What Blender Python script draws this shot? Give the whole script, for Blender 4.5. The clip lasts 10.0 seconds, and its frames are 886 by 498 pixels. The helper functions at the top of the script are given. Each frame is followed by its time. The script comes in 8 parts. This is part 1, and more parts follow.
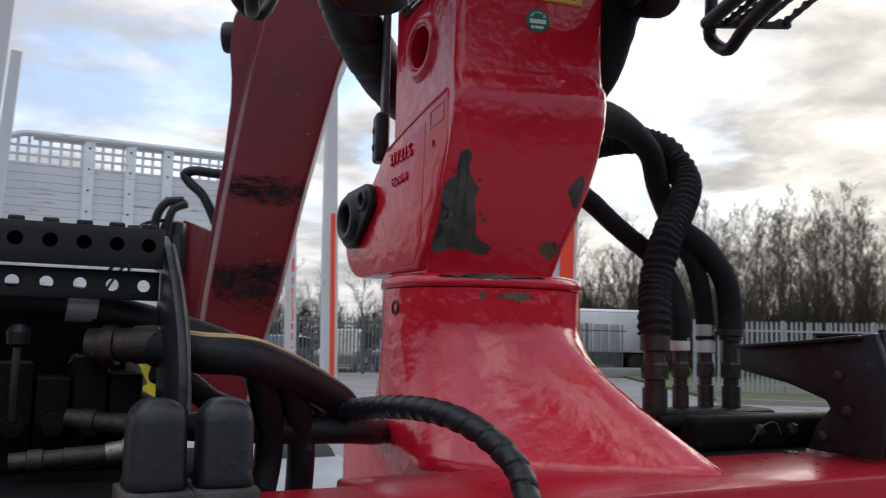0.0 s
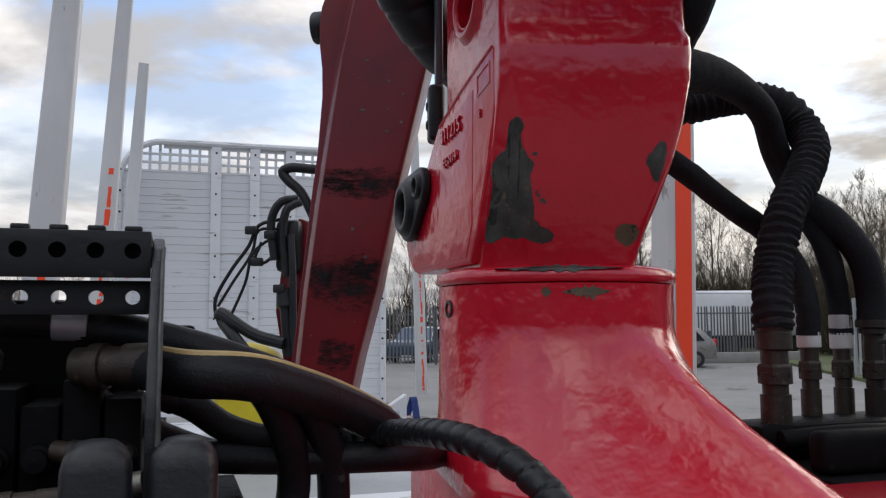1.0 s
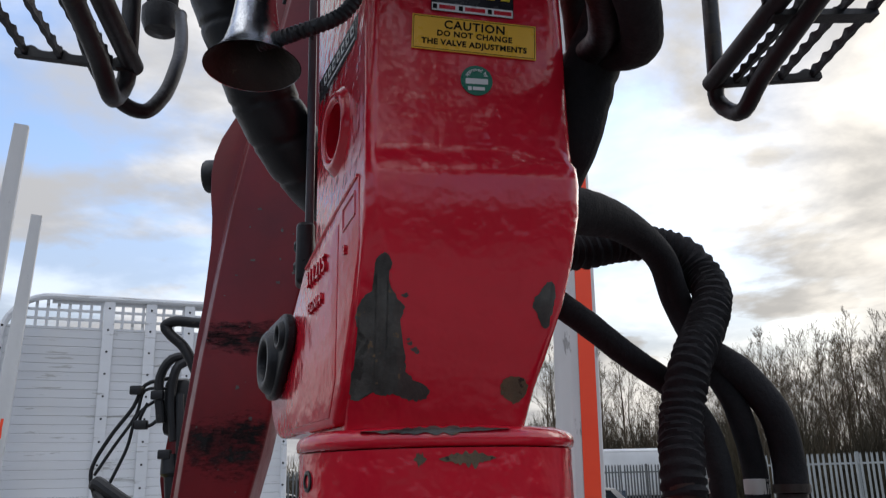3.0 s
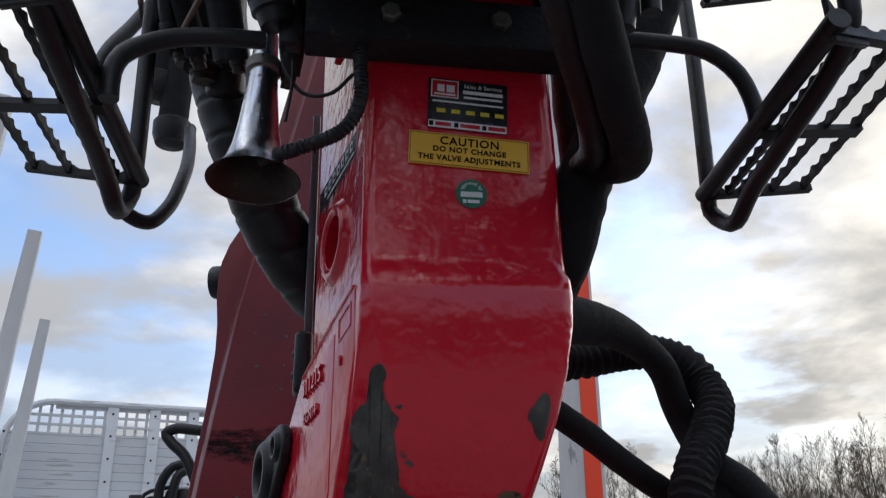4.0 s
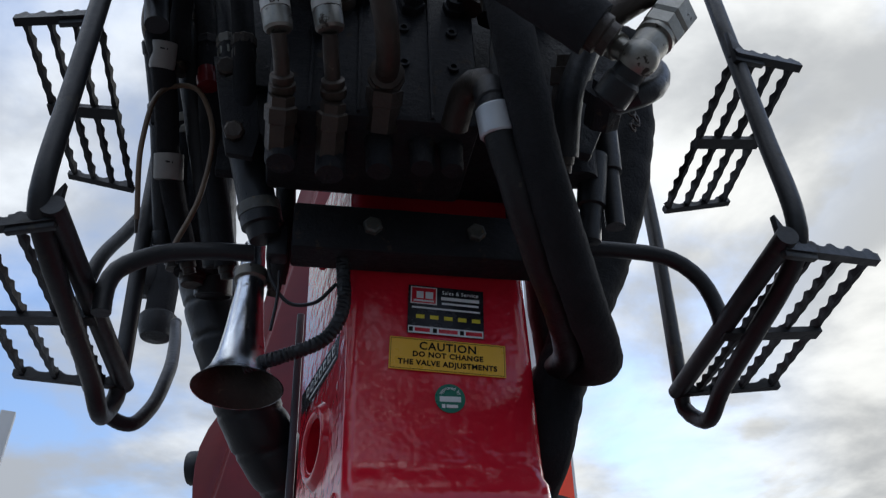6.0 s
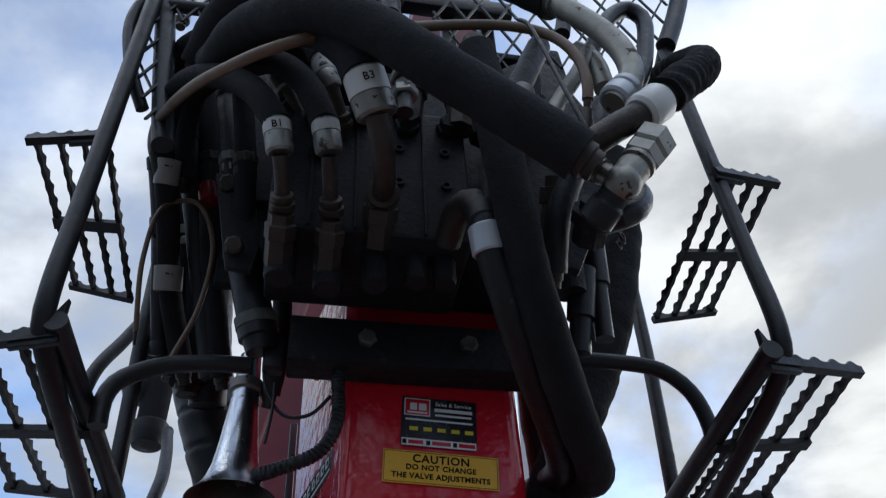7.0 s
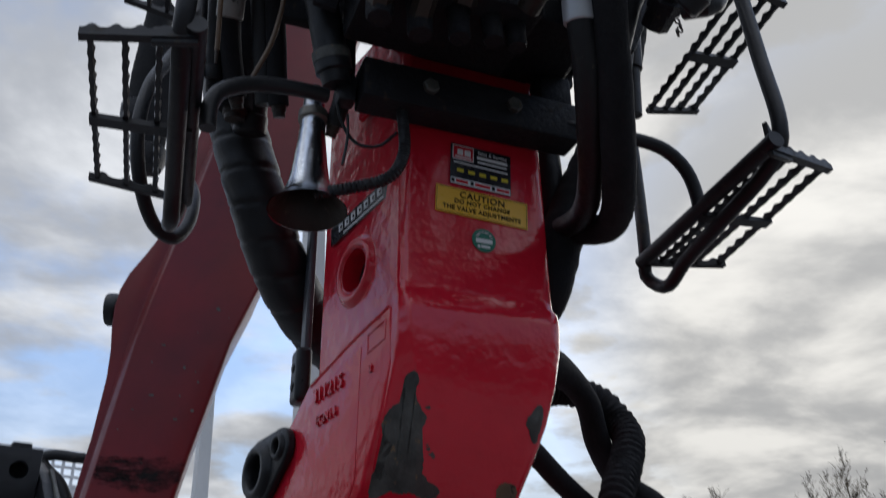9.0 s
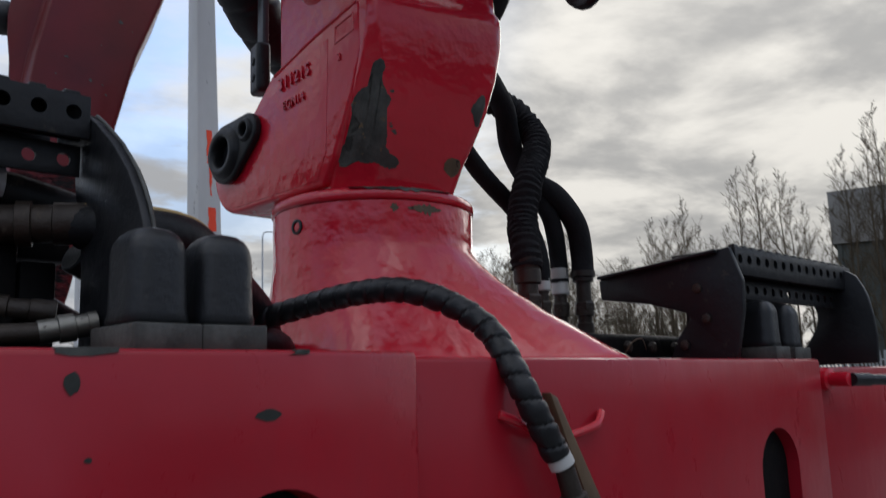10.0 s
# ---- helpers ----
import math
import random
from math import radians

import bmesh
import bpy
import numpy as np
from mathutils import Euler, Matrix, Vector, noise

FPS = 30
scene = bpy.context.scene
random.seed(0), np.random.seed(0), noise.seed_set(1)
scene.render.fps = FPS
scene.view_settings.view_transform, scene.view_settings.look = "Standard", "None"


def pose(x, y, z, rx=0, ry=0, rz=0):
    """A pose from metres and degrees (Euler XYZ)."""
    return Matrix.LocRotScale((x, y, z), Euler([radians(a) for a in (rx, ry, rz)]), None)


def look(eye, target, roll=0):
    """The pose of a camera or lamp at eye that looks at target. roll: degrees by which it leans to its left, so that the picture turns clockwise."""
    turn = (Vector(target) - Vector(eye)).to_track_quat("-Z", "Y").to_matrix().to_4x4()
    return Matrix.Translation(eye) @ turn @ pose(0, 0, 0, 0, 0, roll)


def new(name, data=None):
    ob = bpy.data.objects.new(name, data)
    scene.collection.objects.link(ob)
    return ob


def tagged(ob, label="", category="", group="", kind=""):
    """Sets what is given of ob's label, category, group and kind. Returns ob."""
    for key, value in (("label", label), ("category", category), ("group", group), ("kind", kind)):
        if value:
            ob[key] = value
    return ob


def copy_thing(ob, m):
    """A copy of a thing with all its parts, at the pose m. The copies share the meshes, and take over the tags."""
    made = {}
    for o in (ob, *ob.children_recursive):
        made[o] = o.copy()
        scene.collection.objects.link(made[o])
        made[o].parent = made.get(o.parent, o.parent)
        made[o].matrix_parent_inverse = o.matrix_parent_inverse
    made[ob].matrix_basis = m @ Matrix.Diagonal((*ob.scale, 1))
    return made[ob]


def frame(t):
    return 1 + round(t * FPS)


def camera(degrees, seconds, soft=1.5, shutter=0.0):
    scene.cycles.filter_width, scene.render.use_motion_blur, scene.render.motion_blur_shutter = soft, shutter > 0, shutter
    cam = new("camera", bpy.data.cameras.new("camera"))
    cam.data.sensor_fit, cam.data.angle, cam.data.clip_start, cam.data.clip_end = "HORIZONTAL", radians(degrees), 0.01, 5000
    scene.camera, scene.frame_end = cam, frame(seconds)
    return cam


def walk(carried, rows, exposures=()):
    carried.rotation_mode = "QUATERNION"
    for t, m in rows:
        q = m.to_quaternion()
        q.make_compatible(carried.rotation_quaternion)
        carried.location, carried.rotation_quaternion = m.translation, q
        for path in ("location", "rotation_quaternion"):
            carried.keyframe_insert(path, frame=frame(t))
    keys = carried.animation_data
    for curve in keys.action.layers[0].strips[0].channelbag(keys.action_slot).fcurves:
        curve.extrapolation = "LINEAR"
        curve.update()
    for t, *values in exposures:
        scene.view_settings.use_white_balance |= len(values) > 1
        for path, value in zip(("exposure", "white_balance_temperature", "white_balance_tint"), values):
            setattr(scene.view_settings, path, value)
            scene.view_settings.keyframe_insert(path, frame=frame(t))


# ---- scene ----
cam = camera(55.1, 10.0, soft=1.22, shutter=0.22)
METRES, EYE, TILT, LEAN, TURN = 1.2, 1.75, 5.8, -1.3, 0.0
ROWS = [
    (0.0, 0.0, 0.0, 0.0, 0.0, 0.0, -0.0),
    (0.5, 0.0782, 0.0786, 0.0004, 7.74, 0.03, 1.31),
    (1.0, 0.0873, 0.1733, -0.0004, 9.19, -0.53, 2.56),
    (1.5, 0.0523, 0.2916, -0.0103, 4.89, -0.99, 3.31),
    (2.0, 0.0632, 0.3261, -0.0099, 2.63, 1.01, 3.24),
    (2.5, 0.0945, 0.314, -0.0063, 2.93, 5.62, 3.11),
    (4.0, 0.1309, 0.2964, -0.0005, 3.95, 16.84, 2.85),
    (4.5, 0.1315, 0.2887, 0.0049, 3.8, 20.34, 2.87),
    (5.0, 0.1337, 0.2776, 0.01, 3.6, 23.02, 3.19),
    (6.5, 0.1387, 0.2409, 0.0243, 2.74, 31.23, 3.92),
    (7.0, 0.1387, 0.2273, 0.0218, 2.58, 34.79, 3.96),
    (7.5, 0.1405, 0.2161, 0.0175, 2.31, 37.05, 3.59),
    (8.0, 0.1285, 0.1989, -0.003, 0.93, 36.28, 2.43),
    (8.5, 0.0156, 0.1691, -0.0356, -3.21, 30.15, 1.38),
    (9.0, -0.0734, 0.1473, -0.0756, -8.33, 20.6, 1.31),
    (9.5, -0.1186, 0.0792, -0.1309, -11.89, 10.92, 0.91),
    (10.0, -0.2089, 0.0349, -0.1765, -17.29, 3.5, 1.38),
]
EXPOSURES = [(0.0, 0.64, 6700, 11), (0.5, 0.63, 6800, 12), (1.0, 0.55, 6900, 12), (1.5, 0.68, 6950, 12), (2.5, 0.62, 6800, 11), (4.5, 0.40, 6500, 10), (6.5, 0.31, 6050, 8), (7.5, 0.26, 6000, 8), (9.0, 0.14, 6300, 10), (10.0, 0.14, 6450, 10)]
walk(cam, [(t, pose(0, 0, EYE, TILT, LEAN, TURN) @ pose(METRES * x, METRES * y, METRES * z, 90 + pitch, roll, yaw)) for t, x, y, z, yaw, pitch, roll in ROWS], EXPOSURES)

# ---- sky and sun ----
SUN_AZ, SUN_EL = 44.0, 15.0  # degrees right of +y, and above the horizon
world = bpy.data.worlds.new("sky")
scene.world = world
world.use_nodes = True
wn, wl = world.node_tree.nodes, world.node_tree.links
wn.clear()


def link_nodes(tree, a, ai, b, bi):
    tree.links.new(a.outputs[ai], b.inputs[bi])


def build_sky():
    t = world.node_tree
    sky = wn.new("ShaderNodeTexSky")
    sky.sky_type, sky.sun_disc = "NISHITA", False
    sky.sun_elevation, sky.sun_rotation = radians(SUN_EL), radians(SUN_AZ)
    gain = wn.new("ShaderNodeVectorMath")
    gain.operation = "SCALE"
    gain.inputs["Scale"].default_value = 0.15
    link_nodes(t, sky, 0, gain, 0)
    co = wn.new("ShaderNodeTexCoord")
    sep = wn.new("ShaderNodeSeparateXYZ")
    link_nodes(t, co, "Generated", sep, 0)
    up = wn.new("ShaderNodeMath")
    up.operation, up.inputs[1].default_value = "ADD", 0.16
    link_nodes(t, sep, "Z", up, 0)
    flat = wn.new("ShaderNodeVectorMath")
    flat.operation = "DIVIDE"
    comb = wn.new("ShaderNodeCombineXYZ")
    for i in range(3):
        link_nodes(t, up, 0, comb, i)
    link_nodes(t, co, "Generated", flat, 0)
    link_nodes(t, comb, 0, flat, 1)

    def clouds(scale, detail, rough, distort, lo, hi):
        n = wn.new("ShaderNodeTexNoise")
        n.inputs["Scale"].default_value, n.inputs["Detail"].default_value = scale, detail
        n.inputs["Roughness"].default_value, n.inputs["Distortion"].default_value = rough, distort
        link_nodes(t, flat, 0, n, "Vector")
        r = wn.new("ShaderNodeMapRange")
        r.interpolation_type = "SMOOTHSTEP"
        r.inputs["From Min"].default_value, r.inputs["From Max"].default_value = lo, hi
        link_nodes(t, n, 0, r, "Value")
        return r

    cover = clouds(1.5, 8, 0.54, 0.12, 0.38, 0.60)
    cover.inputs["To Min"].default_value = 0.22
    shade = clouds(2.1, 7, 0.54, 0.18, 0.39, 0.64)
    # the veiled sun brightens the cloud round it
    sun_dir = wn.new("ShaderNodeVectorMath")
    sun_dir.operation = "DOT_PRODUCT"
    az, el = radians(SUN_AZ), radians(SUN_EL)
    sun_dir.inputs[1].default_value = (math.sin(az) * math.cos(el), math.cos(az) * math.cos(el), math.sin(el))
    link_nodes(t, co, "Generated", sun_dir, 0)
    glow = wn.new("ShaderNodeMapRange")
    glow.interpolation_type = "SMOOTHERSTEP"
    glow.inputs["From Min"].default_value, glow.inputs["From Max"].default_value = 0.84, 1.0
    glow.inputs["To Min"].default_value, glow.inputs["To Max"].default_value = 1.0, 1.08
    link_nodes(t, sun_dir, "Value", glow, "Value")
    tone = wn.new("ShaderNodeMix")
    tone.data_type = "RGBA"
    tone.inputs["A"].default_value, tone.inputs["B"].default_value = (0.42, 0.435, 0.465, 1), (0.80, 0.81, 0.825, 1)
    link_nodes(t, shade, 0, tone, "Factor")
    warm = wn.new("ShaderNodeMapRange")
    warm.interpolation_type = "SMOOTHSTEP"
    warm.inputs["From Min"].default_value, warm.inputs["From Max"].default_value = 0.55, 0.98
    link_nodes(t, sun_dir, "Value", warm, "Value")
    tint = wn.new("ShaderNodeMix")
    tint.data_type, tint.blend_type = "RGBA", "MULTIPLY"
    tint.inputs["B"].default_value = (1.05, 1.0, 0.91, 1)
    link_nodes(t, warm, 0, tint, "Factor")
    link_nodes(t, tone, "Result", tint, "A")
    lit = wn.new("ShaderNodeVectorMath")
    lit.operation = "SCALE"
    link_nodes(t, tint, "Result", lit, 0)
    # unseen sky overhead and to the south is brightened to light upward faces
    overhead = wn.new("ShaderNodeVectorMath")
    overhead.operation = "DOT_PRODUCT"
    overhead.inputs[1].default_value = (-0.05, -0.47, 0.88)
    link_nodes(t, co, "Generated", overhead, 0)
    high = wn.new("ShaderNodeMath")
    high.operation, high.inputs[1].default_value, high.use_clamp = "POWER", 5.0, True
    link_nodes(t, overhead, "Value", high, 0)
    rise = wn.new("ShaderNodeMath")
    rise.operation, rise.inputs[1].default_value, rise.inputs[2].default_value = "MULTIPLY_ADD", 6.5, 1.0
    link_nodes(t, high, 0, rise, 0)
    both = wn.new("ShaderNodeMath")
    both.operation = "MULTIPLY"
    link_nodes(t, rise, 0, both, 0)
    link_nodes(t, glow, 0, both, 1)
    # unseen sky behind the camera is dimmed to darken faces turned towards it
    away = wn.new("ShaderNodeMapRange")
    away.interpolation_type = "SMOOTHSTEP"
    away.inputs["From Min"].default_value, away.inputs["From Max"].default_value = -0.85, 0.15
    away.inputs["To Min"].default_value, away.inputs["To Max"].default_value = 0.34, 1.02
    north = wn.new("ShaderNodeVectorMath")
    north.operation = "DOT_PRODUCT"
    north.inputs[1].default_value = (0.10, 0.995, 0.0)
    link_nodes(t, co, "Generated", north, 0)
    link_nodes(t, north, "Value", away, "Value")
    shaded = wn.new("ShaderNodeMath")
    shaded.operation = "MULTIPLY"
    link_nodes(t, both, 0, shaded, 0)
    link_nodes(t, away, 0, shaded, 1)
    dip = wn.new("ShaderNodeMapRange")
    dip.inputs["From Min"].default_value, dip.inputs["From Max"].default_value = 0.05, 0.55
    dip.inputs["To Min"].default_value, dip.inputs["To Max"].default_value = 0.74, 1.0
    link_nodes(t, sep, "Z", dip, "Value")
    total = wn.new("ShaderNodeMath")
    total.operation = "MULTIPLY"
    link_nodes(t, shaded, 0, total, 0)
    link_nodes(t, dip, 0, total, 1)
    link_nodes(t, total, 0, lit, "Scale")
    mix = wn.new("ShaderNodeMix")
    mix.data_type = "RGBA"
    # cloud closes towards the horizon
    low = wn.new("ShaderNodeMapRange")
    low.inputs["From Min"].default_value, low.inputs["From Max"].default_value = 0.46, 0.10
    link_nodes(t, sep, "Z", low, "Value")
    top = wn.new("ShaderNodeMath")
    top.operation = "MAXIMUM"
    link_nodes(t, cover, 0, top, 0)
    link_nodes(t, low, 0, top, 1)
    veil = wn.new("ShaderNodeMapRange")
    veil.interpolation_type = "SMOOTHSTEP"
    veil.inputs["From Min"].default_value, veil.inputs["From Max"].default_value = 0.80, 0.95
    link_nodes(t, sun_dir, "Value", veil, "Value")
    closed = wn.new("ShaderNodeMath")
    closed.operation = "MAXIMUM"
    link_nodes(t, top, 0, closed, 0)
    link_nodes(t, veil, 0, closed, 1)
    link_nodes(t, closed, 0, mix, "Factor")
    blue = wn.new("ShaderNodeMix")
    blue.data_type, blue.blend_type = "RGBA", "MULTIPLY"
    blue.inputs["Factor"].default_value = 1.0
    blue.inputs["B"].default_value = (1.15, 1.38, 1.78, 1)
    link_nodes(t, gain, 0, blue, "A")
    link_nodes(t, blue, "Result", mix, "A")
    link_nodes(t, lit, 0, mix, "B")
    bg = wn.new("ShaderNodeBackground")
    bg.inputs["Strength"].default_value = 1.0
    out = wn.new("ShaderNodeOutputWorld")
    link_nodes(t, mix, "Result", bg, 0)
    link_nodes(t, bg, 0, out, 0)


build_sky()
sun = new("sun", bpy.data.lights.new("sun", "SUN"))
sun.data.energy, sun.data.angle, sun.data.color = 0.65, radians(40), (1.0, 0.97, 0.93)
sun.matrix_world = look((0, 0, 0), (-math.sin(radians(SUN_AZ)), -math.cos(radians(SUN_AZ)), -math.tan(radians(SUN_EL))))


# ---- materials ----
def material(name, base, rough=0.5, metal=0.0, coat=0.0, dark=None, grain=40.0, bump=0.1, spots=None, spot_cover=0.62, spot_scale=9.0, rough_var=0.12, coords="Object", stretch=(1, 1, 1), trans=0.0, spec=0.5, wavy=0.0):
    """Paint, rubber, steel and so on: a base colour that drifts to `dark` at two scales, with optional worn spots."""
    m = bpy.data.materials.new(name)
    m.use_nodes = True
    t = m.node_tree
    n = t.nodes
    b = n["Principled BSDF"]
    b.inputs["Metallic"].default_value, b.inputs["Coat Weight"].default_value = metal, coat
    b.inputs["Coat Roughness"].default_value = 0.08
    b.inputs["Specular IOR Level"].default_value = spec
    co = n.new("ShaderNodeTexCoord")
    mp = n.new("ShaderNodeMapping")
    mp.inputs["Scale"].default_value = stretch
    link_nodes(t, co, coords, mp, 0)

    def noise_tex(scale, detail=5.0, rgh=0.6):
        x = n.new("ShaderNodeTexNoise")
        x.inputs["Scale"].default_value, x.inputs["Detail"].default_value, x.inputs["Roughness"].default_value = scale, detail, rgh
        link_nodes(t, mp, 0, x, "Vector")
        return x

    def ramp(src, lo, hi, to_lo=0.0, to_hi=1.0):
        r = n.new("ShaderNodeMapRange")
        for key, val in (("From Min", lo), ("From Max", hi), ("To Min", to_lo), ("To Max", to_hi)):
            r.inputs[key].default_value = val
        link_nodes(t, src, 0, r, "Value")
        return r

    def blend(fac, a, bb):
        x = n.new("ShaderNodeMix")
        x.data_type = "RGBA"
        link_nodes(t, fac, 0, x, "Factor")
        for key, val in (("A", a), ("B", bb)):
            if isinstance(val, tuple):
                x.inputs[key].default_value = (*val, 1)
            else:
                t.links.new(val.outputs["Result"], x.inputs[key])
        return x

    dark = dark or tuple(c * 0.72 for c in base)
    big, small = noise_tex(grain * 0.12), noise_tex(grain, 8.0, 0.7)
    col = blend(ramp(big, 0.3, 0.7), base, dark)
    col = blend(ramp(small, 0.45, 0.8, 0.0, 0.35), col, dark)
    rgh = ramp(small, 0.2, 0.8, rough - rough_var, rough + rough_var)
    if spots:
        sp = ramp(noise_tex(spot_scale, 9.0, 0.65), spot_cover, spot_cover + 0.03)
        col = blend(sp, col, spots)
        add = n.new("ShaderNodeMath")
        add.operation = "MULTIPLY_ADD"
        add.inputs[1].default_value = 0.35
        link_nodes(t, sp, 0, add, 0)
        link_nodes(t, rgh, 0, add, 2)
        rgh = add
    t.links.new(col.outputs["Result"], b.inputs["Base Color"])
    link_nodes(t, rgh, 0, b, "Roughness")
    bp = n.new("ShaderNodeBump")
    bp.inputs["Strength"].default_value, bp.inputs["Distance"].default_value = bump, 0.004
    link_nodes(t, small, 0, bp, "Height")
    if wavy:
        bw = n.new("ShaderNodeBump")
        bw.inputs["Strength"].default_value, bw.inputs["Distance"].default_value = wavy, 0.006
        link_nodes(t, noise_tex(grain * 1.5, 2.0, 0.5), 0, bw, "Height")
        t.links.new(bw.outputs[0], bp.inputs["Normal"])
    t.links.new(bp.outputs[0], b.inputs["Normal"])
    if trans:
        b.inputs["Transmission Weight"].default_value = trans
    return m


RED = material("red_paint", (0.61, 0.0125, 0.0310), 0.18, coat=0.22, dark=(0.50, 0.0100, 0.0250), grain=26, bump=0.045, spec=0.5, wavy=0.44, rough_var=0.06, spots=(0.05, 0.012, 0.012), spot_cover=0.715, spot_scale=48)
RED_PLATE = material("red_plate_paint", (0.41, 0.0105, 0.0235), 0.32, coat=0.12, dark=(0.31, 0.0085, 0.0185), grain=20, bump=0.04, spec=0.4, wavy=0.16, spots=(0.06, 0.012, 0.012), spot_cover=0.74, spot_scale=60, stretch=(1.0, 1.0, 0.45))
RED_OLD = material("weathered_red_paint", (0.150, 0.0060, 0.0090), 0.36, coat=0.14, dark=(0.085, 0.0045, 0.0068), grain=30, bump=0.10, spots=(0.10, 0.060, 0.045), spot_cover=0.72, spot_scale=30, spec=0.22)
BARE = material("bare_grey_steel", (0.105, 0.106, 0.094), 0.42, dark=(0.020, 0.020, 0.018), grain=170, bump=0.3, spots=(0.15, 0.105, 0.06), spot_cover=0.63, spot_scale=60, spec=0.4)
CHIP_DARK = material("dark_primer_chip", (0.040, 0.044, 0.038), 0.5, dark=(0.016, 0.018, 0.016), grain=120, bump=0.4, spots=(0.09, 0.07, 0.05), spot_cover=0.66, spot_scale=80, spec=0.3)
BARE_BROWN = material("rust_stained_bare_steel", (0.17, 0.125, 0.070), 0.5, dark=(0.055, 0.045, 0.030), grain=150, bump=0.4, spots=(0.03, 0.024, 0.018), spot_cover=0.60, spot_scale=110, spec=0.35)
BLACK = material("black_paint", (0.0165, 0.0170, 0.0190), 0.40, dark=(0.0100, 0.0104, 0.0116), grain=50, bump=0.35, spots=(0.040, 0.036, 0.031), spot_cover=0.62, spot_scale=26, spec=0.3)
GREY_BLACK = material("satin_grey_paint", (0.0145, 0.0153, 0.0172), 0.34, dark=(0.0095, 0.0100, 0.0114), grain=70, bump=0.35, spots=(0.05, 0.05, 0.05), spot_cover=0.67, spot_scale=40, spec=0.35)
RUBBER = material("black_rubber_hose", (0.0130, 0.0134, 0.0150), 0.42, dark=(0.0080, 0.0083, 0.0094), grain=90, bump=0.5, spec=0.3, spots=(0.045, 0.041, 0.036), spot_cover=0.64, spot_scale=30)
SLEEVE = material("woven_black_sleeve", (0.0170, 0.0175, 0.0195), 0.85, dark=(0.0105, 0.0108, 0.0120), grain=160, bump=0.6, spec=0.2)
PLASTIC = material("black_plastic", (0.012, 0.0125, 0.0145), 0.42, dark=(0.0075, 0.0078, 0.009), grain=80, bump=0.25, spec=0.35)
ZINC = material("zinc_plated_steel", (0.32, 0.315, 0.285), 0.38, metal=0.7, dark=(0.13, 0.12, 0.10), grain=60, bump=0.3, spots=(0.05, 0.042, 0.034), spot_cover=0.60, spot_scale=45, rough_var=0.16)
RUST = material("rusty_steel", (0.056, 0.040, 0.029), 0.45, metal=0.35, dark=(0.018, 0.0145, 0.012), grain=80, bump=0.5, spots=(0.105, 0.085, 0.062), spot_cover=0.625, spot_scale=60, rough_var=0.2)
WHITE_TAG = material("white_label_sleeve", (0.62, 0.62, 0.60), 0.38, dark=(0.44, 0.43, 0.40), grain=40, bump=0.05, spots=(0.10, 0.09, 0.08), spot_cover=0.72, spot_scale=90)

ALU = material("white_aluminium_boards", (0.70, 0.715, 0.73), 0.42, dark=(0.58, 0.59, 0.60), grain=8, bump=0.05, spots=(0.40, 0.40, 0.39), spot_cover=0.60, spot_scale=7, stretch=(0.3, 1, 3))
HORN_CHROME = material("weathered_chrome", (0.80, 0.84, 0.90), 0.16, metal=1.0, dark=(0.55, 0.58, 0.63), grain=70, bump=0.2, spots=(0.10, 0.08, 0.07), spot_cover=0.63, spot_scale=60)
GALV = material("galvanised_steel", (0.50, 0.52, 0.54), 0.42, metal=0.45, dark=(0.38, 0.40, 0.42), grain=25, bump=0.1)
ORANGE = material("fluorescent_orange_tape", (1.0, 0.085, 0.022), 0.45, dark=(0.95, 0.065, 0.018), grain=30, bump=0.05)
YELLOW = material("yellow_paint", (0.72, 0.58, 0.02), 0.42, dark=(0.55, 0.42, 0.02), grain=20, bump=0.1, spots=(0.06, 0.05, 0.04), spot_cover=0.69, spot_scale=18)
ZINC_PALE = material("pale_zinc_plate", (0.27, 0.268, 0.235), 0.44, metal=0.5, dark=(0.14, 0.132, 0.105), grain=60, bump=0.3, spots=(0.07, 0.06, 0.045), spot_cover=0.61, spot_scale=50, rough_var=0.16)
STICK_YELLOW = material("yellow_sticker", (0.82, 0.46, 0.03), 0.3, dark=(0.74, 0.40, 0.03), grain=40, bump=0.03)
STICK_BLACK = material("black_sticker", (0.012, 0.012, 0.016), 0.25, dark=(0.02, 0.02, 0.024), grain=40, bump=0.03)
STICK_GREEN = material("green_sticker", (0.01, 0.17, 0.11), 0.3, dark=(0.01, 0.14, 0.09), grain=40, bump=0.03)
STICK_RED = material("red_paint", (0.60, 0.012, 0.026), 0.27, coat=0.30, dark=(0.50, 0.010, 0.021), grain=22, bump=0.16, spec=0.4)
PRINT_WHITE = material("white_print", (0.82, 0.82, 0.82), 0.35, grain=40, bump=0.02)
PRINT_BLACK = material("black_print", (0.010, 0.010, 0.009), 0.6, grain=40, bump=0.02, spec=0.1)
PRINT_YELLOW = material("yellow_print", (0.75, 0.62, 0.04), 0.35, grain=40, bump=0.02)
# Darker WHITE_TAG with dirt spots: shade on the rear tags put into the colour.
TAG_SHADED = material("shaded_label_sleeve", (0.30, 0.29, 0.27), 0.5, dark=(0.19, 0.18, 0.165), grain=50, bump=0.1, spots=(0.06, 0.055, 0.05), spot_cover=0.66, spot_scale=70)
TAN = material("tan_hose_stripe", (0.62, 0.43, 0.17), 0.5, dark=(0.44, 0.30, 0.12), grain=70, bump=0.15)
BROWN_HOSE = material("brown_rubber_hose", (0.16, 0.10, 0.055), 0.5, dark=(0.07, 0.045, 0.028), grain=60, bump=0.2)
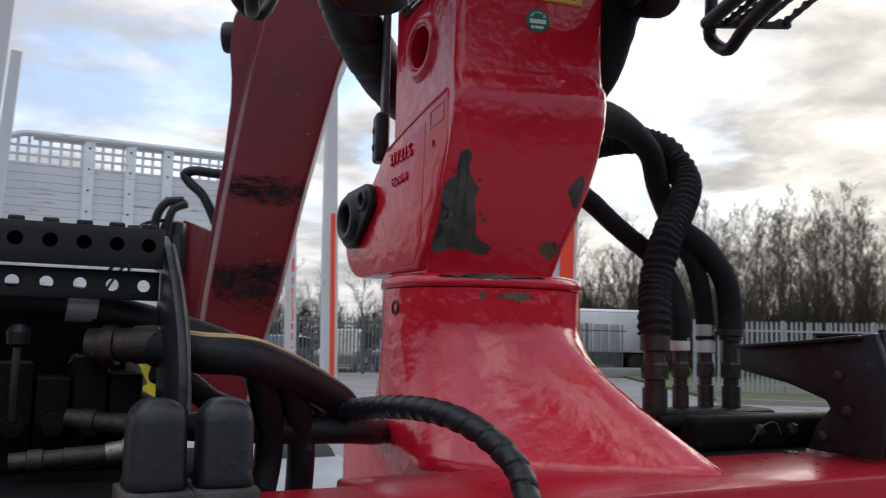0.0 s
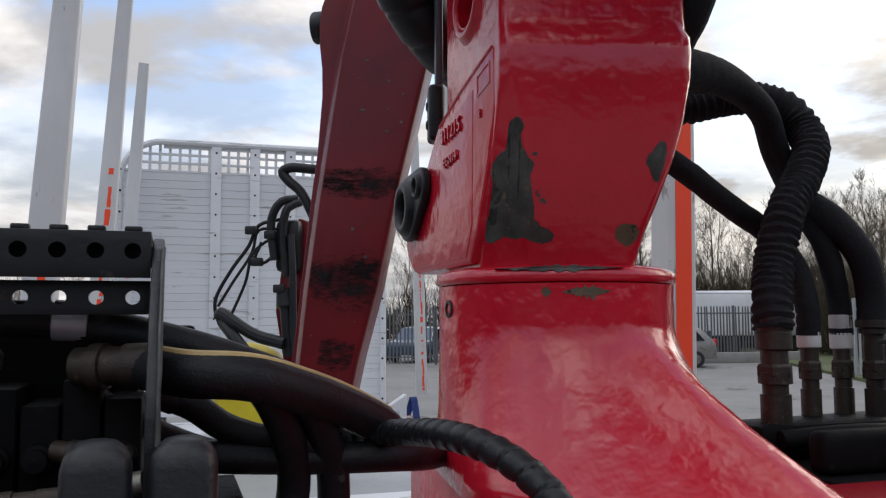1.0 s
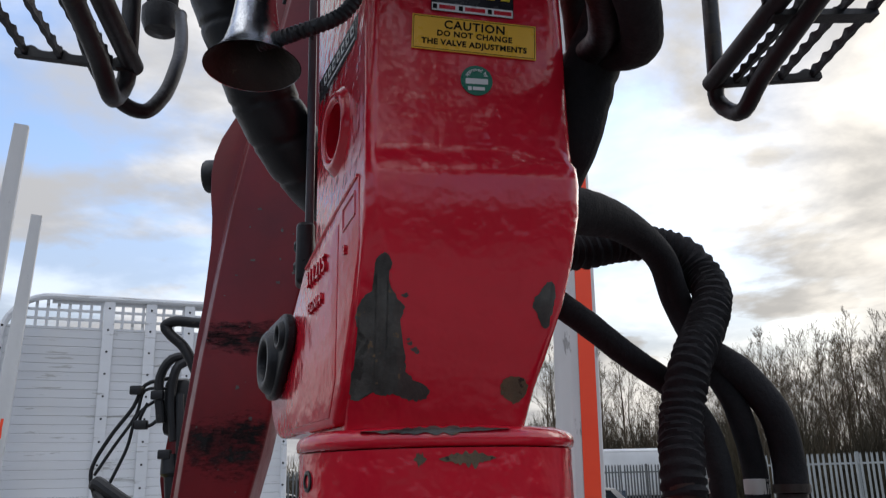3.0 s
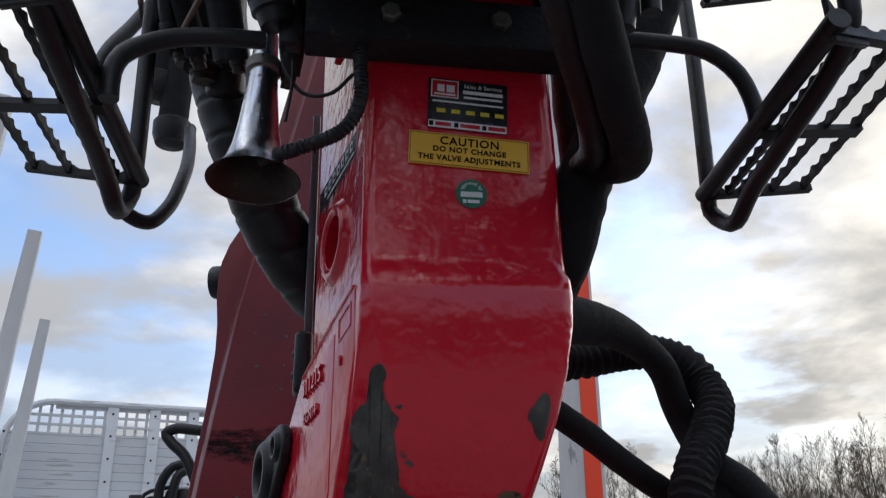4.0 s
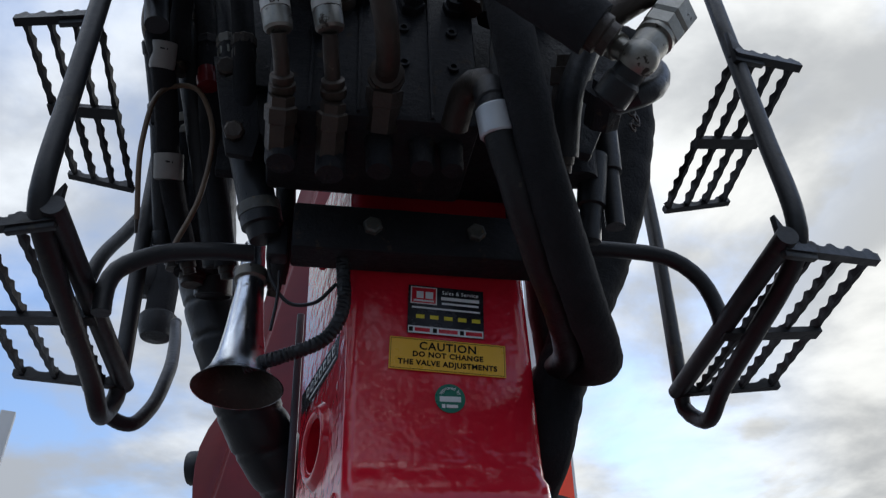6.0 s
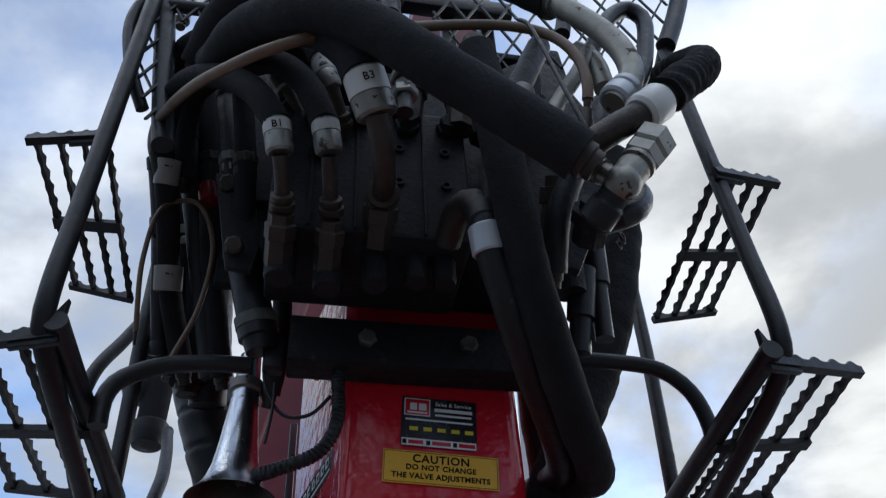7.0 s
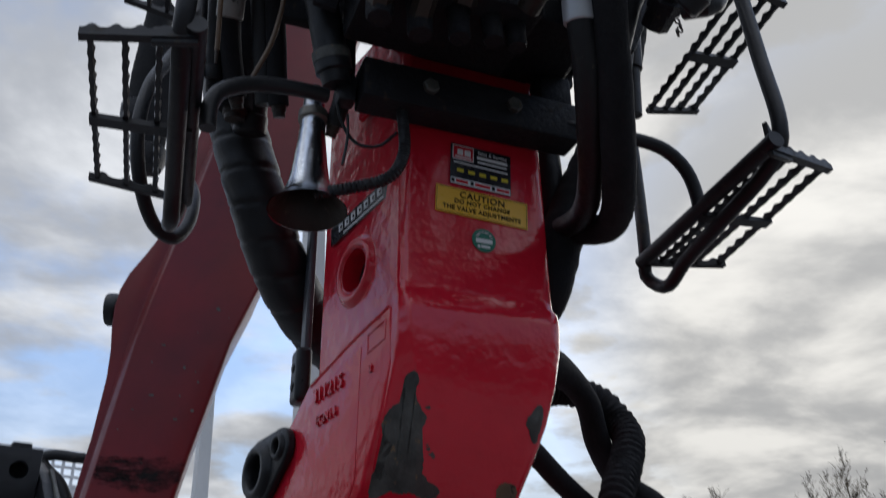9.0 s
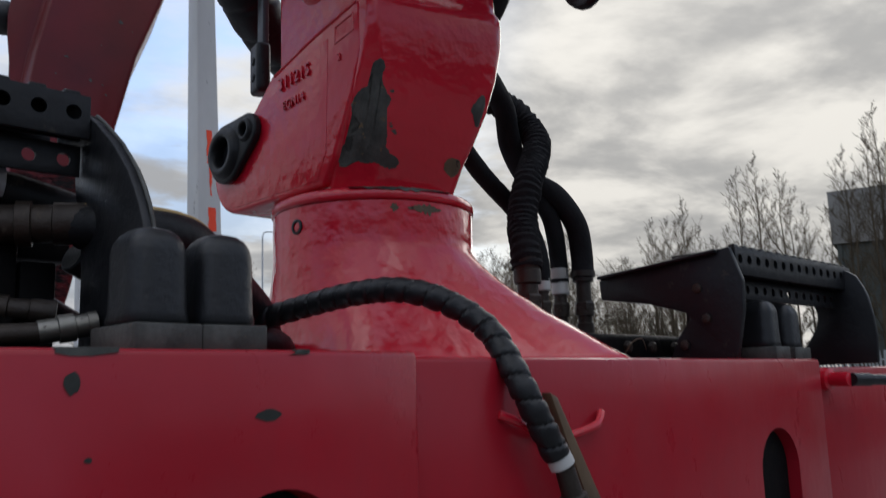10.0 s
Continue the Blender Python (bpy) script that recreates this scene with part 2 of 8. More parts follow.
STRAP_BLUE = material("blue_webbing", (0.015, 0.05, 0.22), 0.7, dark=(0.01, 0.03, 0.14), grain=90, bump=0.4)
RED_WIRE = material("red_cable", (0.5, 0.03, 0.03), 0.4, grain=60, bump=0.1)
ASPHALT = material("asphalt", (0.22, 0.212, 0.200), 0.7, dark=(0.15, 0.147, 0.140), grain=4, bump=0.4, spots=(0.12, 0.118, 0.11), spot_cover=0.6, spot_scale=0.6)
GRASS = material("rough_grass", (0.10, 0.115, 0.04), 0.9, dark=(0.06, 0.075, 0.028), grain=3, bump=0.6)
BARK = material("bare_bark", (0.098, 0.070, 0.040), 0.9, dark=(0.055, 0.040, 0.024), grain=6, bump=0.5)
BRUSH = material("winter_brush", (0.085, 0.066, 0.038), 0.95, dark=(0.038, 0.032, 0.020), grain=2, bump=0.6)
FENCE = material("galvanised_palisade", (0.40, 0.42, 0.42), 0.5, metal=0.2, dark=(0.26, 0.275, 0.28), grain=6, bump=0.1)
# Grimy valves; also the black that imitates shade in slots and step holes.
BANK_BLACK = material("grimy_black_and_shade", (0.0085, 0.0084, 0.0088), 0.55, dark=(0.0050, 0.0050, 0.0052), grain=40, bump=0.6, spots=(0.016, 0.014, 0.012), spot_cover=0.60, spot_scale=36, spec=0.06)
# Darker copy of FENCE: the far run's shade is put into its colour.
FENCE_SHADED = material("shaded_palisade", (0.15, 0.155, 0.155), 0.6, metal=0.2, dark=(0.10, 0.10, 0.10), grain=6, bump=0.1)
VALVE_BLACK = material("greasy_black_casting", (0.0200, 0.0202, 0.0228), 0.40, dark=(0.0130, 0.0132, 0.0150), grain=110, bump=0.8, spots=(0.045, 0.037, 0.030), spot_cover=0.62, spot_scale=60, spec=0.12, rough_var=0.2)
STAKE_GREY = material("pale_grey_stake_paint", (0.66, 0.66, 0.65), 0.45, dark=(0.50, 0.50, 0.49), grain=18, bump=0.08, spots=(0.30, 0.30, 0.29), spot_cover=0.63, spot_scale=14, stretch=(1, 1, 0.35))
BLUE_GREY = material("faded_blue_grey_paint", (0.085, 0.092, 0.105), 0.42, dark=(0.045, 0.048, 0.055), grain=60, bump=0.2, spots=(0.02, 0.02, 0.02), spot_cover=0.66, spot_scale=60)
CONCRETE = material("concrete", (0.30, 0.29, 0.27), 0.85, dark=(0.20, 0.19, 0.175), grain=8, bump=0.4)
CAR_GREY = material("grey_brown_car_paint", (0.30, 0.28, 0.25), 0.3, metal=0.4, coat=0.6, grain=4, bump=0.02)
CAR_BLUE = material("blue_car_paint", (0.04, 0.07, 0.12), 0.3, coat=0.6, grain=4, bump=0.02)
CAR_WHITE = material("white_vehicle_paint", (0.72, 0.73, 0.73), 0.35, coat=0.3, grain=3, bump=0.02)
CAR_GLASS = material("dark_car_glass", (0.02, 0.025, 0.03), 0.08, coat=0.5, grain=3, bump=0.0, rough_var=0.02)
TYRE = material("tyre_rubber", (0.02, 0.02, 0.02), 0.8, grain=20, bump=0.2)
SHED = material("green_grey_cladding", (0.085, 0.092, 0.080), 0.6, dark=(0.062, 0.068, 0.058), grain=3, bump=0.1)



def scuff_material():
    """Dark scraped grime that thins out towards the edge of its patch."""
    m = bpy.data.materials.new("scraped_grime")
    m.use_nodes = True
    t = m.node_tree
    n = t.nodes
    b, out = n["Principled BSDF"], n["Material Output"]
    b.inputs["Base Color"].default_value = (0.010, 0.009, 0.009, 1)
    b.inputs["Roughness"].default_value = 0.6
    b.inputs["Specular IOR Level"].default_value = 0.12
    co = n.new("ShaderNodeTexCoord")
    near = n.new("ShaderNodeVectorMath")
    near.operation = "DISTANCE"
    near.inputs[1].default_value = (0.5, 0.5, 0.5)
    flat = n.new("ShaderNodeVectorMath")
    flat.operation = "MULTIPLY_ADD"
    flat.inputs[1].default_value, flat.inputs[2].default_value = (0.55, 0, 1), (0.225, 0.5, 0)
    link_nodes(t, co, "Generated", flat, 0)
    link_nodes(t, flat, 0, near, 0)
    fall = n.new("ShaderNodeMapRange")
    fall.inputs["From Min"].default_value, fall.inputs["From Max"].default_value = 0.56, 0.12
    fall.inputs["To Min"].default_value, fall.inputs["To Max"].default_value = -0.25, 0.16
    link_nodes(t, near, "Value", fall, "Value")
    total = fall
    smear = n.new("ShaderNodeMapping")
    smear.inputs["Scale"].default_value = (0.6, 1.0, 1.7)
    link_nodes(t, co, "Object", smear, 0)
    for scale, weight in ((14.0, 0.75), (55.0, 0.6), (150.0, 0.45)):
        x = n.new("ShaderNodeTexNoise")
        x.inputs["Scale"].default_value, x.inputs["Detail"].default_value = scale, 8.0
        link_nodes(t, smear, 0, x, "Vector")
        add = n.new("ShaderNodeMath")
        add.operation = "MULTIPLY_ADD"
        add.inputs[1].default_value = weight
        link_nodes(t, x, 0, add, 0)
        link_nodes(t, total, 0, add, 2)
        total = add
    mask = n.new("ShaderNodeMapRange")
    mask.inputs["From Min"].default_value, mask.inputs["From Max"].default_value = 0.82, 1.14
    mask.inputs["To Max"].default_value = 0.92
    link_nodes(t, total, 0, mask, "Value")
    link_nodes(t, mask, 0, b, "Alpha")
    return m


SCUFF = scuff_material()

# ---- frames of reference ----
HUB = Vector((0.063, 1.44, 0.0))  # the slewing column's axis
CRANE = pose(HUB.x, HUB.y, 0, 0, 0, 13.5)  # turns with the column
TRUCK = pose(HUB.x, HUB.y, 0, 0, 0, 27.0)  # across and along the lorry
DECK = 1.575


# ---- mesh tools ----
def thing(name, label="", category="", group="", kind="", m=None):
    ob = new(name)
    ob.empty_display_size = 0.05
    if m is not None:
        ob.matrix_world = m
    return tagged(ob, label, category, group, kind)


def part(name, bm, mat, parent=None, label="", smooth=True, sharp=35.0):
    me = bpy.data.meshes.new(name)
    if smooth:
        for f in bm.faces:
            f.smooth = True
        for e in bm.edges:
            if len(e.link_faces) == 2 and e.calc_face_angle(0) > radians(sharp):
                e.smooth = False
    bm.to_mesh(me)
    bm.free()
    me.materials.append(mat)
    ob = new(name, me)
    if parent is not None:
        ob.parent = parent
    return tagged(ob, label)


def box_bm(x0, x1, y0, y1, z0, z1, bevel=0.0, seg=2, bm=None):
    bm2 = bmesh.new()
    bmesh.ops.create_cube(bm2, size=1.0, matrix=Matrix.LocRotScale(((x0 + x1) / 2, (y0 + y1) / 2, (z0 + z1) / 2), None, (x1 - x0, y1 - y0, z1 - z0)))
    if bevel:
        bmesh.ops.bevel(bm2, geom=bm2.edges[:], offset=bevel, segments=seg, affect="EDGES", profile=0.5)
    return merge(bm, bm2)


def merge(bm, other):
    if bm is None:
        return other
    me = bpy.data.meshes.new("joined")
    other.to_mesh(me)
    other.free()
    bm.from_mesh(me)
    bpy.data.meshes.remove(me)
    return bm


def spline(pts, step=0.012):
    """A smooth line through the points (centripetal Catmull-Rom), as Vectors."""
    p = [Vector(q) for q in pts]
    if len(p) == 2:
        k = max(2, int((p[1] - p[0]).length / step))
        return [p[0].lerp(p[1], i / k) for i in range(k + 1)]
    p = [2 * p[0] - p[1]] + p + [2 * p[-1] - p[-2]]
    out = []
    for i in range(1, len(p) - 2):
        a, b, c, d = p[i - 1:i + 3]
        t0, t1 = 0.0, max((b - a).length, 1e-6) ** 0.5
        t2 = t1 + max((c - b).length, 1e-6) ** 0.5
        t3 = t2 + max((d - c).length, 1e-6) ** 0.5
        k = max(2, int((c - b).length / step))
        for j in range(k):
            t = t1 + (t2 - t1) * j / k
            a1 = a * ((t1 - t) / (t1 - t0)) + b * ((t - t0) / (t1 - t0))
            a2 = b * ((t2 - t) / (t2 - t1)) + c * ((t - t1) / (t2 - t1))
            a3 = c * ((t3 - t) / (t3 - t2)) + d * ((t - t2) / (t3 - t2))
            b1 = a1 * ((t2 - t) / (t2 - t0)) + a2 * ((t - t0) / (t2 - t0))
            b2 = a2 * ((t3 - t) / (t3 - t1)) + a3 * ((t - t1) / (t3 - t1))
            out.append(b1 * ((t2 - t) / (t2 - t1)) + b2 * ((t - t1) / (t2 - t1)))
    out.append(p[-2])
    return out


def sweep(line, radius, sides=14, bm=None, cap=True, arc=None):
    """A tube along a line; radius is a number or a function of the length gone. arc: (from, to) degrees for a strip only."""
    own = bmesh.new()
    n = len(line)
    rings, up, gone = [], None, 0.0
    for i, p in enumerate(line):
        d = (line[min(i + 1, n - 1)] - line[max(i - 1, 0)]).normalized()
        if up is None:
            up = d.orthogonal().normalized() if abs(d.z) > 0.95 else d.cross(Vector((0, 0, 1))).cross(d).normalized()
        up = (up - d * up.dot(d)).normalized()
        side = d.cross(up)
        if i:
            gone += (p - line[i - 1]).length
        a0, a1 = arc or (0, 360)
        k = sides if arc is None else sides + 1
        rr = [radius(gone, j / sides) if callable(radius) else radius for j in range(k)]
        rings.append([own.verts.new(p + rr[j] * (math.cos(radians(a0 + (a1 - a0) * j / sides)) * up + math.sin(radians(a0 + (a1 - a0) * j / sides)) * side)) for j in range(k)])
    for a, b in zip(rings, rings[1:]):
        for j in range(sides):
            j2 = (j + 1) % len(a)
            own.faces.new((a[j], a[j2], b[j2], b[j]))
    if cap and arc is None:
        own.faces.new(list(reversed(rings[0])))
        own.faces.new(rings[-1])
    bmesh.ops.recalc_face_normals(own, faces=own.faces[:])
    return merge(bm, own)


def tube(pts, radius, sides=14, bm=None, step=0.012):
    return sweep(spline(pts, step), radius, sides, bm)


def lathe(p0, p1, profile, sides=24, bm=None, caps=True):
    """Turned body from p0 towards p1: profile is (distance from p0, radius)."""
    own = bmesh.new()
    p0, p1 = Vector(p0), Vector(p1)
    d = (p1 - p0).normalized()
    u = d.orthogonal().normalized()
    v = d.cross(u)
    rings = []
    for s, r in profile:
        c = p0 + d * s
        rings.append([own.verts.new(c + max(r, 1e-5) * (math.cos(2 * math.pi * j / sides) * u + math.sin(2 * math.pi * j / sides) * v)) for j in range(sides)])
    for a, b in zip(rings, rings[1:]):
        for j in range(sides):
            own.faces.new((a[j], a[(j + 1) % sides], b[(j + 1) % sides], b[j]))
    if caps and profile[0][1] > 1e-4:
        own.faces.new(list(reversed(rings[0])))
    if caps and profile[-1][1] > 1e-4:
        own.faces.new(rings[-1])
    bmesh.ops.recalc_face_normals(own, faces=own.faces[:])
    return merge(bm, own)


def prism(outline, axis, lo, hi, bevel=0.0, seg=2, bm=None):
    """An outline in the plane across `axis`, drawn out from lo to hi. lo and hi may be functions of the outline's point."""
    own = bmesh.new()

    def at(q, d):
        d = d(q) if callable(d) else d
        return {"x": (d, q[0], q[1]), "y": (q[0], d, q[1]), "z": (q[0], q[1], d)}[axis]

    a = [own.verts.new(at(q, lo)) for q in outline]
    b = [own.verts.new(at(q, hi)) for q in outline]
    n = len(outline)
    own.faces.new(a)
    own.faces.new(list(reversed(b)))
    for i in range(n):
        own.faces.new((a[i], b[i], b[(i + 1) % n], a[(i + 1) % n]))
    bmesh.ops.recalc_face_normals(own, faces=own.faces[:])
    if bevel:
        bmesh.ops.bevel(own, geom=own.edges[:], offset=bevel, segments=seg, affect="EDGES", profile=0.5)
    return merge(bm, own)


def loft(sections, bm=None, cap=True):
    """Closed rings of equal count, joined one after another."""
    own = bmesh.new()
    rings = [[own.verts.new(p) for p in s] for s in sections]
    n = len(rings[0])
    for a, b in zip(rings, rings[1:]):
        for j in range(n):
            own.faces.new((a[j], a[(j + 1) % n], b[(j + 1) % n], b[j]))
    if cap:
        own.faces.new(list(reversed(rings[0])))
        own.faces.new(rings[-1])
    bmesh.ops.recalc_face_normals(own, faces=own.faces[:])
    return merge(bm, own)


def rounded(corners, radii, per=7):
    """A polygon's corners rounded: `per` + 1 points for each."""
    out = []
    n = len(corners)
    for i, (c, r) in enumerate(zip(corners, radii)):
        c, a, b = Vector(c), Vector(corners[i - 1]), Vector(corners[(i + 1) % n])
        u, v = (a - c).normalized(), (b - c).normalized()
        half = math.acos(max(-1, min(1, u.dot(v)))) / 2
        back = min(r / math.tan(half), 0.49 * (a - c).length, 0.49 * (b - c).length)
        p, q = c + u * back, c + v * back
        for j in range(per + 1):
            s = j / per
            out.append(p * (1 - s) ** 2 + c * (2 * s * (1 - s)) + q * s ** 2)
    return out


def circle_pts(cx, cy, r, n=28, a0=0.0, a1=360.0):
    full = abs(a1 - a0) >= 360
    return [(cx + r * math.cos(radians(a0 + (a1 - a0) * i / (n if full else n - 1))), cy + r * math.sin(radians(a0 + (a1 - a0) * i / (n if full else n - 1)))) for i in range(n)]


def cut(ob, cutter_bm):
    """Takes a body out of a part's mesh for good."""
    me = bpy.data.meshes.new("cutter")
    cutter_bm.to_mesh(me)
    cutter_bm.free()
    c = new("cutter", me)
    c.parent = ob.parent
    mod = ob.modifiers.new("cut", "BOOLEAN")
    mod.operation, mod.object, mod.solver = "DIFFERENCE", c, "EXACT"
    done = bpy.data.meshes.new_from_object(ob.evaluated_get(bpy.context.evaluated_depsgraph_get()))
    ob.modifiers.clear()
    ob.data = done
    bpy.data.objects.remove(c)
    return ob


def text_part(name, words, size, mat, parent, m, label="", depth=0.0004, align="CENTER", spacing=1.0, weight=0.0):
    """Letters in Blender's own font, made into a mesh; m places their x-y plane."""
    cu = bpy.data.curves.new(name, "FONT")
    cu.body, cu.size, cu.align_x, cu.align_y, cu.extrude, cu.resolution_u = words, size, align, "CENTER", depth, 3
    cu.space_character = spacing
    cu.offset = weight
    ob = new(name, cu)
    me = bpy.data.meshes.new_from_object(ob.evaluated_get(bpy.context.evaluated_depsgraph_get()))
    bpy.data.objects.remove(ob)
    me.transform(m)
    me.materials.clear()
    me.materials.append(mat)
    o = new(name, me)
    o.parent = parent
    return tagged(o, label)


# ---- ground and surroundings ----
def rect_sheet(x0, x1, y0, y1, z, nx, ny, wave=0.0):
    bm = bmesh.new()
    g = [[bm.verts.new((x0 + (x1 - x0) * i / nx, y0 + (y1 - y0) * j / ny, z + wave * noise.noise(Vector((i * 0.7, j * 0.7, 3.1))))) for i in range(nx + 1)] for j in range(ny + 1)]
    for j in range(ny):
        for i in range(nx):
            bm.faces.new((g[j][i], g[j][i + 1], g[j + 1][i + 1], g[j + 1][i]))
    return bm


ground = tagged(part("ground", rect_sheet(-900, 900, -900, 900, 0.0, 60, 60), ASPHALT), "grey wet-looking asphalt yard", "ground", kind="structure")


def fence_run(name, p0, p1, z, height, label, metal=FENCE):
    """Palisade fencing: posts, two rails, pointed pales."""
    p0, p1 = Vector((*p0, z)), Vector((*p1, z))
    length = (p1 - p0).length
    ang = math.degrees(math.atan2(p1.y - p0.y, p1.x - p0.x))
    f = thing(name, label, "fence", "palisade fencing of the yard", m=pose(p0.x, p0.y, z, 0, 0, ang))
    for h in (0.3, height - 0.35):
        part("rail", box_bm(0, length, 0.0, 0.05, h, h + 0.06), metal, f, smooth=False)
    pale = bmesh.new()
    w = 0.035
    prism([(-w, 0.08), (-w, height - 0.1), (-w * 0.7, height), (0, height - 0.06), (w * 0.7, height), (w, height - 0.1), (w, 0.08)], "y", lambda q: -0.025 + 0.02 * abs(q[0]) / w, lambda q: -0.005 + 0.02 * abs(q[0]) / w, bm=pale)
    first = part("pale", pale, metal, f, smooth=False)
    n = int(length / 0.152)
    for i in range(1, n):
        o = first.copy()
        scene.collection.objects.link(o)
        o.location.x = 0.152 * i
        o.rotation_euler.y = random.gauss(0, 0.008)
    for i in range(int(length / 2.75) + 1):
        part("post", box_bm(2.75 * i, 2.75 * i + 0.09, 0.05, 0.12, 0, height + 0.02), metal, f, smooth=False)
    return f


fence_run("palisade_fence", (-14.0, 33.0), (1.5, 37.0), 0.05, 2.4, "steel palisade fence with pointed pales, darkened for shade", FENCE_SHADED)
fence_run("palisade_fence", (1.5, 37.0), (8.6, 40.0), 0.05, 2.4, "steel palisade fence with pointed pales, darkened for shade", FENCE_SHADED)
fence_run("palisade_fence", (8.3, 28.2), (26.0, 25.0), 0.05, 2.4, "galvanised steel palisade fence on a grass verge")


def verge(name, pts, h, mat, label, cat):
    return tagged(part(name, prism(pts, "z", 0.0, h), mat, smooth=False), label, cat, kind="structure")


verge("verge", [(8.0, 24.6), (30.0, 21.0), (30.0, 60.0), (8.8, 60.0)], 0.10, GRASS, "rough mossy grass verge behind a concrete kerb", "verge")
verge("kerb", [(7.85, 24.62), (7.85, 24.48), (30.0, 20.85), (30.0, 20.99)], 0.14, CONCRETE, "weathered concrete kerb along the verge", "kerb")
verge("bank", [(-200, 60), (200, 55), (200, 120), (-200, 120)], 0.9, BRUSH, "dark scrubby bank", "bank")


def twig(bm, line, r0, r1, sides):
    rings = []
    n = len(line) - 1
    for i, c in enumerate(line):
        d = (line[min(i + 1, n)] - line[max(i - 1, 0)]).normalized()
        u = d.orthogonal().normalized()
        v = d.cross(u)
        rr = r0 + (r1 - r0) * i / n
        rings.append([bm.verts.new(c + rr * (math.cos(6.283 * j / sides) * u + math.sin(6.283 * j / sides) * v)) for j in range(sides)])
    for a, b in zip(rings, rings[1:]):
        for j in range(sides):
            bm.faces.new((a[j], a[(j + 1) % sides], b[(j + 1) % sides], b[j]))


def winter_crown(seed, height, reach, limbs, bend):
    """Leader, limbs and fine twigs of a leafless tree; the trunk comes apart from it."""
    rnd = random.Random(seed)
    trunk, crown = bmesh.new(), bmesh.new()
    line = [Vector((0, 0, -0.2))]
    for i in range(8):
        line.append(Vector((line[-1].x + rnd.gauss(0, bend), line[-1].y + rnd.gauss(0, bend), height * (i + 1) / 8)))
    twig(trunk, line, height * 0.0105, 0.008, 6)

    def at(t):
        k = min(7, int(t * 8))
        return line[k].lerp(line[k + 1], t * 8 - k)

    def grow(p, d, length, r, level):
        pts, q = [p], p
        k = (4, 3, 2, 1)[level]
        for i in range(k):
            d = (d + Vector((rnd.gauss(0, 0.09), rnd.gauss(0, 0.09), rnd.gauss((0.07, 0.04, -0.02, -0.10)[level], 0.06)))).normalized()
            q = q + d * (length / k)
            pts.append(q)
        if level < 3:
            twig(crown, pts, r, max(r * 0.35, 0.0025), 4 if level == 0 else 3)
        else:
            w = Vector((rnd.gauss(0, 1), rnd.gauss(0, 1), rnd.gauss(0, 1))).cross(d).normalized() * 0.0055
            crown.faces.new([crown.verts.new(v) for v in (p - w, p + w, q + w * 0.4, q - w * 0.4)])
        if level < 3:
            for i in range((8, 6, 5)[level]):
                s = rnd.uniform(0.2, 1.0)
                j = min(k - 1, int(s * k))
                base = pts[j].lerp(pts[j + 1], s * k - j)
                dd = (pts[j + 1] - pts[j]).normalized()
                u = dd.orthogonal().normalized()
                az = rnd.uniform(0, 6.283)
                out = math.cos(az) * u + math.sin(az) * dd.cross(u)
                grow(base, (dd + out * rnd.uniform(0.35, 0.75) + Vector((0, 0, 0.26))).normalized(), length * rnd.uniform(0.26, 0.48), max(r * 0.5, 0.0042), level + 1)

    for i in range(limbs):
        t = 0.18 + 0.80 * (i + rnd.random()) / limbs
        az = i * 2.4 + rnd.uniform(-0.5, 0.5)
        slope = radians(rnd.uniform(50, 76))
        size = reach * height * (0.25 + 0.75 * math.sin(math.pi * min(1.0, 0.12 + 0.95 * (1 - t)))) * rnd.uniform(0.6, 1.1)
        grow(at(t), Vector((math.cos(az) * math.cos(slope), math.sin(az) * math.cos(slope), math.sin(slope))), size, height * 0.0030 * (1.15 - t), 0)
    return trunk, crown


def bare_tree(seed, height, reach, limbs, bend, label):
    t = thing("bare_tree", label, "tree", "leafless trees behind the fence")
    trunk, crown = winter_crown(seed, height, reach, limbs, bend)
    part("trunk", trunk, BARK, t)
    part("crown", crown, BARK, t, smooth=False)
    return t


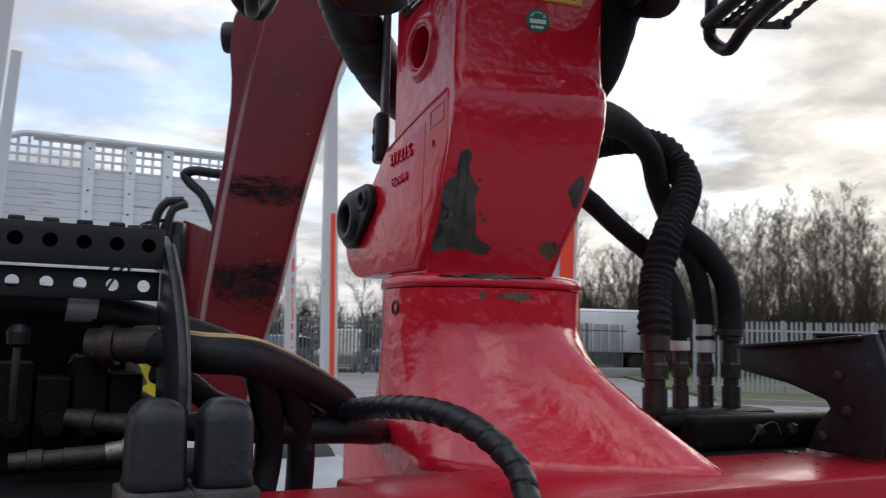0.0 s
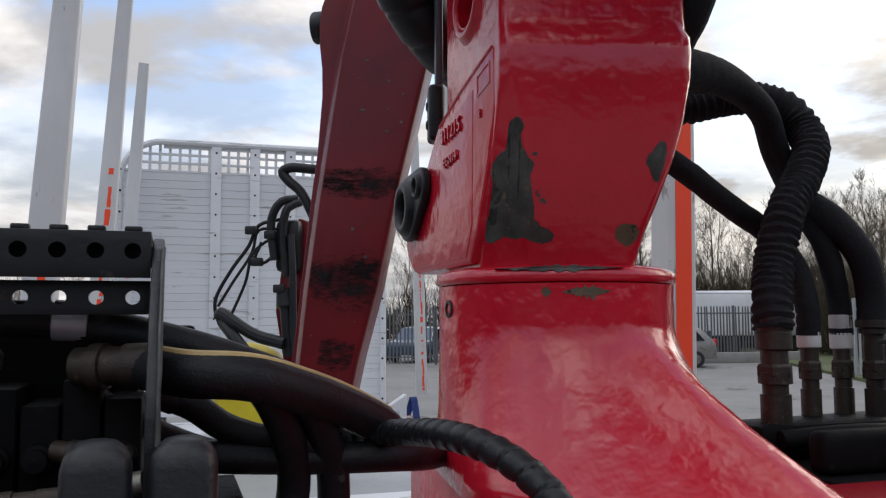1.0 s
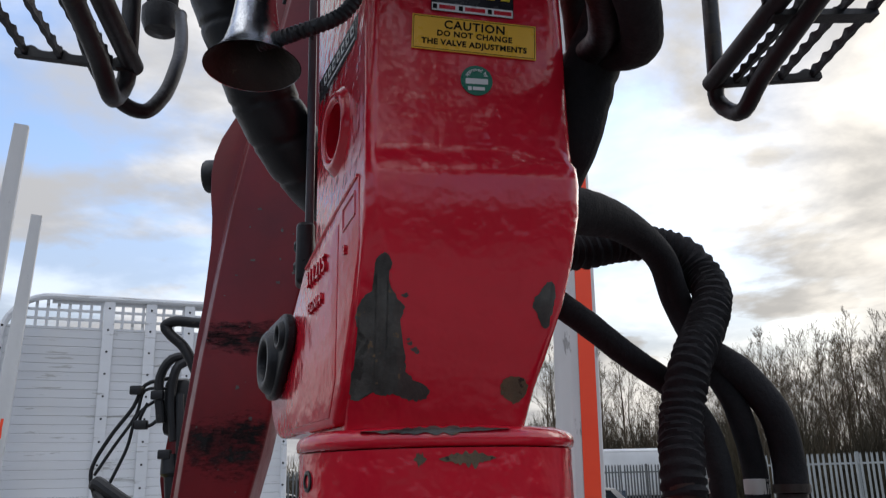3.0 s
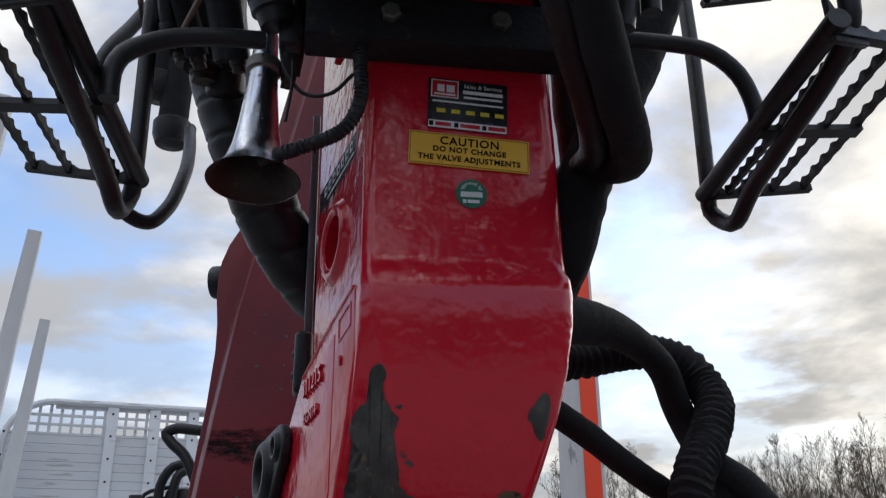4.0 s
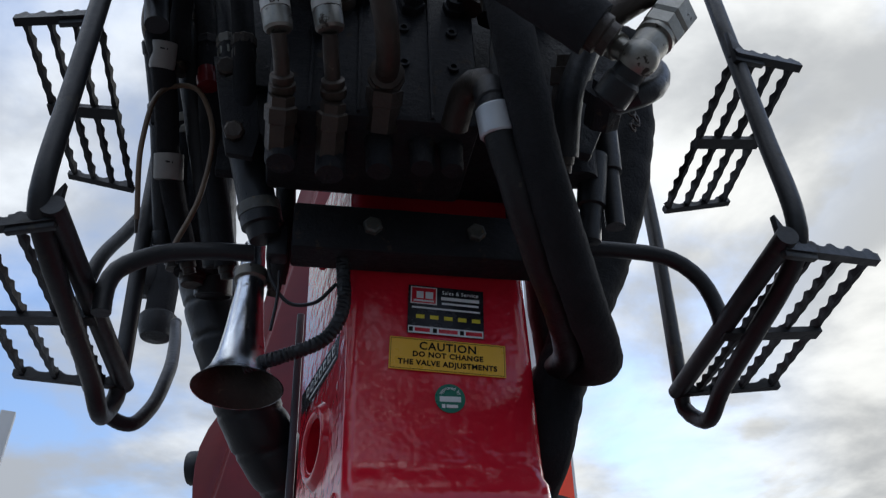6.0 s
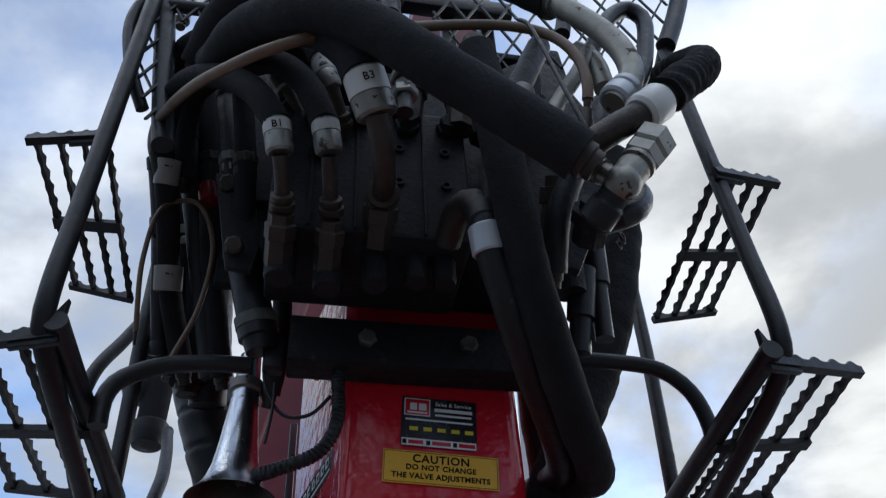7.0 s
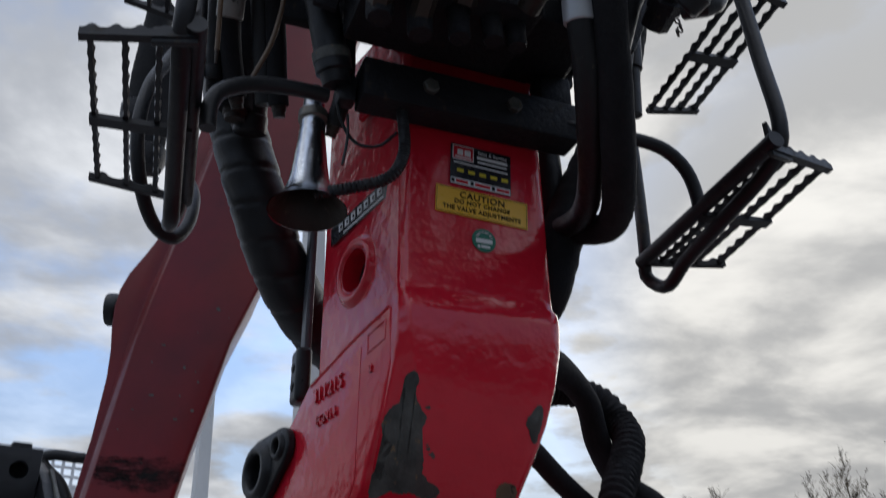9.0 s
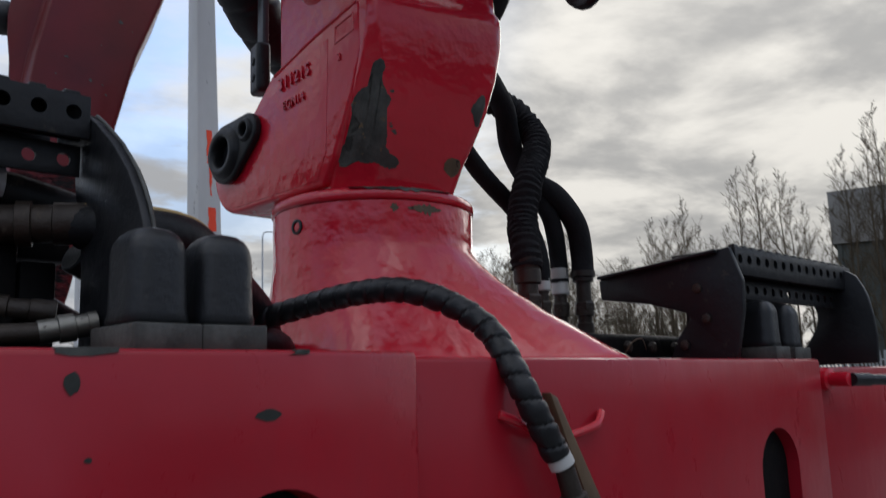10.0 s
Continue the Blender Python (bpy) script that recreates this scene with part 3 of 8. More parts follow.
def plant_trees():
    kinds = [bare_tree(11, 10.0, 0.26, 18, 0.10, "leafless winter tree with fine upright twigs"),
             bare_tree(12, 9.0, 0.30, 20, 0.16, "broad leafless winter tree"),
             bare_tree(13, 11.0, 0.19, 20, 0.08, "tall slender leafless tree"),
             bare_tree(14, 6.5, 0.42, 16, 0.20, "bushy leafless thicket tree")]
    rnd = random.Random(5)
    spots = []
    for i in range(78):  # the wood beside the yard, by bearing
        az, far = radians(15.5 + 36.0 * i / 77 + rnd.gauss(0, 0.4)), rnd.uniform(40, 53)
        if i > 40 and i % 2:
            continue
        spots.append((far * math.sin(az), far * math.cos(az), rnd.choice((0, 1, 0, 1, 3)) if i < 33 else rnd.choice((0, 2, 2)), rnd.uniform(0.74, 1.02) * (0.86 + 0.0070 * (i - 33) if i > 32 else 0.84)))
    for i in range(46):  # a second row behind the fence
        az, far = radians(3.0 + 30.0 * i / 45 + rnd.gauss(0, 0.4)), rnd.uniform(52, 60)
        spots.append((far * math.sin(az), far * math.cos(az), rnd.choice((0, 1, 2, 3)), rnd.uniform(0.72, 0.98)))
    for az, size in ((31.0, 0.84), (33.2, 0.92), (36.6, 1.02), (37.8, 1.08), (39.3, 1.0), (43.0, 1.06), (44.9, 1.22), (46.2, 1.1)):  # tall birches that stand clear of the wood
        spots.append((45 * math.sin(radians(az)), 45 * math.cos(radians(az)), 2, size))
    for i in range(34):  # low scrub in the distance
        spots.append((-48 + 2.6 * i + rnd.gauss(0, 0.8), 66 + rnd.gauss(0, 2.5), rnd.choice((1, 3, 3)), rnd.uniform(0.7, 1.05)))
    for n, (x, y, k, s) in enumerate(spots):
        m = pose(x, y, 0.05, 0, 0, rnd.uniform(0, 360)) @ Matrix.Scale(s, 4)
        if n < 4:
            k = n
            kinds[k].matrix_world = m
        else:
            o = copy_thing(kinds[k], m)
            o.scale = (s, s, s)
    # rounded thickets of thin brush at the trees' feet and along the far boundary
    bm = bmesh.new()
    clumps = []
    for i in range(70):
        clumps.append((-55 + 1.35 * i + rnd.gauss(0, 0.5), 64 + rnd.gauss(0, 2.0), rnd.uniform(1.6, 3.0), rnd.uniform(3.4, 6.2), 420))
    for i in range(60):
        az, far = radians(14 + 40 * i / 60 + rnd.gauss(0, 0.3)), rnd.gauss(46, 2.5)
        clumps.append((far * math.sin(az), far * math.cos(az), rnd.uniform(1.0, 2.0), rnd.uniform(3.0, 5.2) if i < 28 else rnd.uniform(0.8, 1.6), 520 if i < 28 else 170))
    for i in range(40):
        az, far = radians(1.0 + 16 * i / 40 + rnd.gauss(0, 0.3)), rnd.gauss(58, 2.0)
        clumps.append((far * math.sin(az), far * math.cos(az), rnd.uniform(1.4, 2.4), rnd.uniform(3.6, 5.8), 420))
    for cx, cy, rad, top, count in clumps:
        for _ in range(count * 2):
            az, sl, k = rnd.uniform(0, 6.283), rnd.uniform(0.1, 1.5), rnd.random() ** 0.5
            d = Vector((math.cos(az) * math.cos(sl) * rad, math.sin(az) * math.cos(sl) * rad, math.sin(sl) * top))
            p = Vector((cx, cy, 0)) + d * k
            q = p + d.normalized() * rnd.uniform(0.3, 0.8) + Vector((rnd.gauss(0, 0.2), rnd.gauss(0, 0.2), 0.2))
            w = Vector((rnd.gauss(0, 1), rnd.gauss(0, 1), rnd.gauss(0, 0.5))).normalized() * (rnd.uniform(0.006, 0.022) if k > 0.7 else rnd.uniform(0.02, 0.07))
            bm.faces.new([bm.verts.new(v) for v in (p - w, p + w, q + w * 0.15, q - w * 0.15)])
    tagged(part("brush", bm, BRUSH, smooth=False), "rounded tangle of brown leafless winter brush", "brush", kind="stuff")


plant_trees()


def unseen_wood():
    """Unseen dark woodland added behind the camera to block bright horizon reflections."""
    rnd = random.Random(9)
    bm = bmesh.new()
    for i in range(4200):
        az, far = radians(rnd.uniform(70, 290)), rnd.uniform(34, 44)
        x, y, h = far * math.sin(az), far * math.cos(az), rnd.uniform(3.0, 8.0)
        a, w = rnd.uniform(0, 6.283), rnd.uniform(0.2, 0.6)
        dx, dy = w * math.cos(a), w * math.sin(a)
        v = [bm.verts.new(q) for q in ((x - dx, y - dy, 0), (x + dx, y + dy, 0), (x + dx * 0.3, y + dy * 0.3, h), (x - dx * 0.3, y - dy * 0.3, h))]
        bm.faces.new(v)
    tagged(part("woodland", bm, BRUSH, smooth=False), "unseen dark woodland added behind the camera to dim reflections", "woodland", kind="stuff")


unseen_wood()


# ---- vehicles and sheds beyond the yard ----
def car(name, paint, m, label, category="car", length=4.3, height=1.62, wid=1.8):
    c = thing(name, label, category, m=m)
    h, l = height, length / 2
    side = [(-l, 0.35), (-l, 0.75), (-l * 0.97, 0.95), (-l * 0.55, 1.02), (-l * 0.25, h - 0.06), (l * 0.1, h), (l * 0.72, h - 0.1), (l * 0.97, 0.98), (l, 0.7), (l, 0.35)]
    body = prism(side, "y", lambda q: -wid / 2 + (0.14 if q[1] > 1.1 else 0.0), lambda q: wid / 2 - (0.14 if q[1] > 1.1 else 0.0), bevel=0.05)
    part("body", body, paint, c)
    for sgn in (-1, 1):
        y = sgn * (wid / 2 - 0.045)
        for q in ([(-l * 0.48, 1.04), (-l * 0.22, h - 0.14), (-l * 0.02, h - 0.1), (-l * 0.02, 1.02)], [(l * 0.02, 1.02), (l * 0.02, h - 0.09), (l * 0.62, h - 0.18), (l * 0.78, 1.04)]):
            part("side_window", prism(q, "y", min(y, y + sgn * 0.06), max(y, y + sgn * 0.06)), CAR_GLASS, c, smooth=False)
        for x in (-l * 0.62, l * 0.62):
            w = part("wheel", lathe((x, sgn * (wid / 2 - 0.2), 0.32), (x, sgn * (wid / 2 + 0.01), 0.32), [(0, 0.1), (0, 0.32), (0.2, 0.32), (0.21, 0.28), (0.2, 0.2)], 20), TYRE, c)
            part("rim", lathe((x, sgn * (wid / 2 - 0.02), 0.32), (x, sgn * (wid / 2 + 0.02), 0.32), [(0, 0.21), (0.02, 0.19), (0.025, 0.0)], 16), ZINC, w)
    part("rear_window", prism([(-wid / 2 + 0.25, 1.08), (-wid / 2 + 0.3, h - 0.2), (wid / 2 - 0.3, h - 0.2), (wid / 2 - 0.25, 1.08)], "x", l * 0.86, l * 0.93), CAR_GLASS, c, smooth=False)
    for s in (-1, 1):
        part("tail_light", box_bm(l * 0.93, l * 1.0, s * 0.78 - 0.08, s * 0.78 + 0.08, 0.85, 1.1, 0.02), STICK_RED, c)
    return c


car("parked_car", CAR_GREY, pose(2.9, 35.0, 0, 0, 0, 8), "grey-brown people carrier parked on the yard")
car("parked_car", CAR_BLUE, pose(-7.4, 39.5, 0, 0, 0, 80), "dark blue car parked beyond the fence")
car("parked_car", CAR_GREY, pose(-4.6, 40.5, 0, 0, 0, 84), "grey van parked beyond the fence", "van", 4.8, 1.95)
car("parked_car", CAR_BLUE, pose(-2.0, 41.2, 0, 0, 0, 78), "blue hatchback parked beyond the fence")
car("parked_car", CAR_GREY, pose(-10.2, 39.0, 0, 0, 0, 82), "grey car parked beyond the fence")


def box_trailer(m):
    t = thing("box_trailer", "white curtain-sided trailer parked behind the fence", "trailer", m=m)
    part("body", box_bm(-3.4, 3.4, -1.2, 1.2, 1.0, 3.3, 0.12), CAR_WHITE, t)
    part("roof", prism([(-1.2, 3.28), (-1.1, 3.42), (1.1, 3.42), (1.2, 3.28)], "x", -3.35, 3.35, 0.03), CAR_WHITE, t)
    part("chassis", box_bm(-3.2, 3.2, -1.0, 1.0, 0.7, 0.99, 0.03), BLACK, t)
    for x in (-2.0, -0.9, 2.2):
        for s in (-1, 1):
            part("wheel", lathe((x, s * 0.8, 0.48), (x, s * 1.1, 0.48), [(0, 0.2), (0, 0.48), (0.28, 0.48), (0.3, 0.3)], 20), TYRE, t)


box_trailer(pose(8.6, 49, 0, 0, 0, 12))


def shed(m):
    s = thing("shed", "grey-green clad industrial building behind bare trees", "building", m=m)
    part("wall", box_bm(0, 24, 0, 10, 0, 8.4), SHED, s, smooth=False)
    part("fascia", box_bm(-0.2, 24.2, -0.2, 10.2, 8.4, 11.2), CONCRETE, s, "pale grey-brown fascia", smooth=False)
    for k in range(6):
        part("cladding_rib", box_bm(k * 4.0, k * 4.0 + 0.2, -0.12, -0.001, 0, 8.35), SHED, s, smooth=False)
    for x in (3, 9.5, 16):
        part("door", box_bm(x, x + 3.4, -0.1, -0.002, 0, 4.2), GALV, s, smooth=False)


shed(pose(32.6, 35.9, 0, 0, 0, -47))


def low_wall(m):
    w = thing("low_wall", "long low concrete wall below the far fence", "wall", m=m)
    part("body", box_bm(0, 9.0, 0, 0.25, 0, 0.45, 0.03), CONCRETE, w)


low_wall(pose(1.6, 36.4, 0, 0, 0, 23))

def lamp_post(m):
    p = thing("lamp_post", "tall thin grey steel lamp post beyond the yard", "lamp post", m=m)
    part("mast", lathe((0, 0, 0), (0, 0, 1), [(0, 0.11), (0.9, 0.11), (1.0, 0.075), (10.8, 0.045)], 14), GALV, p)
    part("arm", tube([(0, 0, 10.75), (0.1, 0, 11.0), (0.5, 0, 11.1), (0.9, 0, 11.12)], 0.035, 10, step=0.05), GALV, p)
    part("lantern", box_bm(0.8, 1.35, -0.12, 0.12, 11.04, 11.18, 0.04), GALV, p)


lamp_post(pose(4.3, 50.0, 0, 0, 0, 30))

# ---- the load bed of the lorry ----
BED = pose(-2.80, 7.46, 0, 0, 0, 27.0)  # x across, y to the rear


def bulkhead():
    b = thing("bulkhead", "white ribbed aluminium bulkhead with a slotted rounded top", "bulkhead", m=BED)
    w, top, low = 1.17, 3.38, 0.98
    slots_lo = top - 0.27
    # plank by plank
    n = 30
    h = (slots_lo - low) / n  # board height
    for i in range(n):
        part("board", box_bm(-w + 0.02, w - 0.02, 0.0, 0.03, low + i * h, low + (i + 1) * h - 0.0018, 0.0025, 1), ALU, b)
    # rounded top frame
    frame_pts = [Vector((-w, -0.015, low)), Vector((-w, -0.015, top - 0.36))] + [Vector((-w + 0.36 - 0.36 * math.cos(radians(a)), -0.015, top - 0.36 + 0.36 * math.sin(radians(a)))) for a in range(10, 91, 10)]
    mirror = [Vector((-p.x, p.y, p.z)) for p in reversed(frame_pts)]
    part("edge_trim", sweep(frame_pts + mirror, 0.028, 8), ALU, b, "riveted rounded edge trim")
    for x in (-0.36, -0.02, 0.30):
        part("rib", box_bm(x - 0.045, x + 0.045, -0.03, -0.001, low, top - 0.02, 0.006), ALU, b)
        for k in range(13):
            part("rivet", lathe((x, -0.028, low + 0.1 + k * 0.185), (x, -0.04, low + 0.1 + k * 0.185), [(0, 0.011), (0.006, 0.008), (0.008, 0)], 8), BLACK, b)
    for s in (-1, 1):
        for k in range(12):
            part("rivet", lathe((s * (w - 0.01), -0.04, low + 0.1 + k * 0.185), (s * (w - 0.01), -0.06, low + 0.1 + k * 0.185), [(0, 0.011), (0.006, 0.008), (0.008, 0)], 8), BLACK, b)
    # slotted strip: bars left between rows of openings
    for z in (slots_lo, slots_lo + 0.075, slots_lo + 0.15):
        rise = max(0.0, z + 0.02 - (top - 0.36))
        half = w - 0.36 + math.sqrt(max(0.0, 0.36 ** 2 - rise ** 2)) - 0.015
        part("slot_bar", box_bm(-half, half, -0.004, 0.012, z, z + 0.022, 0.002, 1), ALU, b)
    for i in range(27):
        x = -w + 0.08 + i * (2 * w - 0.16) / 26
        z1 = top - 0.02 if abs(x) < w - 0.36 else top - 0.36 + math.sqrt(max(0.0, 0.36 ** 2 - (abs(x) - w + 0.36) ** 2)) - 0.01
        part("slot_bar", box_bm(x - 0.012, x + 0.012, -0.003, 0.011, slots_lo, z1, 0.002, 1), ALU, b)
    part("top_strip", box_bm(-w + 0.36, w - 0.36, -0.002, 0.01, top - 0.055, top - 0.02, 0.002, 1), ALU, b)


bulkhead()


def stake(x, y, top, lean, tape, label, wide=1.0, tone=None, broken=False, at=0.008):
    """A timber stake: tapered box section with a strip of tape up its face."""
    s = thing("timber_stake", label, "stake", "stakes of the load bed", m=BED @ pose(x, y, 0.95, 0, lean, 0))
    h = top - 0.95
    a, b = 0.062 * wide, 0.042 * wide
    body = loft([[Vector((q[0] * k, q[1] * k, z)) for q in rounded([(-1, -1), (1, -1), (1, 1), (-1, 1)], [0.2] * 4, 3)] for z, k in ((0, a), (h * 0.45, a * 0.92), (h, b))])
    part("post", body, STAKE_GREY, s)
    z0, z1, w = tape
    rnd = random.Random(int(x * 100) + int(y * 10))

    def face(z):
        k = a + (a * 0.92 - a) * z / (h * 0.45) if z < h * 0.45 else a * 0.92 + (b - a * 0.92) * (z - h * 0.45) / (h * 0.55)
        return -k - 0.0015

    z = z0
    while z < z1:
        strip_bm = bmesh.new()
        # scraps of torn tape with gaps between them, or one whole strip
        run = rnd.uniform(0.02, 0.16) if broken else z1 - z0
        u0, u1 = at - w / 2, at + w / 2
        if broken:
            u0, u1 = u0 + w * rnd.choice((0, 0, 0.3, 0.6)) * rnd.random(), u1 - w * rnd.choice((0, 0, 0.3, 0.6)) * rnd.random()
        n = max(2, int(run / 0.03))
        rows = []
        for i in range(n + 1):
            zz = z + run * i / n
            tear = (w * 0.18 * rnd.random(), w * 0.18 * rnd.random()) if broken else (0, 0)
            rows.append([strip_bm.verts.new((u, face(zz), zz)) for u in (u0 + tear[0], u1 - tear[1])])
        for p, q in zip(rows, rows[1:]):
            strip_bm.faces.new((p[0], p[1], q[1], q[0]))
        part("tape", strip_bm, tone or ORANGE, s, "torn faded orange tape" if broken else "fluorescent orange tape", smooth=False)
        z += run + (rnd.uniform(0.0, 0.09) if broken else 0.0)
    return s


OLD_STAKE, NEW_STAKE = "grey steel timber stake with torn faded orange tape", "grey steel timber stake with fluorescent orange tape"
stake(-1.30, -3.8, 3.98, 3.2, (0.10, 1.25, 0.035), OLD_STAKE, 1.15, None, True)
stake(-1.19, -2.2, 3.98, 3.2, (0.10, 1.75, 0.035), OLD_STAKE, 1.0, None, True)
stake(-1.15, -0.3, 3.98, 3.2, (0.10, 1.40, 0.03), OLD_STAKE, 1.0, None, True)
stake(0.640, -5.653, 3.98, 1.6, (0.05, 2.0, 0.052), NEW_STAKE, 0.80, None, False, 0.004)
stake(1.06, -3.86, 3.98, -1.5, (0.05, 1.85, 0.05), OLD_STAKE, 1.15, None, True)
stake(1.40, -1.46, 3.98, -1.5, (0.05, 1.75, 0.04), NEW_STAKE, 0.95)
stake(2.07, 1.80, 3.98, -1.5, (0.05, 1.6, 0.035), OLD_STAKE, 0.95, None, True)
bunk = thing("load_bed", "white-painted cross bunks of the load bed", "load bed", m=BED)
for k in (-5.57, -3.86, -1.0, 2.75):
    part("bunk", box_bm(-1.25, 1.25, k - 0.12, k + 0.12, 0.80, 0.97, 0.02), ALU, bunk)
    for s in (-1, 1):
        part("bunk_foot", prism([(s * 0.75, 0.968), (s * 1.12, 1.2), (s * 1.12, 0.968)], "y", k - 0.05, k + 0.05, 0.008), ALU, bunk)
        part("marker", box_bm(s * 1.0 - 0.09, s * 1.0 + 0.09, k - 0.135, k - 0.124, 0.86, 0.93), ORANGE, bunk, smooth=False)
for x in (-0.42, 0.42):
    part("chassis_rail", box_bm(x - 0.05, x + 0.05, -7.02, 5.0, 0.55, 0.8, 0.02), BLACK, bunk)
part("deck_plate", box_bm(-1.15, 1.15, -5.6, -1.15, 0.90, 0.93, 0.005), FENCE, bunk, "dull grey chequer plate")
part("deck_plate", box_bm(-1.15, 1.15, -0.85, 0.0, 0.90, 0.93, 0.005), ALU, bunk, "pale chequer plate")
for y in (-4.0, -2.2, 1.2, 2.4):
    for s in (-1, 1):
        part("wheel", lathe((s * 0.75, y, 0.5), (s * 1.15, y, 0.5), [(0, 0.2), (0, 0.5), (0.36, 0.5), (0.4, 0.32), (0.3, 0.26), (0.3, 0.0)], 28), TYRE, bunk)

# ---- crane base on the lorry ----
base = thing("crane_pedestal", "glossy red crossbeam and slewing pedestal of a timber crane", "crane base", m=TRUCK)
beam_l = part("left_panel", box_bm(-0.72, -0.338, -0.472, -0.318, 0.98, DECK + 0.001, 0.006), RED_PLATE, base, "red painted steel panel with chips")
beam_r = part("right_panel", box_bm(-0.336, 0.64, -0.460, -0.235, 0.98, DECK - 0.004, 0.006), RED_PLATE, base)
part("core", box_bm(-0.15, 0.27, -0.233, 0.24, 0.802, DECK - 0.006, 0.006), RED, base)
part("valve_tray", box_bm(-1.0, -0.44, -0.316, 0.06, 1.50, DECK + 0.0005, 0.004), BANK_BLACK, base, "greasy black tray under the valves")
part("manifold_tray", box_bm(0.272, 1.0, -0.24, 0.09, 1.50, DECK - 0.0035, 0.004), BANK_BLACK, base, "greasy black tray under the hose manifold")
part("outer_box", box_bm(0.642, 1.15, -0.44, -0.242, 1.12, DECK - 0.018, 0.006), RED_PLATE, base)
part("outer_box", box_bm(-1.2, -0.722, -0.44, -0.318, 1.12, DECK - 0.018, 0.006), RED_PLATE, base)
for ob, x in ((beam_l, -0.493), (beam_r, 0.45)):
    arch = circle_pts(x, 1.395, 0.066, 20, 0, 180) + [(x - 0.066, 1.15), (x + 0.066, 1.15)]
    cut(ob, prism(arch, "y", -0.6, -0.36))
    # Solid black filler imitates the shade inside the slot.
    part("slot_back", prism(circle_pts(x, 1.395, 0.064, 20, 0, 180) + [(x - 0.064, 1.16), (x + 0.064, 1.16)], "y", -0.440, -0.365), BANK_BLACK, base, "black filler standing in for shade inside the slot", smooth=False)


def pedestal():
    """The cast neck: round above, flaring to a skewed four-cornered foot."""
    foot = rounded([(0.175, -0.415), (0.26, 0.20), (-0.14, 0.20), (-0.195, -0.19)], [0.05, 0.08, 0.08, 0.10], 15)
    foot = [Vector((p[0], p[1])) for p in foot]
    dense = [a.lerp(b, k / 12) for a, b in zip(foot, foot[1:] + foot[:1]) for k in range(12)]
    dense.sort(key=lambda p: math.atan2(p.y, p.x))
    bearing = [math.atan2(p.y, p.x) for p in dense]
    foot = []
    for k in range(120):
        a = -math.pi + 2 * math.pi * (k + 0.5) / 120
        hi = next((i for i, b in enumerate(bearing) if b >= a), 0)
        b0, b1 = bearing[hi - 1] - (2 * math.pi if hi == 0 else 0), bearing[hi]
        foot.append(dense[hi - 1].lerp(dense[hi], (a - b0) / max(b1 - b0, 1e-6)))
    ang = [math.atan2(p.y, p.x) for p in foot]
    rings = []
    for z in [DECK - 0.012] + [DECK + 0.0082 * k for k in range(30)] + [1.8225]:
        s = max(0.0, min(1.0, (1.765 - z) / (1.765 - DECK)))
        w = s ** 1.34
        r = 0.1660
        rings.append([Vector(((1 - w) * r * math.cos(a) + w * p.x, (1 - w) * r * math.sin(a) + w * p.y, z)) for a, p in zip(ang, foot)])
    for ring in rings[1:-2]:
        for p in ring:
            lump = 1 + 0.007 * noise.noise(p * 14.0) + 0.0030 * noise.noise(Vector((p.x * 40, p.y * 40, p.z * 75)))
            p.x, p.y = p.x * lump, p.y * lump
            p.z += 0.0008 * noise.noise(p * 30.0 + Vector((5, 0, 0)))
    return loft(rings)


part("pedestal", pedestal(), RED, base, "glossy red cast pedestal", sharp=60)
part("rim", lathe((0, 0, 1.824), (0, 0, 1.9), [(0, 0.150), (0.0, 0.1665), (0.002, 0.1688), (0.007, 0.1700), (0.012, 0.1694), (0.017, 0.1665), (0.022, 0.155), (0.024, 0.10)], 72), RED, base, "rolled red rim", sharp=70)
part("grease_hole", lathe(TRUCK.inverted() @ CRANE @ Vector((-0.150, -0.052, 1.792)), TRUCK.inverted() @ CRANE @ Vector((-0.2, -0.068, 1.792)), [(0, 0.012), (0.0085, 0.012), (0.009, 0.008), (0.004, 0.007), (0.004, 0)], 16), BLACK, base)


# ---- crane column ----
column = thing("crane_column", "tall glossy red cast crane column with worn paint", "crane column", m=CRANE)


TO_CRANE = CRANE.inverted() @ TRUCK


def cr(x, y, z):
    """A point of the lorry's frame, in the column's."""
    return TO_CRANE @ Vector((x, y, z))


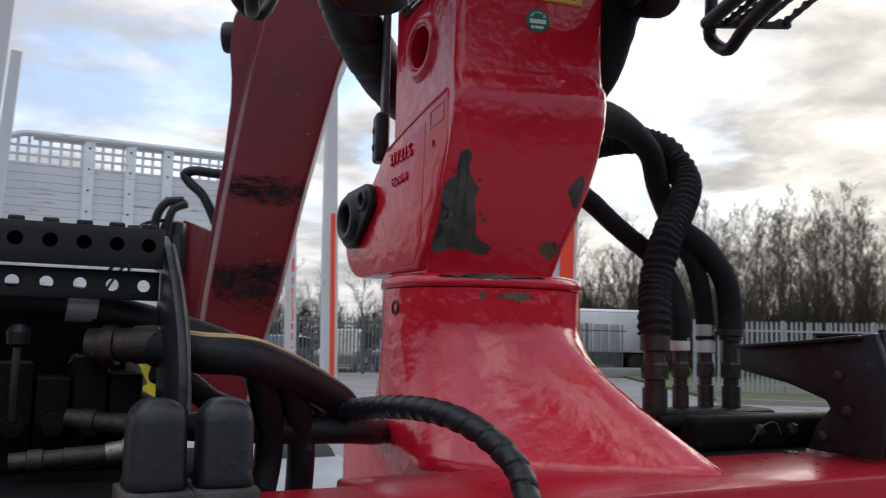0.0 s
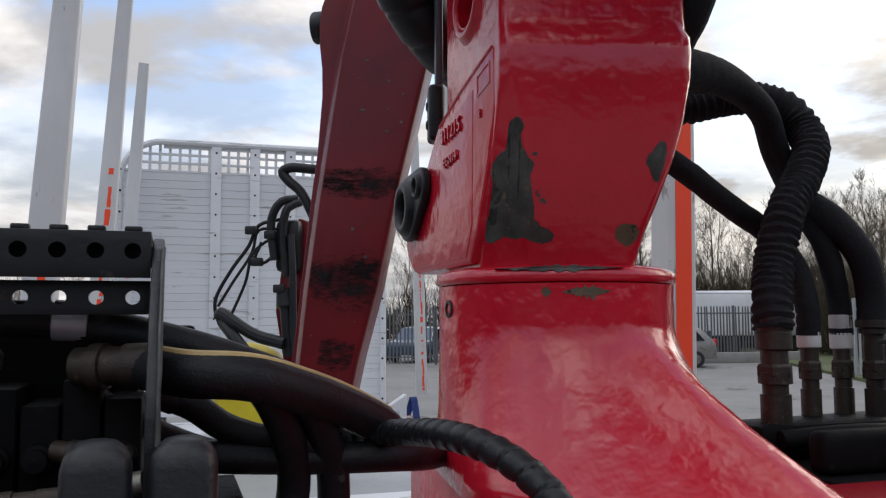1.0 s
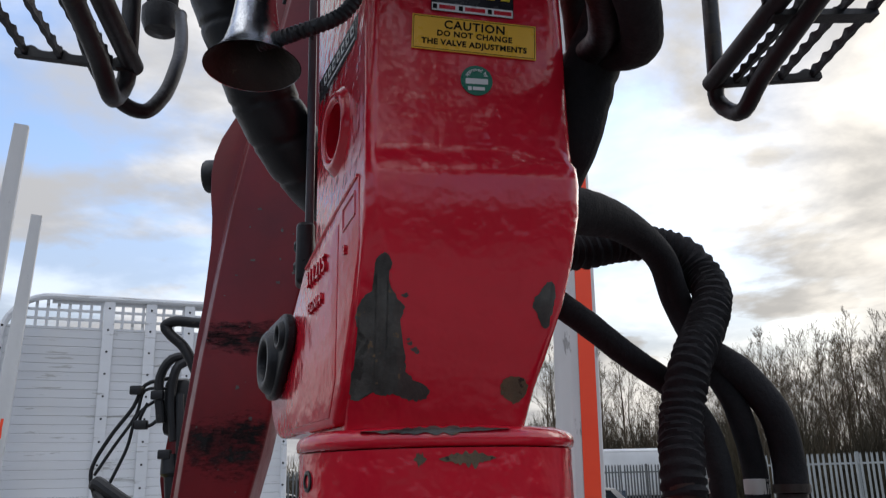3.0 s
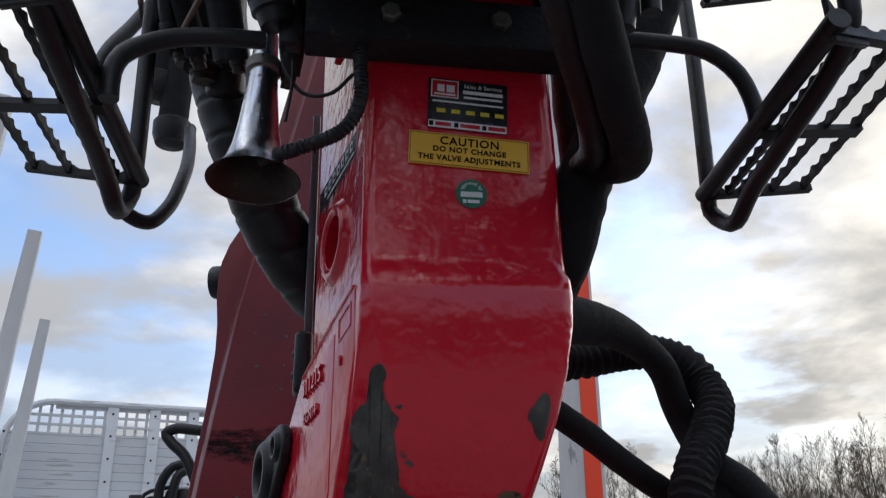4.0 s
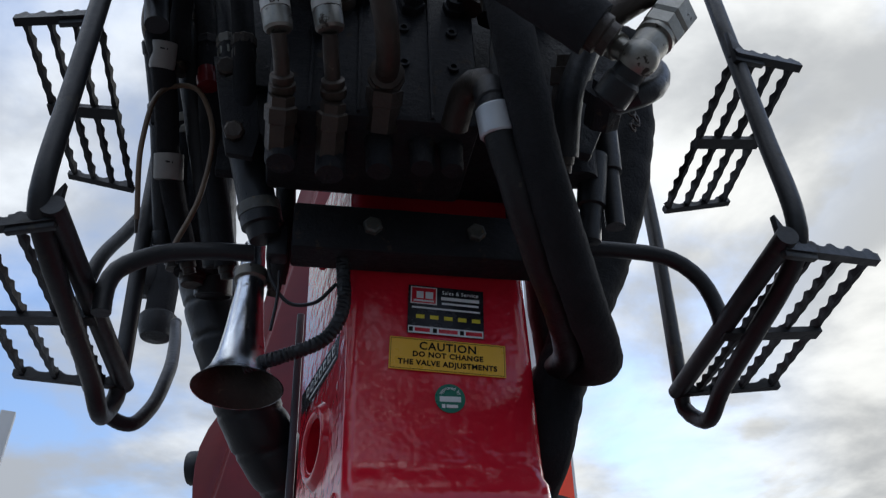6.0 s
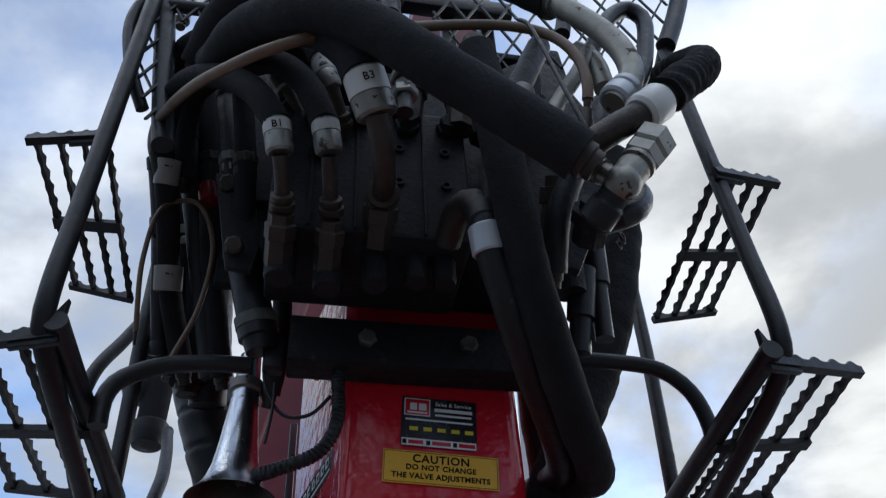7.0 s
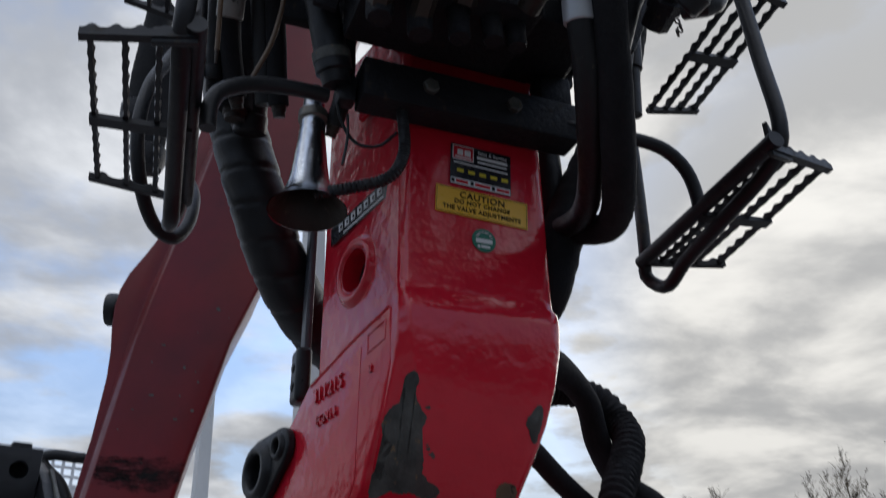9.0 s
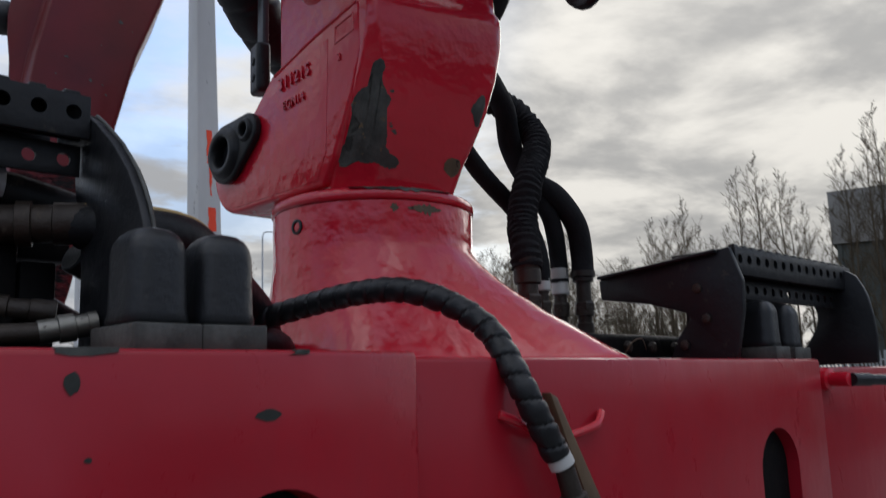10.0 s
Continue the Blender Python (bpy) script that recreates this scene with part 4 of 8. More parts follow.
def column_body():
    # z, front-left corner (side edge, then front edge), front right, front depth, right rear
    spec = [(1.838, (-0.118, -0.096), (-0.062, -0.130), 0.085, -0.145, 0.15), (1.885, (-0.117, -0.116), (-0.064, -0.156), 0.095, -0.163, 0.15), (1.92, (-0.116, -0.136), (-0.067, -0.174), 0.106, -0.180, 0.15), (1.97, (-0.112, -0.164), (-0.071, -0.195), 0.121, -0.199, 0.16),
            (2.02, (-0.108, -0.188), (-0.082, -0.207), 0.133, -0.210, 0.17), (2.07, (-0.106, -0.202), (-0.092, -0.214), 0.141, -0.217, 0.17), (2.105, (-0.105, -0.206), (-0.096, -0.217), 0.143, -0.219, 0.17), (2.125, (-0.105, -0.205), (-0.096, -0.215), 0.143, -0.216, 0.17),
            (2.135, (-0.1045, -0.200), (-0.096, -0.207), 0.141, -0.208, 0.17), (2.15, (-0.104, -0.197), (-0.095, -0.205), 0.140, -0.206, 0.17), (2.30, (-0.103, -0.196), (-0.094, -0.2045), 0.140, -0.205, 0.17), (2.45, (-0.102, -0.196), (-0.092, -0.2045), 0.138, -0.205, 0.17), (2.62, (-0.10, -0.196), (-0.085, -0.2045), 0.13, -0.205, 0.17)]
    rings = []
    for z, side, front, a1, b0, b1 in spec:
        rear = cr(-0.138, 0.075, z)
        q = rounded([side, front, (a1 - 0.004, b0), (a1 - 0.014, b1 - 0.06), (rear.x, rear.y)], [0.012, 0.014, 0.03, 0.03, 0.012], 8)
        rings.append([Vector((p[0], p[1], z)) for p in q])
    return loft(rings)


body = part("body", column_body(), RED, column, sharp=50)
BORE = (-0.046, 2.212)
cut(body, lathe(cr(-0.4, *BORE), cr(0.4, *BORE), [(0, 0.038), (0.8, 0.038)], 40))
part("bore", lathe(cr(-0.148, *BORE), cr(0.4, *BORE), [(0.0, 0.0378), (0.0, 0.0345), (0.05, 0.0345), (0.26, 0.0345), (0.26, 0.0378)], 40, caps=False), RED, column, "hollow cross bore")
# Black disc closes the bore and stands in for the shade of its depth.
part("bore_end", lathe(cr(-0.118, *BORE), cr(0.4, *BORE), [(0.0, 0.0344), (0.004, 0.0)], 24), VALVE_BLACK, column, "black disc standing in for shade deep in the bore")
part("boss", lathe(cr(-0.130, *BORE), cr(-1, *BORE), [(0, 0.066), (0.008, 0.063), (0.013, 0.056), (0.019, 0.050), (0.022, 0.047), (0.022, 0.041), (0.019, 0.0365), (0.004, 0.036)], 44, caps=False), RED, column, "raised ring round the cross hole", sharp=70)


def cheek(proud, outline, inner, bevel):
    bm = prism(outline, "x", -0.1505 - proud, inner, bevel, 3)
    bm.transform(TO_CRANE)
    return bm


LUG = (0.185, 1.930)
lug_arc = [(LUG[0] + 0.080 * math.cos(radians(a)), LUG[1] + 0.080 * math.sin(radians(a))) for a in range(75, -100, -12)]
part("left_cheek", cheek(0.0, [(-0.160, 2.121), (-0.05, 2.099), (0.078, 2.067), (0.136, 2.018), (0.165, 2.012)] + lug_arc + [(0.10, 1.850), (-0.062, 1.850), (-0.092, 1.89), (-0.135, 1.972), (-0.160, 2.04)], -0.05, 0.007), RED, column, "cast side cheek with a pivot lug", sharp=50)
inset = [(LUG[0] + 0.070 * math.cos(radians(a)), LUG[1] + 0.070 * math.sin(radians(a))) for a in range(75, -100, -12)]
part("cheek_panel", cheek(0.0009, [(-0.081, 2.080), (0.06, 2.050), (0.125, 2.008), (0.16, 2.002)] + inset + [(0.10, 1.860), (-0.05, 1.860), (-0.073, 1.90)], -0.1495, 0.0008), RED, column, "slightly raised cast panel", sharp=180)
right_prof = [(-0.13, 2.105), (0.09, 2.105), (0.15, 2.085)] + [(0.2 + 0.1 * math.cos(radians(a)), 1.963 + 0.1 * math.sin(radians(a))) for a in range(50, -100, -15)] + [(0.12, 1.852), (-0.08, 1.852), (-0.11, 1.93)]
part("right_cheek", prism(right_prof, "x", 0.06, lambda q: 0.087 + 0.05 * max(0.0, min(1.0, (q[0] + 0.13) / 0.24)), 0.010, 3), RED, column, sharp=50)


def lug_plate():
    """Black bearing plate with a large and a small boss, bolted on the lug."""
    big, small = (0.203, 1.958), (0.134, 1.984)
    outline = [(big[0] + 0.054 * math.cos(radians(a)), big[1] + 0.054 * math.sin(radians(a))) for a in range(-135, 86, 13)] + [(small[0] + 0.030 * math.cos(radians(a)), small[1] + 0.030 * math.sin(radians(a))) for a in range(85, 226, 14)]
    bm = prism(outline, "x", -0.166, -0.1520, 0.004, 2)
    bm.transform(TO_CRANE)
    pl = part("lug_plate", bm, BLACK, column, "black bolted pivot plate", sharp=50)
    for (y, z), r, h in ((big, 0.027, 0.012), (small, 0.012, 0.008)):
        cut(pl, lathe(cr(-0.3, y, z), cr(0, y, z), [(0, r), (0.2, r)], 28))
        part("boss_ring", lathe(cr(-0.1645, y, z), cr(-1, y, z), [(0, r * 1.75), (h * 0.6, r * 1.62), (h, r * 1.42), (h, r * 1.12), (h * 0.7, r), (-0.004, r)], 32, caps=False), BLACK, pl, sharp=60)
        part("socket", lathe(cr(-0.1535, y, z), cr(-1, y, z), [(0, r), (0.001, 0.0)], 20), VALVE_BLACK, pl)


lug_plate()
COLUMN_TREE = None


def face_tree():
    from mathutils.bvhtree import BVHTree
    bm = bmesh.new()
    bm.from_mesh(body.data)
    tree = BVHTree.FromBMesh(bm)
    bm.free()
    return tree


COLUMN_TREE = face_tree()


def chip(outline, lift=0.0006, mat=BARE, name="bare_patch", label="bare grey metal where the paint has worn off"):
    """A worn patch that lies on the column's front face: outline in (a, z)."""
    rnd = random.Random(len(outline))
    pts = []
    for i, p in enumerate(outline):
        q = outline[(i + 1) % len(outline)]
        for j in range(5):
            s = j / 5
            pts.append((p[0] + (q[0] - p[0]) * s + rnd.gauss(0, 0.0007), p[1] + (q[1] - p[1]) * s + rnd.gauss(0, 0.0007)))
    bm = bmesh.new()
    vs = [bm.verts.new((x, 0, z)) for x, z in pts]
    bm.faces.new(vs)
    bmesh.ops.triangulate(bm, faces=bm.faces[:])
    for _ in range(6):
        bmesh.ops.subdivide_edges(bm, edges=[e for e in bm.edges if e.calc_length() > 0.0045], cuts=1)
        bmesh.ops.triangulate(bm, faces=bm.faces[:])
    for v in bm.verts:
        hit = COLUMN_TREE.ray_cast(Vector((v.co.x, -1, v.co.z)), Vector((0, 1, 0)))
        if hit[0] is not None:
            v.co.y = hit[0].y - lift
    for f in bm.faces:
        if f.normal.y > 0:
            f.normal_flip()
    return part(name, bm, mat, column, label)


chip([(-0.091, 2.019), (-0.084, 2.022), (-0.078, 2.018), (-0.077, 2.008), (-0.080, 1.999), (-0.079, 1.988), (-0.068, 1.973), (-0.062, 1.965), (-0.068, 1.953), (-0.067, 1.944), (-0.061, 1.925), (-0.059, 1.913), (-0.057, 1.902), (-0.050, 1.894), (-0.036, 1.888), (-0.031, 1.881), (-0.035, 1.875), (-0.044, 1.872), (-0.058, 1.875), (-0.071, 1.880), (-0.081, 1.878), (-0.092, 1.883), (-0.100, 1.880), (-0.106, 1.875), (-0.112, 1.877), (-0.1135, 1.886), (-0.1135, 1.904), (-0.111, 1.909), (-0.109, 1.900), (-0.104, 1.897), (-0.101, 1.904), (-0.103, 1.913), (-0.102, 1.923), (-0.097, 1.930), (-0.098, 1.939), (-0.104, 1.944), (-0.109, 1.951), (-0.111, 1.960), (-0.109, 1.972), (-0.104, 1.980), (-0.096, 1.986), (-0.091, 1.999), (-0.094, 2.009)])
chip([(0.098, 1.994), (0.101, 1.989), (0.101, 1.970), (0.098, 1.954), (0.093, 1.945), (0.087, 1.948), (0.082, 1.959), (0.077, 1.967), (0.077, 1.973), (0.086, 1.986), (0.093, 1.993)])
chip([(0.049, 1.893), (0.055, 1.896), (0.066, 1.896), (0.075, 1.892), (0.076, 1.885), (0.074, 1.877), (0.067, 1.870), (0.061, 1.868), (0.054, 1.872), (0.047, 1.877), (0.046, 1.886)], mat=BARE_BROWN, label="brownish bare metal where the paint has worn off")
for u, v, s in ((-0.062, 1.978, 0.0045), (-0.055, 1.930, 0.0035), (-0.050, 1.924, 0.0045), (-0.047, 1.921, 0.003), (-0.057, 1.934, 0.0022)):
    chip([(u - s, v), (u, v + s * 0.5), (u + s, v + s * 0.2), (u + s * 0.4, v - s * 0.6)], name="paint_chip", label="small dark chip in the paint")


def ring_chip(a0, a1, rows, seed, mat=BARE, name="bare_patch", label="bare grey metal where the paint has worn off"):
    """A worn patch on the turned neck or rim: rows of (z, r) from low to high, ragged at both ends."""
    rnd = random.Random(seed)
    bm = bmesh.new()
    n = 40
    grid = []
    for k, (z, r) in enumerate(rows):
        line = []
        for i in range(n + 1):
            s = i / n
            a = radians(a0 + (a1 - a0) * s)
            taper = min(1.0, 3.2 * s, 3.2 * (1 - s))
            mid = rows[len(rows) // 2][0]
            wob = 0.35 + 0.75 * abs(noise.noise(Vector((s * 9, seed * 3.1, k * 0.6)))) * 1.4
            zz = mid + (z - mid) * taper * wob
            line.append(bm.verts.new((r * math.cos(a), r * math.sin(a), zz)))
        grid.append(line)
    for lo, hi in zip(grid, grid[1:]):
        for i in range(n):
            bm.faces.new((lo[i], lo[i + 1], hi[i + 1], hi[i]))
    return part(name, bm, mat, base, label)


ring_chip(-142, -84, [(1.8330, 0.1706), (1.8375, 0.1702), (1.8420, 0.1676), (1.8470, 0.1572)], 1)
ring_chip(-112, -90, [(1.800, 0.1667), (1.811, 0.1667), (1.822, 0.1667)], 2, BARE_BROWN)
ring_chip(-121, -116, [(1.803, 0.1667), (1.811, 0.1667), (1.819, 0.1667)], 5, BARE_BROWN)

# ---- stickers on the column's front ----
FRONT = -0.2062


def on_front(a, z, turn=0.0):
    return pose(a, FRONT - 0.0005, z, 90, 0, 0) @ pose(0, 0, 0, 0, 0, turn)


def plate(w, h, m, bevel=0.0, thick=0.0006):
    bm = box_bm(-w / 2, w / 2, -h / 2, h / 2, 0, thick)
    bm.transform(m)
    return bm


caution = tagged(part("warning_sticker", plate(0.146, 0.044, on_front(0.0215, 2.282, -2.6)), STICK_YELLOW, None, smooth=False), "yellow warning sticker with black capitals on the column", "sticker")
caution.parent = None
caution.matrix_world = CRANE
m0 = on_front(0.0215, 2.282, -2.6) @ pose(0, 0, 0.0007)
text_part("lettering", "CAUTION", 0.0150, PRINT_BLACK, caution, m0 @ pose(0, 0.0115, 0), weight=0.00028, spacing=1.1)
text_part("lettering", "DO NOT CHANGE", 0.0098, PRINT_BLACK, caution, m0 @ pose(0, 0, 0), weight=0.00028, spacing=1.1)
text_part("lettering", "THE VALVE ADJUSTMENTS", 0.0098, PRINT_BLACK, caution, m0 @ pose(0, -0.0115, 0), weight=0.00028, spacing=1.08)
for x0, x1, y0, y1 in ((-0.0715, 0.0715, 0.0200, 0.0205), (-0.0715, 0.0715, -0.0205, -0.0200), (-0.0715, -0.0710, -0.0205, 0.0205), (0.0710, 0.0715, -0.0205, 0.0205)):
    bm = box_bm(x0, x1, y0, y1, 0, 0.0003)
    bm.transform(m0)
    part("border_line", bm, PRINT_BLACK, caution, smooth=False)

service = tagged(part("service_sticker", plate(0.098, 0.070, on_front(0.0215, 2.346, -2.6)), STICK_BLACK, None, smooth=False), "black service sticker with red and white panels on the column", "sticker")
service.matrix_world = CRANE
m1 = on_front(0.0215, 2.346, -2.6) @ pose(0, 0, 0.0007)


def strip(parent, m, x, y, w, h, mat, name="printed_bar", z=0.0):
    bm = box_bm(x - w / 2, x + w / 2, y - h / 2, y + h / 2, z, z + 0.0003)
    bm.transform(m)
    return part(name, bm, mat, parent, smooth=False)


strip(service, m1, -0.029, 0.0205, 0.034, 0.025, PRINT_WHITE, "white_panel")
strip(service, m1, -0.029, 0.0205, 0.031, 0.022, STICK_RED, "red_panel", 0.0003)
strip(service, m1, -0.034, 0.021, 0.009, 0.010, PRINT_WHITE, "mark", 0.0006)
strip(service, m1, -0.022, 0.021, 0.010, 0.010, PRINT_WHITE, "mark", 0.0006)
strip(service, m1, -0.029, 0.0125, 0.026, 0.0025, PRINT_WHITE, "mark", 0.0006)
text_part("lettering", "Sales & Service", 0.0075, PRINT_WHITE, service, m1 @ pose(0.0185, 0.027, 0), spacing=1.05)
strip(service, m1, 0.0185, 0.0185, 0.050, 0.0046, PRINT_WHITE)
strip(service, m1, 0.0185, 0.0110, 0.048, 0.0028, PRINT_WHITE)
strip(service, m1, 0.0, 0.0025, 0.088, 0.0024, PRINT_WHITE)
for i in range(5):
    strip(service, m1, -0.033 + i * 0.018, -0.0105, 0.011, 0.0055, PRINT_YELLOW, "yellow_mark")
strip(service, m1, 0, -0.0295, 0.096, 0.010, PRINT_WHITE, "white_panel")
for x, w in ((-0.033, 0.019), (0.0, 0.024), (0.033, 0.021)):
    strip(service, m1, x + 0.003, -0.0295, w, 0.0052, STICK_RED, "mark", 0.0003)
    strip(service, m1, x - w / 2 - 0.002, -0.0295, 0.005, 0.0062, PRINT_BLACK, "mark", 0.0003)

green = part("approval_sticker", lathe((0.022, FRONT, 2.227), (0.022, FRONT - 1, 2.227), [(0, 0.0185), (0.0008, 0.0185), (0.0009, 0.0)], 36), STICK_GREEN, None)
tagged(green, "round green approval sticker on the column", "sticker")
green.matrix_world = CRANE
m2 = on_front(0.022, 2.227, 0) @ pose(0, 0, 0.0009)
strip(green, m2, 0, -0.0015, 0.026, 0.0068, PRINT_WHITE, "white_bar")
strip(green, m2, 0.002, -0.0105, 0.014, 0.004, PRINT_WHITE, "mark")
strip(green, m2, -0.0085, -0.0105, 0.0042, 0.0046, PRINT_WHITE, "mark")
for i, ch in enumerate("approved by"):
    a = 152 - i * 12.4
    if ch != " ":
        text_part("lettering", ch, 0.0062, PRINT_WHITE, green, m2 @ pose(0.0132 * math.cos(radians(a)), 0.0132 * math.sin(radians(a)), 0, 0, 0, a - 90))

# cast numbers on the side cheek


def side_text(words, size, y, z, x, turn=0.0):
    m = TO_CRANE @ pose(x, y, z, 90, 0, -90) @ pose(0, 0, 0, 0, 0, turn)
    return text_part("cast_lettering", words, size, RED, column, m, "raised cast lettering", depth=0.0026)


side_text("311215", 0.030, 0.008, 2.043, -0.1525, 3)
side_text("EGN14", 0.020, 0.010, 2.003, -0.1525, 3)
side_text("2", 0.016, -0.110, 2.041, -0.1512)
part("cast_ridge", tube([cr(-0.1495, -0.150, 2.1165), cr(-0.1495, -0.04, 2.093), cr(-0.1495, 0.070, 2.063)], 0.0026, 8), RED, column)
bm = None
for p, q in (((-0.143, 2.074), (-0.098, 2.066)), ((-0.098, 2.066), (-0.098, 2.092)), ((-0.098, 2.092), (-0.143, 2.100)), ((-0.143, 2.100), (-0.143, 2.074))):
    bm = sweep([cr(-0.1506, y, z) for y, z in (p, q)], 0.0016, 6, bm)
part("cast_frame", bm, RED, column)

# ---- jib folded beside the column ----
def boom():
    b = thing("crane_boom", "worn dark red box-section crane boom with scratched paint", "crane boom")
    levels = [(1.42, -0.935, -0.888, -0.706), (1.65, -0.918, -0.863, -0.656), (1.9, -0.891, -0.838, -0.590), (2.2, -0.857, -0.800, -0.528), (2.3, -0.848, -0.785, -0.506), (2.72, -0.812, -0.724, -0.405), (2.93, -0.79, -0.680, -0.326), (3.23, -0.70, -0.607, -0.235), (4.1, -0.52, -0.420, -0.01), (4.4, -0.46, -0.345, 0.07), (5.2, -0.20, -0.12, 0.27), (6.7, 0.05, 0.13, 0.52)]
    rings = []
    for z, xl, xf, xr in levels:
        q = rounded([(xf, 3.05), (xr, 3.05), (xr - 0.05, 3.36), (xf - 0.030, 3.36), (xf - 0.030, 3.092)], [0.010, 0.014, 0.02, 0.02, 0.008], 4)
        rings.append([Vector((p[0], p[1] + 0.02 * (z - 2.5), z)) for p in q])
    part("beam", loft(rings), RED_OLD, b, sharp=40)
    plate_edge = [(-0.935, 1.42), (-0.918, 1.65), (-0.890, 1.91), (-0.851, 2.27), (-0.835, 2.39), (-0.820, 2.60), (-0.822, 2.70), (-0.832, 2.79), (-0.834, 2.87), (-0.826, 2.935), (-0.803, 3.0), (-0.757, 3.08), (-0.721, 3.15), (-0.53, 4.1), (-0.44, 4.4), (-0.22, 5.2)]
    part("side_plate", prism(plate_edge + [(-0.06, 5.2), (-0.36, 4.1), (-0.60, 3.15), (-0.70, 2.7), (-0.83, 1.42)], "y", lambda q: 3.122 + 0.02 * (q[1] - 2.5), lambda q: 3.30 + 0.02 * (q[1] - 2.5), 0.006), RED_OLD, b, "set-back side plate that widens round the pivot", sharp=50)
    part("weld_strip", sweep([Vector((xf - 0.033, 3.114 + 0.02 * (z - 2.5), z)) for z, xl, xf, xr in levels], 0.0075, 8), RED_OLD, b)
    part("pivot_pin", lathe((-0.815, 3.20, 2.882), (-0.915, 3.20, 2.880), [(0, 0.050), (0.020, 0.056), (0.026, 0.060), (0.054, 0.060), (0.062, 0.055), (0.065, 0.042), (0.065, 0.0)], 32), BLACK, b, "black pivot pin")
    rnd = random.Random(21)

    def edge(z, k):
        for (z0, *q0), (z1, *q1) in zip(levels, levels[1:]):
            if z0 <= z <= z1:
                return q0[k] + (q1[k] - q0[k]) * (z - z0) / (z1 - z0)

    for z0, z1, u0, u1 in ((2.18, 2.32, -0.15, 1.15), (2.21, 2.34, -0.1, 0.5), (1.78, 2.06, 0.25, 1.05), (1.84, 2.06, -0.1, 0.32), (1.60, 1.74, 0.3, 0.9), (1.9, 2.02, 0.4, 0.95)):
        bm = bmesh.new()
        rows = []
        for i in range(9):
            z = z0 + (z1 - z0) * i / 8
            xl, xr = edge(z, 1) + 0.002, edge(z, 2) - 0.002
            rows.append([bm.verts.new((xl + (xr - xl) * min(1.0, max(0.0, u0 + (u1 - u0) * j / 8)), 3.0480 + 0.02 * (z - 2.5), z)) for j in range(9)])
        for p, q in zip(rows, rows[1:]):
            for j in range(8):
                if (p[j + 1].co - p[j].co).length > 1e-4:
                    bm.faces.new((p[j], p[j + 1], q[j + 1], q[j]))
        part("scuff", bm, SCUFF, b, "dark scraped grime", smooth=False)
    for z, u, w, h, n in ((2.52, 0.35, 0.05, 0.006, 6), (2.44, 0.7, 0.04, 0.007, 6), (2.62, 0.6, 0.03, 0.010, 6), (2.70, 0.3, 0.04, 0.006, 6), (2.84, 0.7, 0.04, 0.010, 6), (2.1, 0.5, 0.04, 0.010, 6), (2.47, 0.2, 0.03, 0.004, 6), (2.47, 0.85, 0.04, 0.006, 6), (2.0, 0.75, 0.04, 0.008, 6), (2.57, 0.8, 0.03, 0.005, 6), (1.88, 0.6, 0.03, 0.008, 6)) + tuple((rnd.uniform(1.7, 2.9), rnd.uniform(0.05, 0.95), rnd.uniform(0.008, 0.022), rnd.uniform(0.002, 0.005), 4) for _ in range(22)):
        bm = bmesh.new()
        xl, xr = edge(z, 1), edge(z, 2)
        cx = xl + u * (xr - xl)
        vs = []
        for i in range(n * 4):
            a = 6.283 * i / (n * 4)
            k = 0.55 + 0.5 * noise.noise(Vector((math.cos(a) * 2.2, math.sin(a) * 2.2, z * 7 + u))) + rnd.uniform(-0.12, 0.12)
            x = min(max(cx + w * 0.5 * (xr - xl) * 2 * k * math.cos(a), xl + 0.003), xr - 0.003)
            zz = z + h * 1.3 * k * math.sin(a)
            vs.append(bm.verts.new((x, 3.0485 + 0.02 * (zz - 2.5), zz)))
        bm.faces.new(vs)
        part("worn_patch", bm, BARE, b, "dark scraped patch", smooth=False)
    return b


boom()


# ---- hoses and fittings ----
HOSES = "hydraulic hoses of the crane"


def spiral_wrap(r, pitch=0.026, depth=0.0022):
    return lambda s, a: r - (depth if ((s / pitch + a) % 1.0) < 0.14 else 0.0) + 0.0006 * math.sin(7 * s / pitch)


def gathered(r, seed=0):
    """Fabric sleeve, pushed into folds."""
    return lambda s, a: r * (1 + 0.075 * math.sin(s * 430 + 2.4 * math.sin(6.283 * a + s * 40)) + 0.07 * noise.noise(Vector((s * 45, math.cos(6.283 * a) * 1.5 + seed, math.sin(6.283 * a) * 1.5))))


def soft(r, seed=0):
    """A slack woven sleeve over rubber."""
    return lambda s, a: r * (1 + 0.04 * noise.noise(Vector((s * 22, math.cos(6.283 * a) + seed, math.sin(6.283 * a)))) + 0.035 * noise.noise(Vector((s * 70, 1.6 * math.cos(6.283 * a) + seed, 1.6 * math.sin(6.283 * a)))))


def ferrule(p, q, r, mat, parent, name="ferrule", label="", length=None):
    """A crimped collar from p towards q."""
    p, q = Vector(p), Vector(q)
    n = length or (q - p).length
    prof = [(0, r * 0.9), (0.002, r), (n * 0.45, r), (n * 0.48, r * 0.95), (n * 0.56, r * 0.95), (n * 0.6, r), (n - 0.002, r), (n, r * 0.88)]
    return part(name, lathe(p, q, prof, 20), mat, parent, label)


def hex_nut(p, q, r, mat, parent, name="nut", label=""):
    p, q = Vector(p), Vector(q)
    n = (q - p).length
    return part(name, lathe(p, q, [(0, r * 0.86), (n * 0.12, r), (n * 0.88, r), (n, r * 0.86)], 6), mat, parent, label, smooth=False)


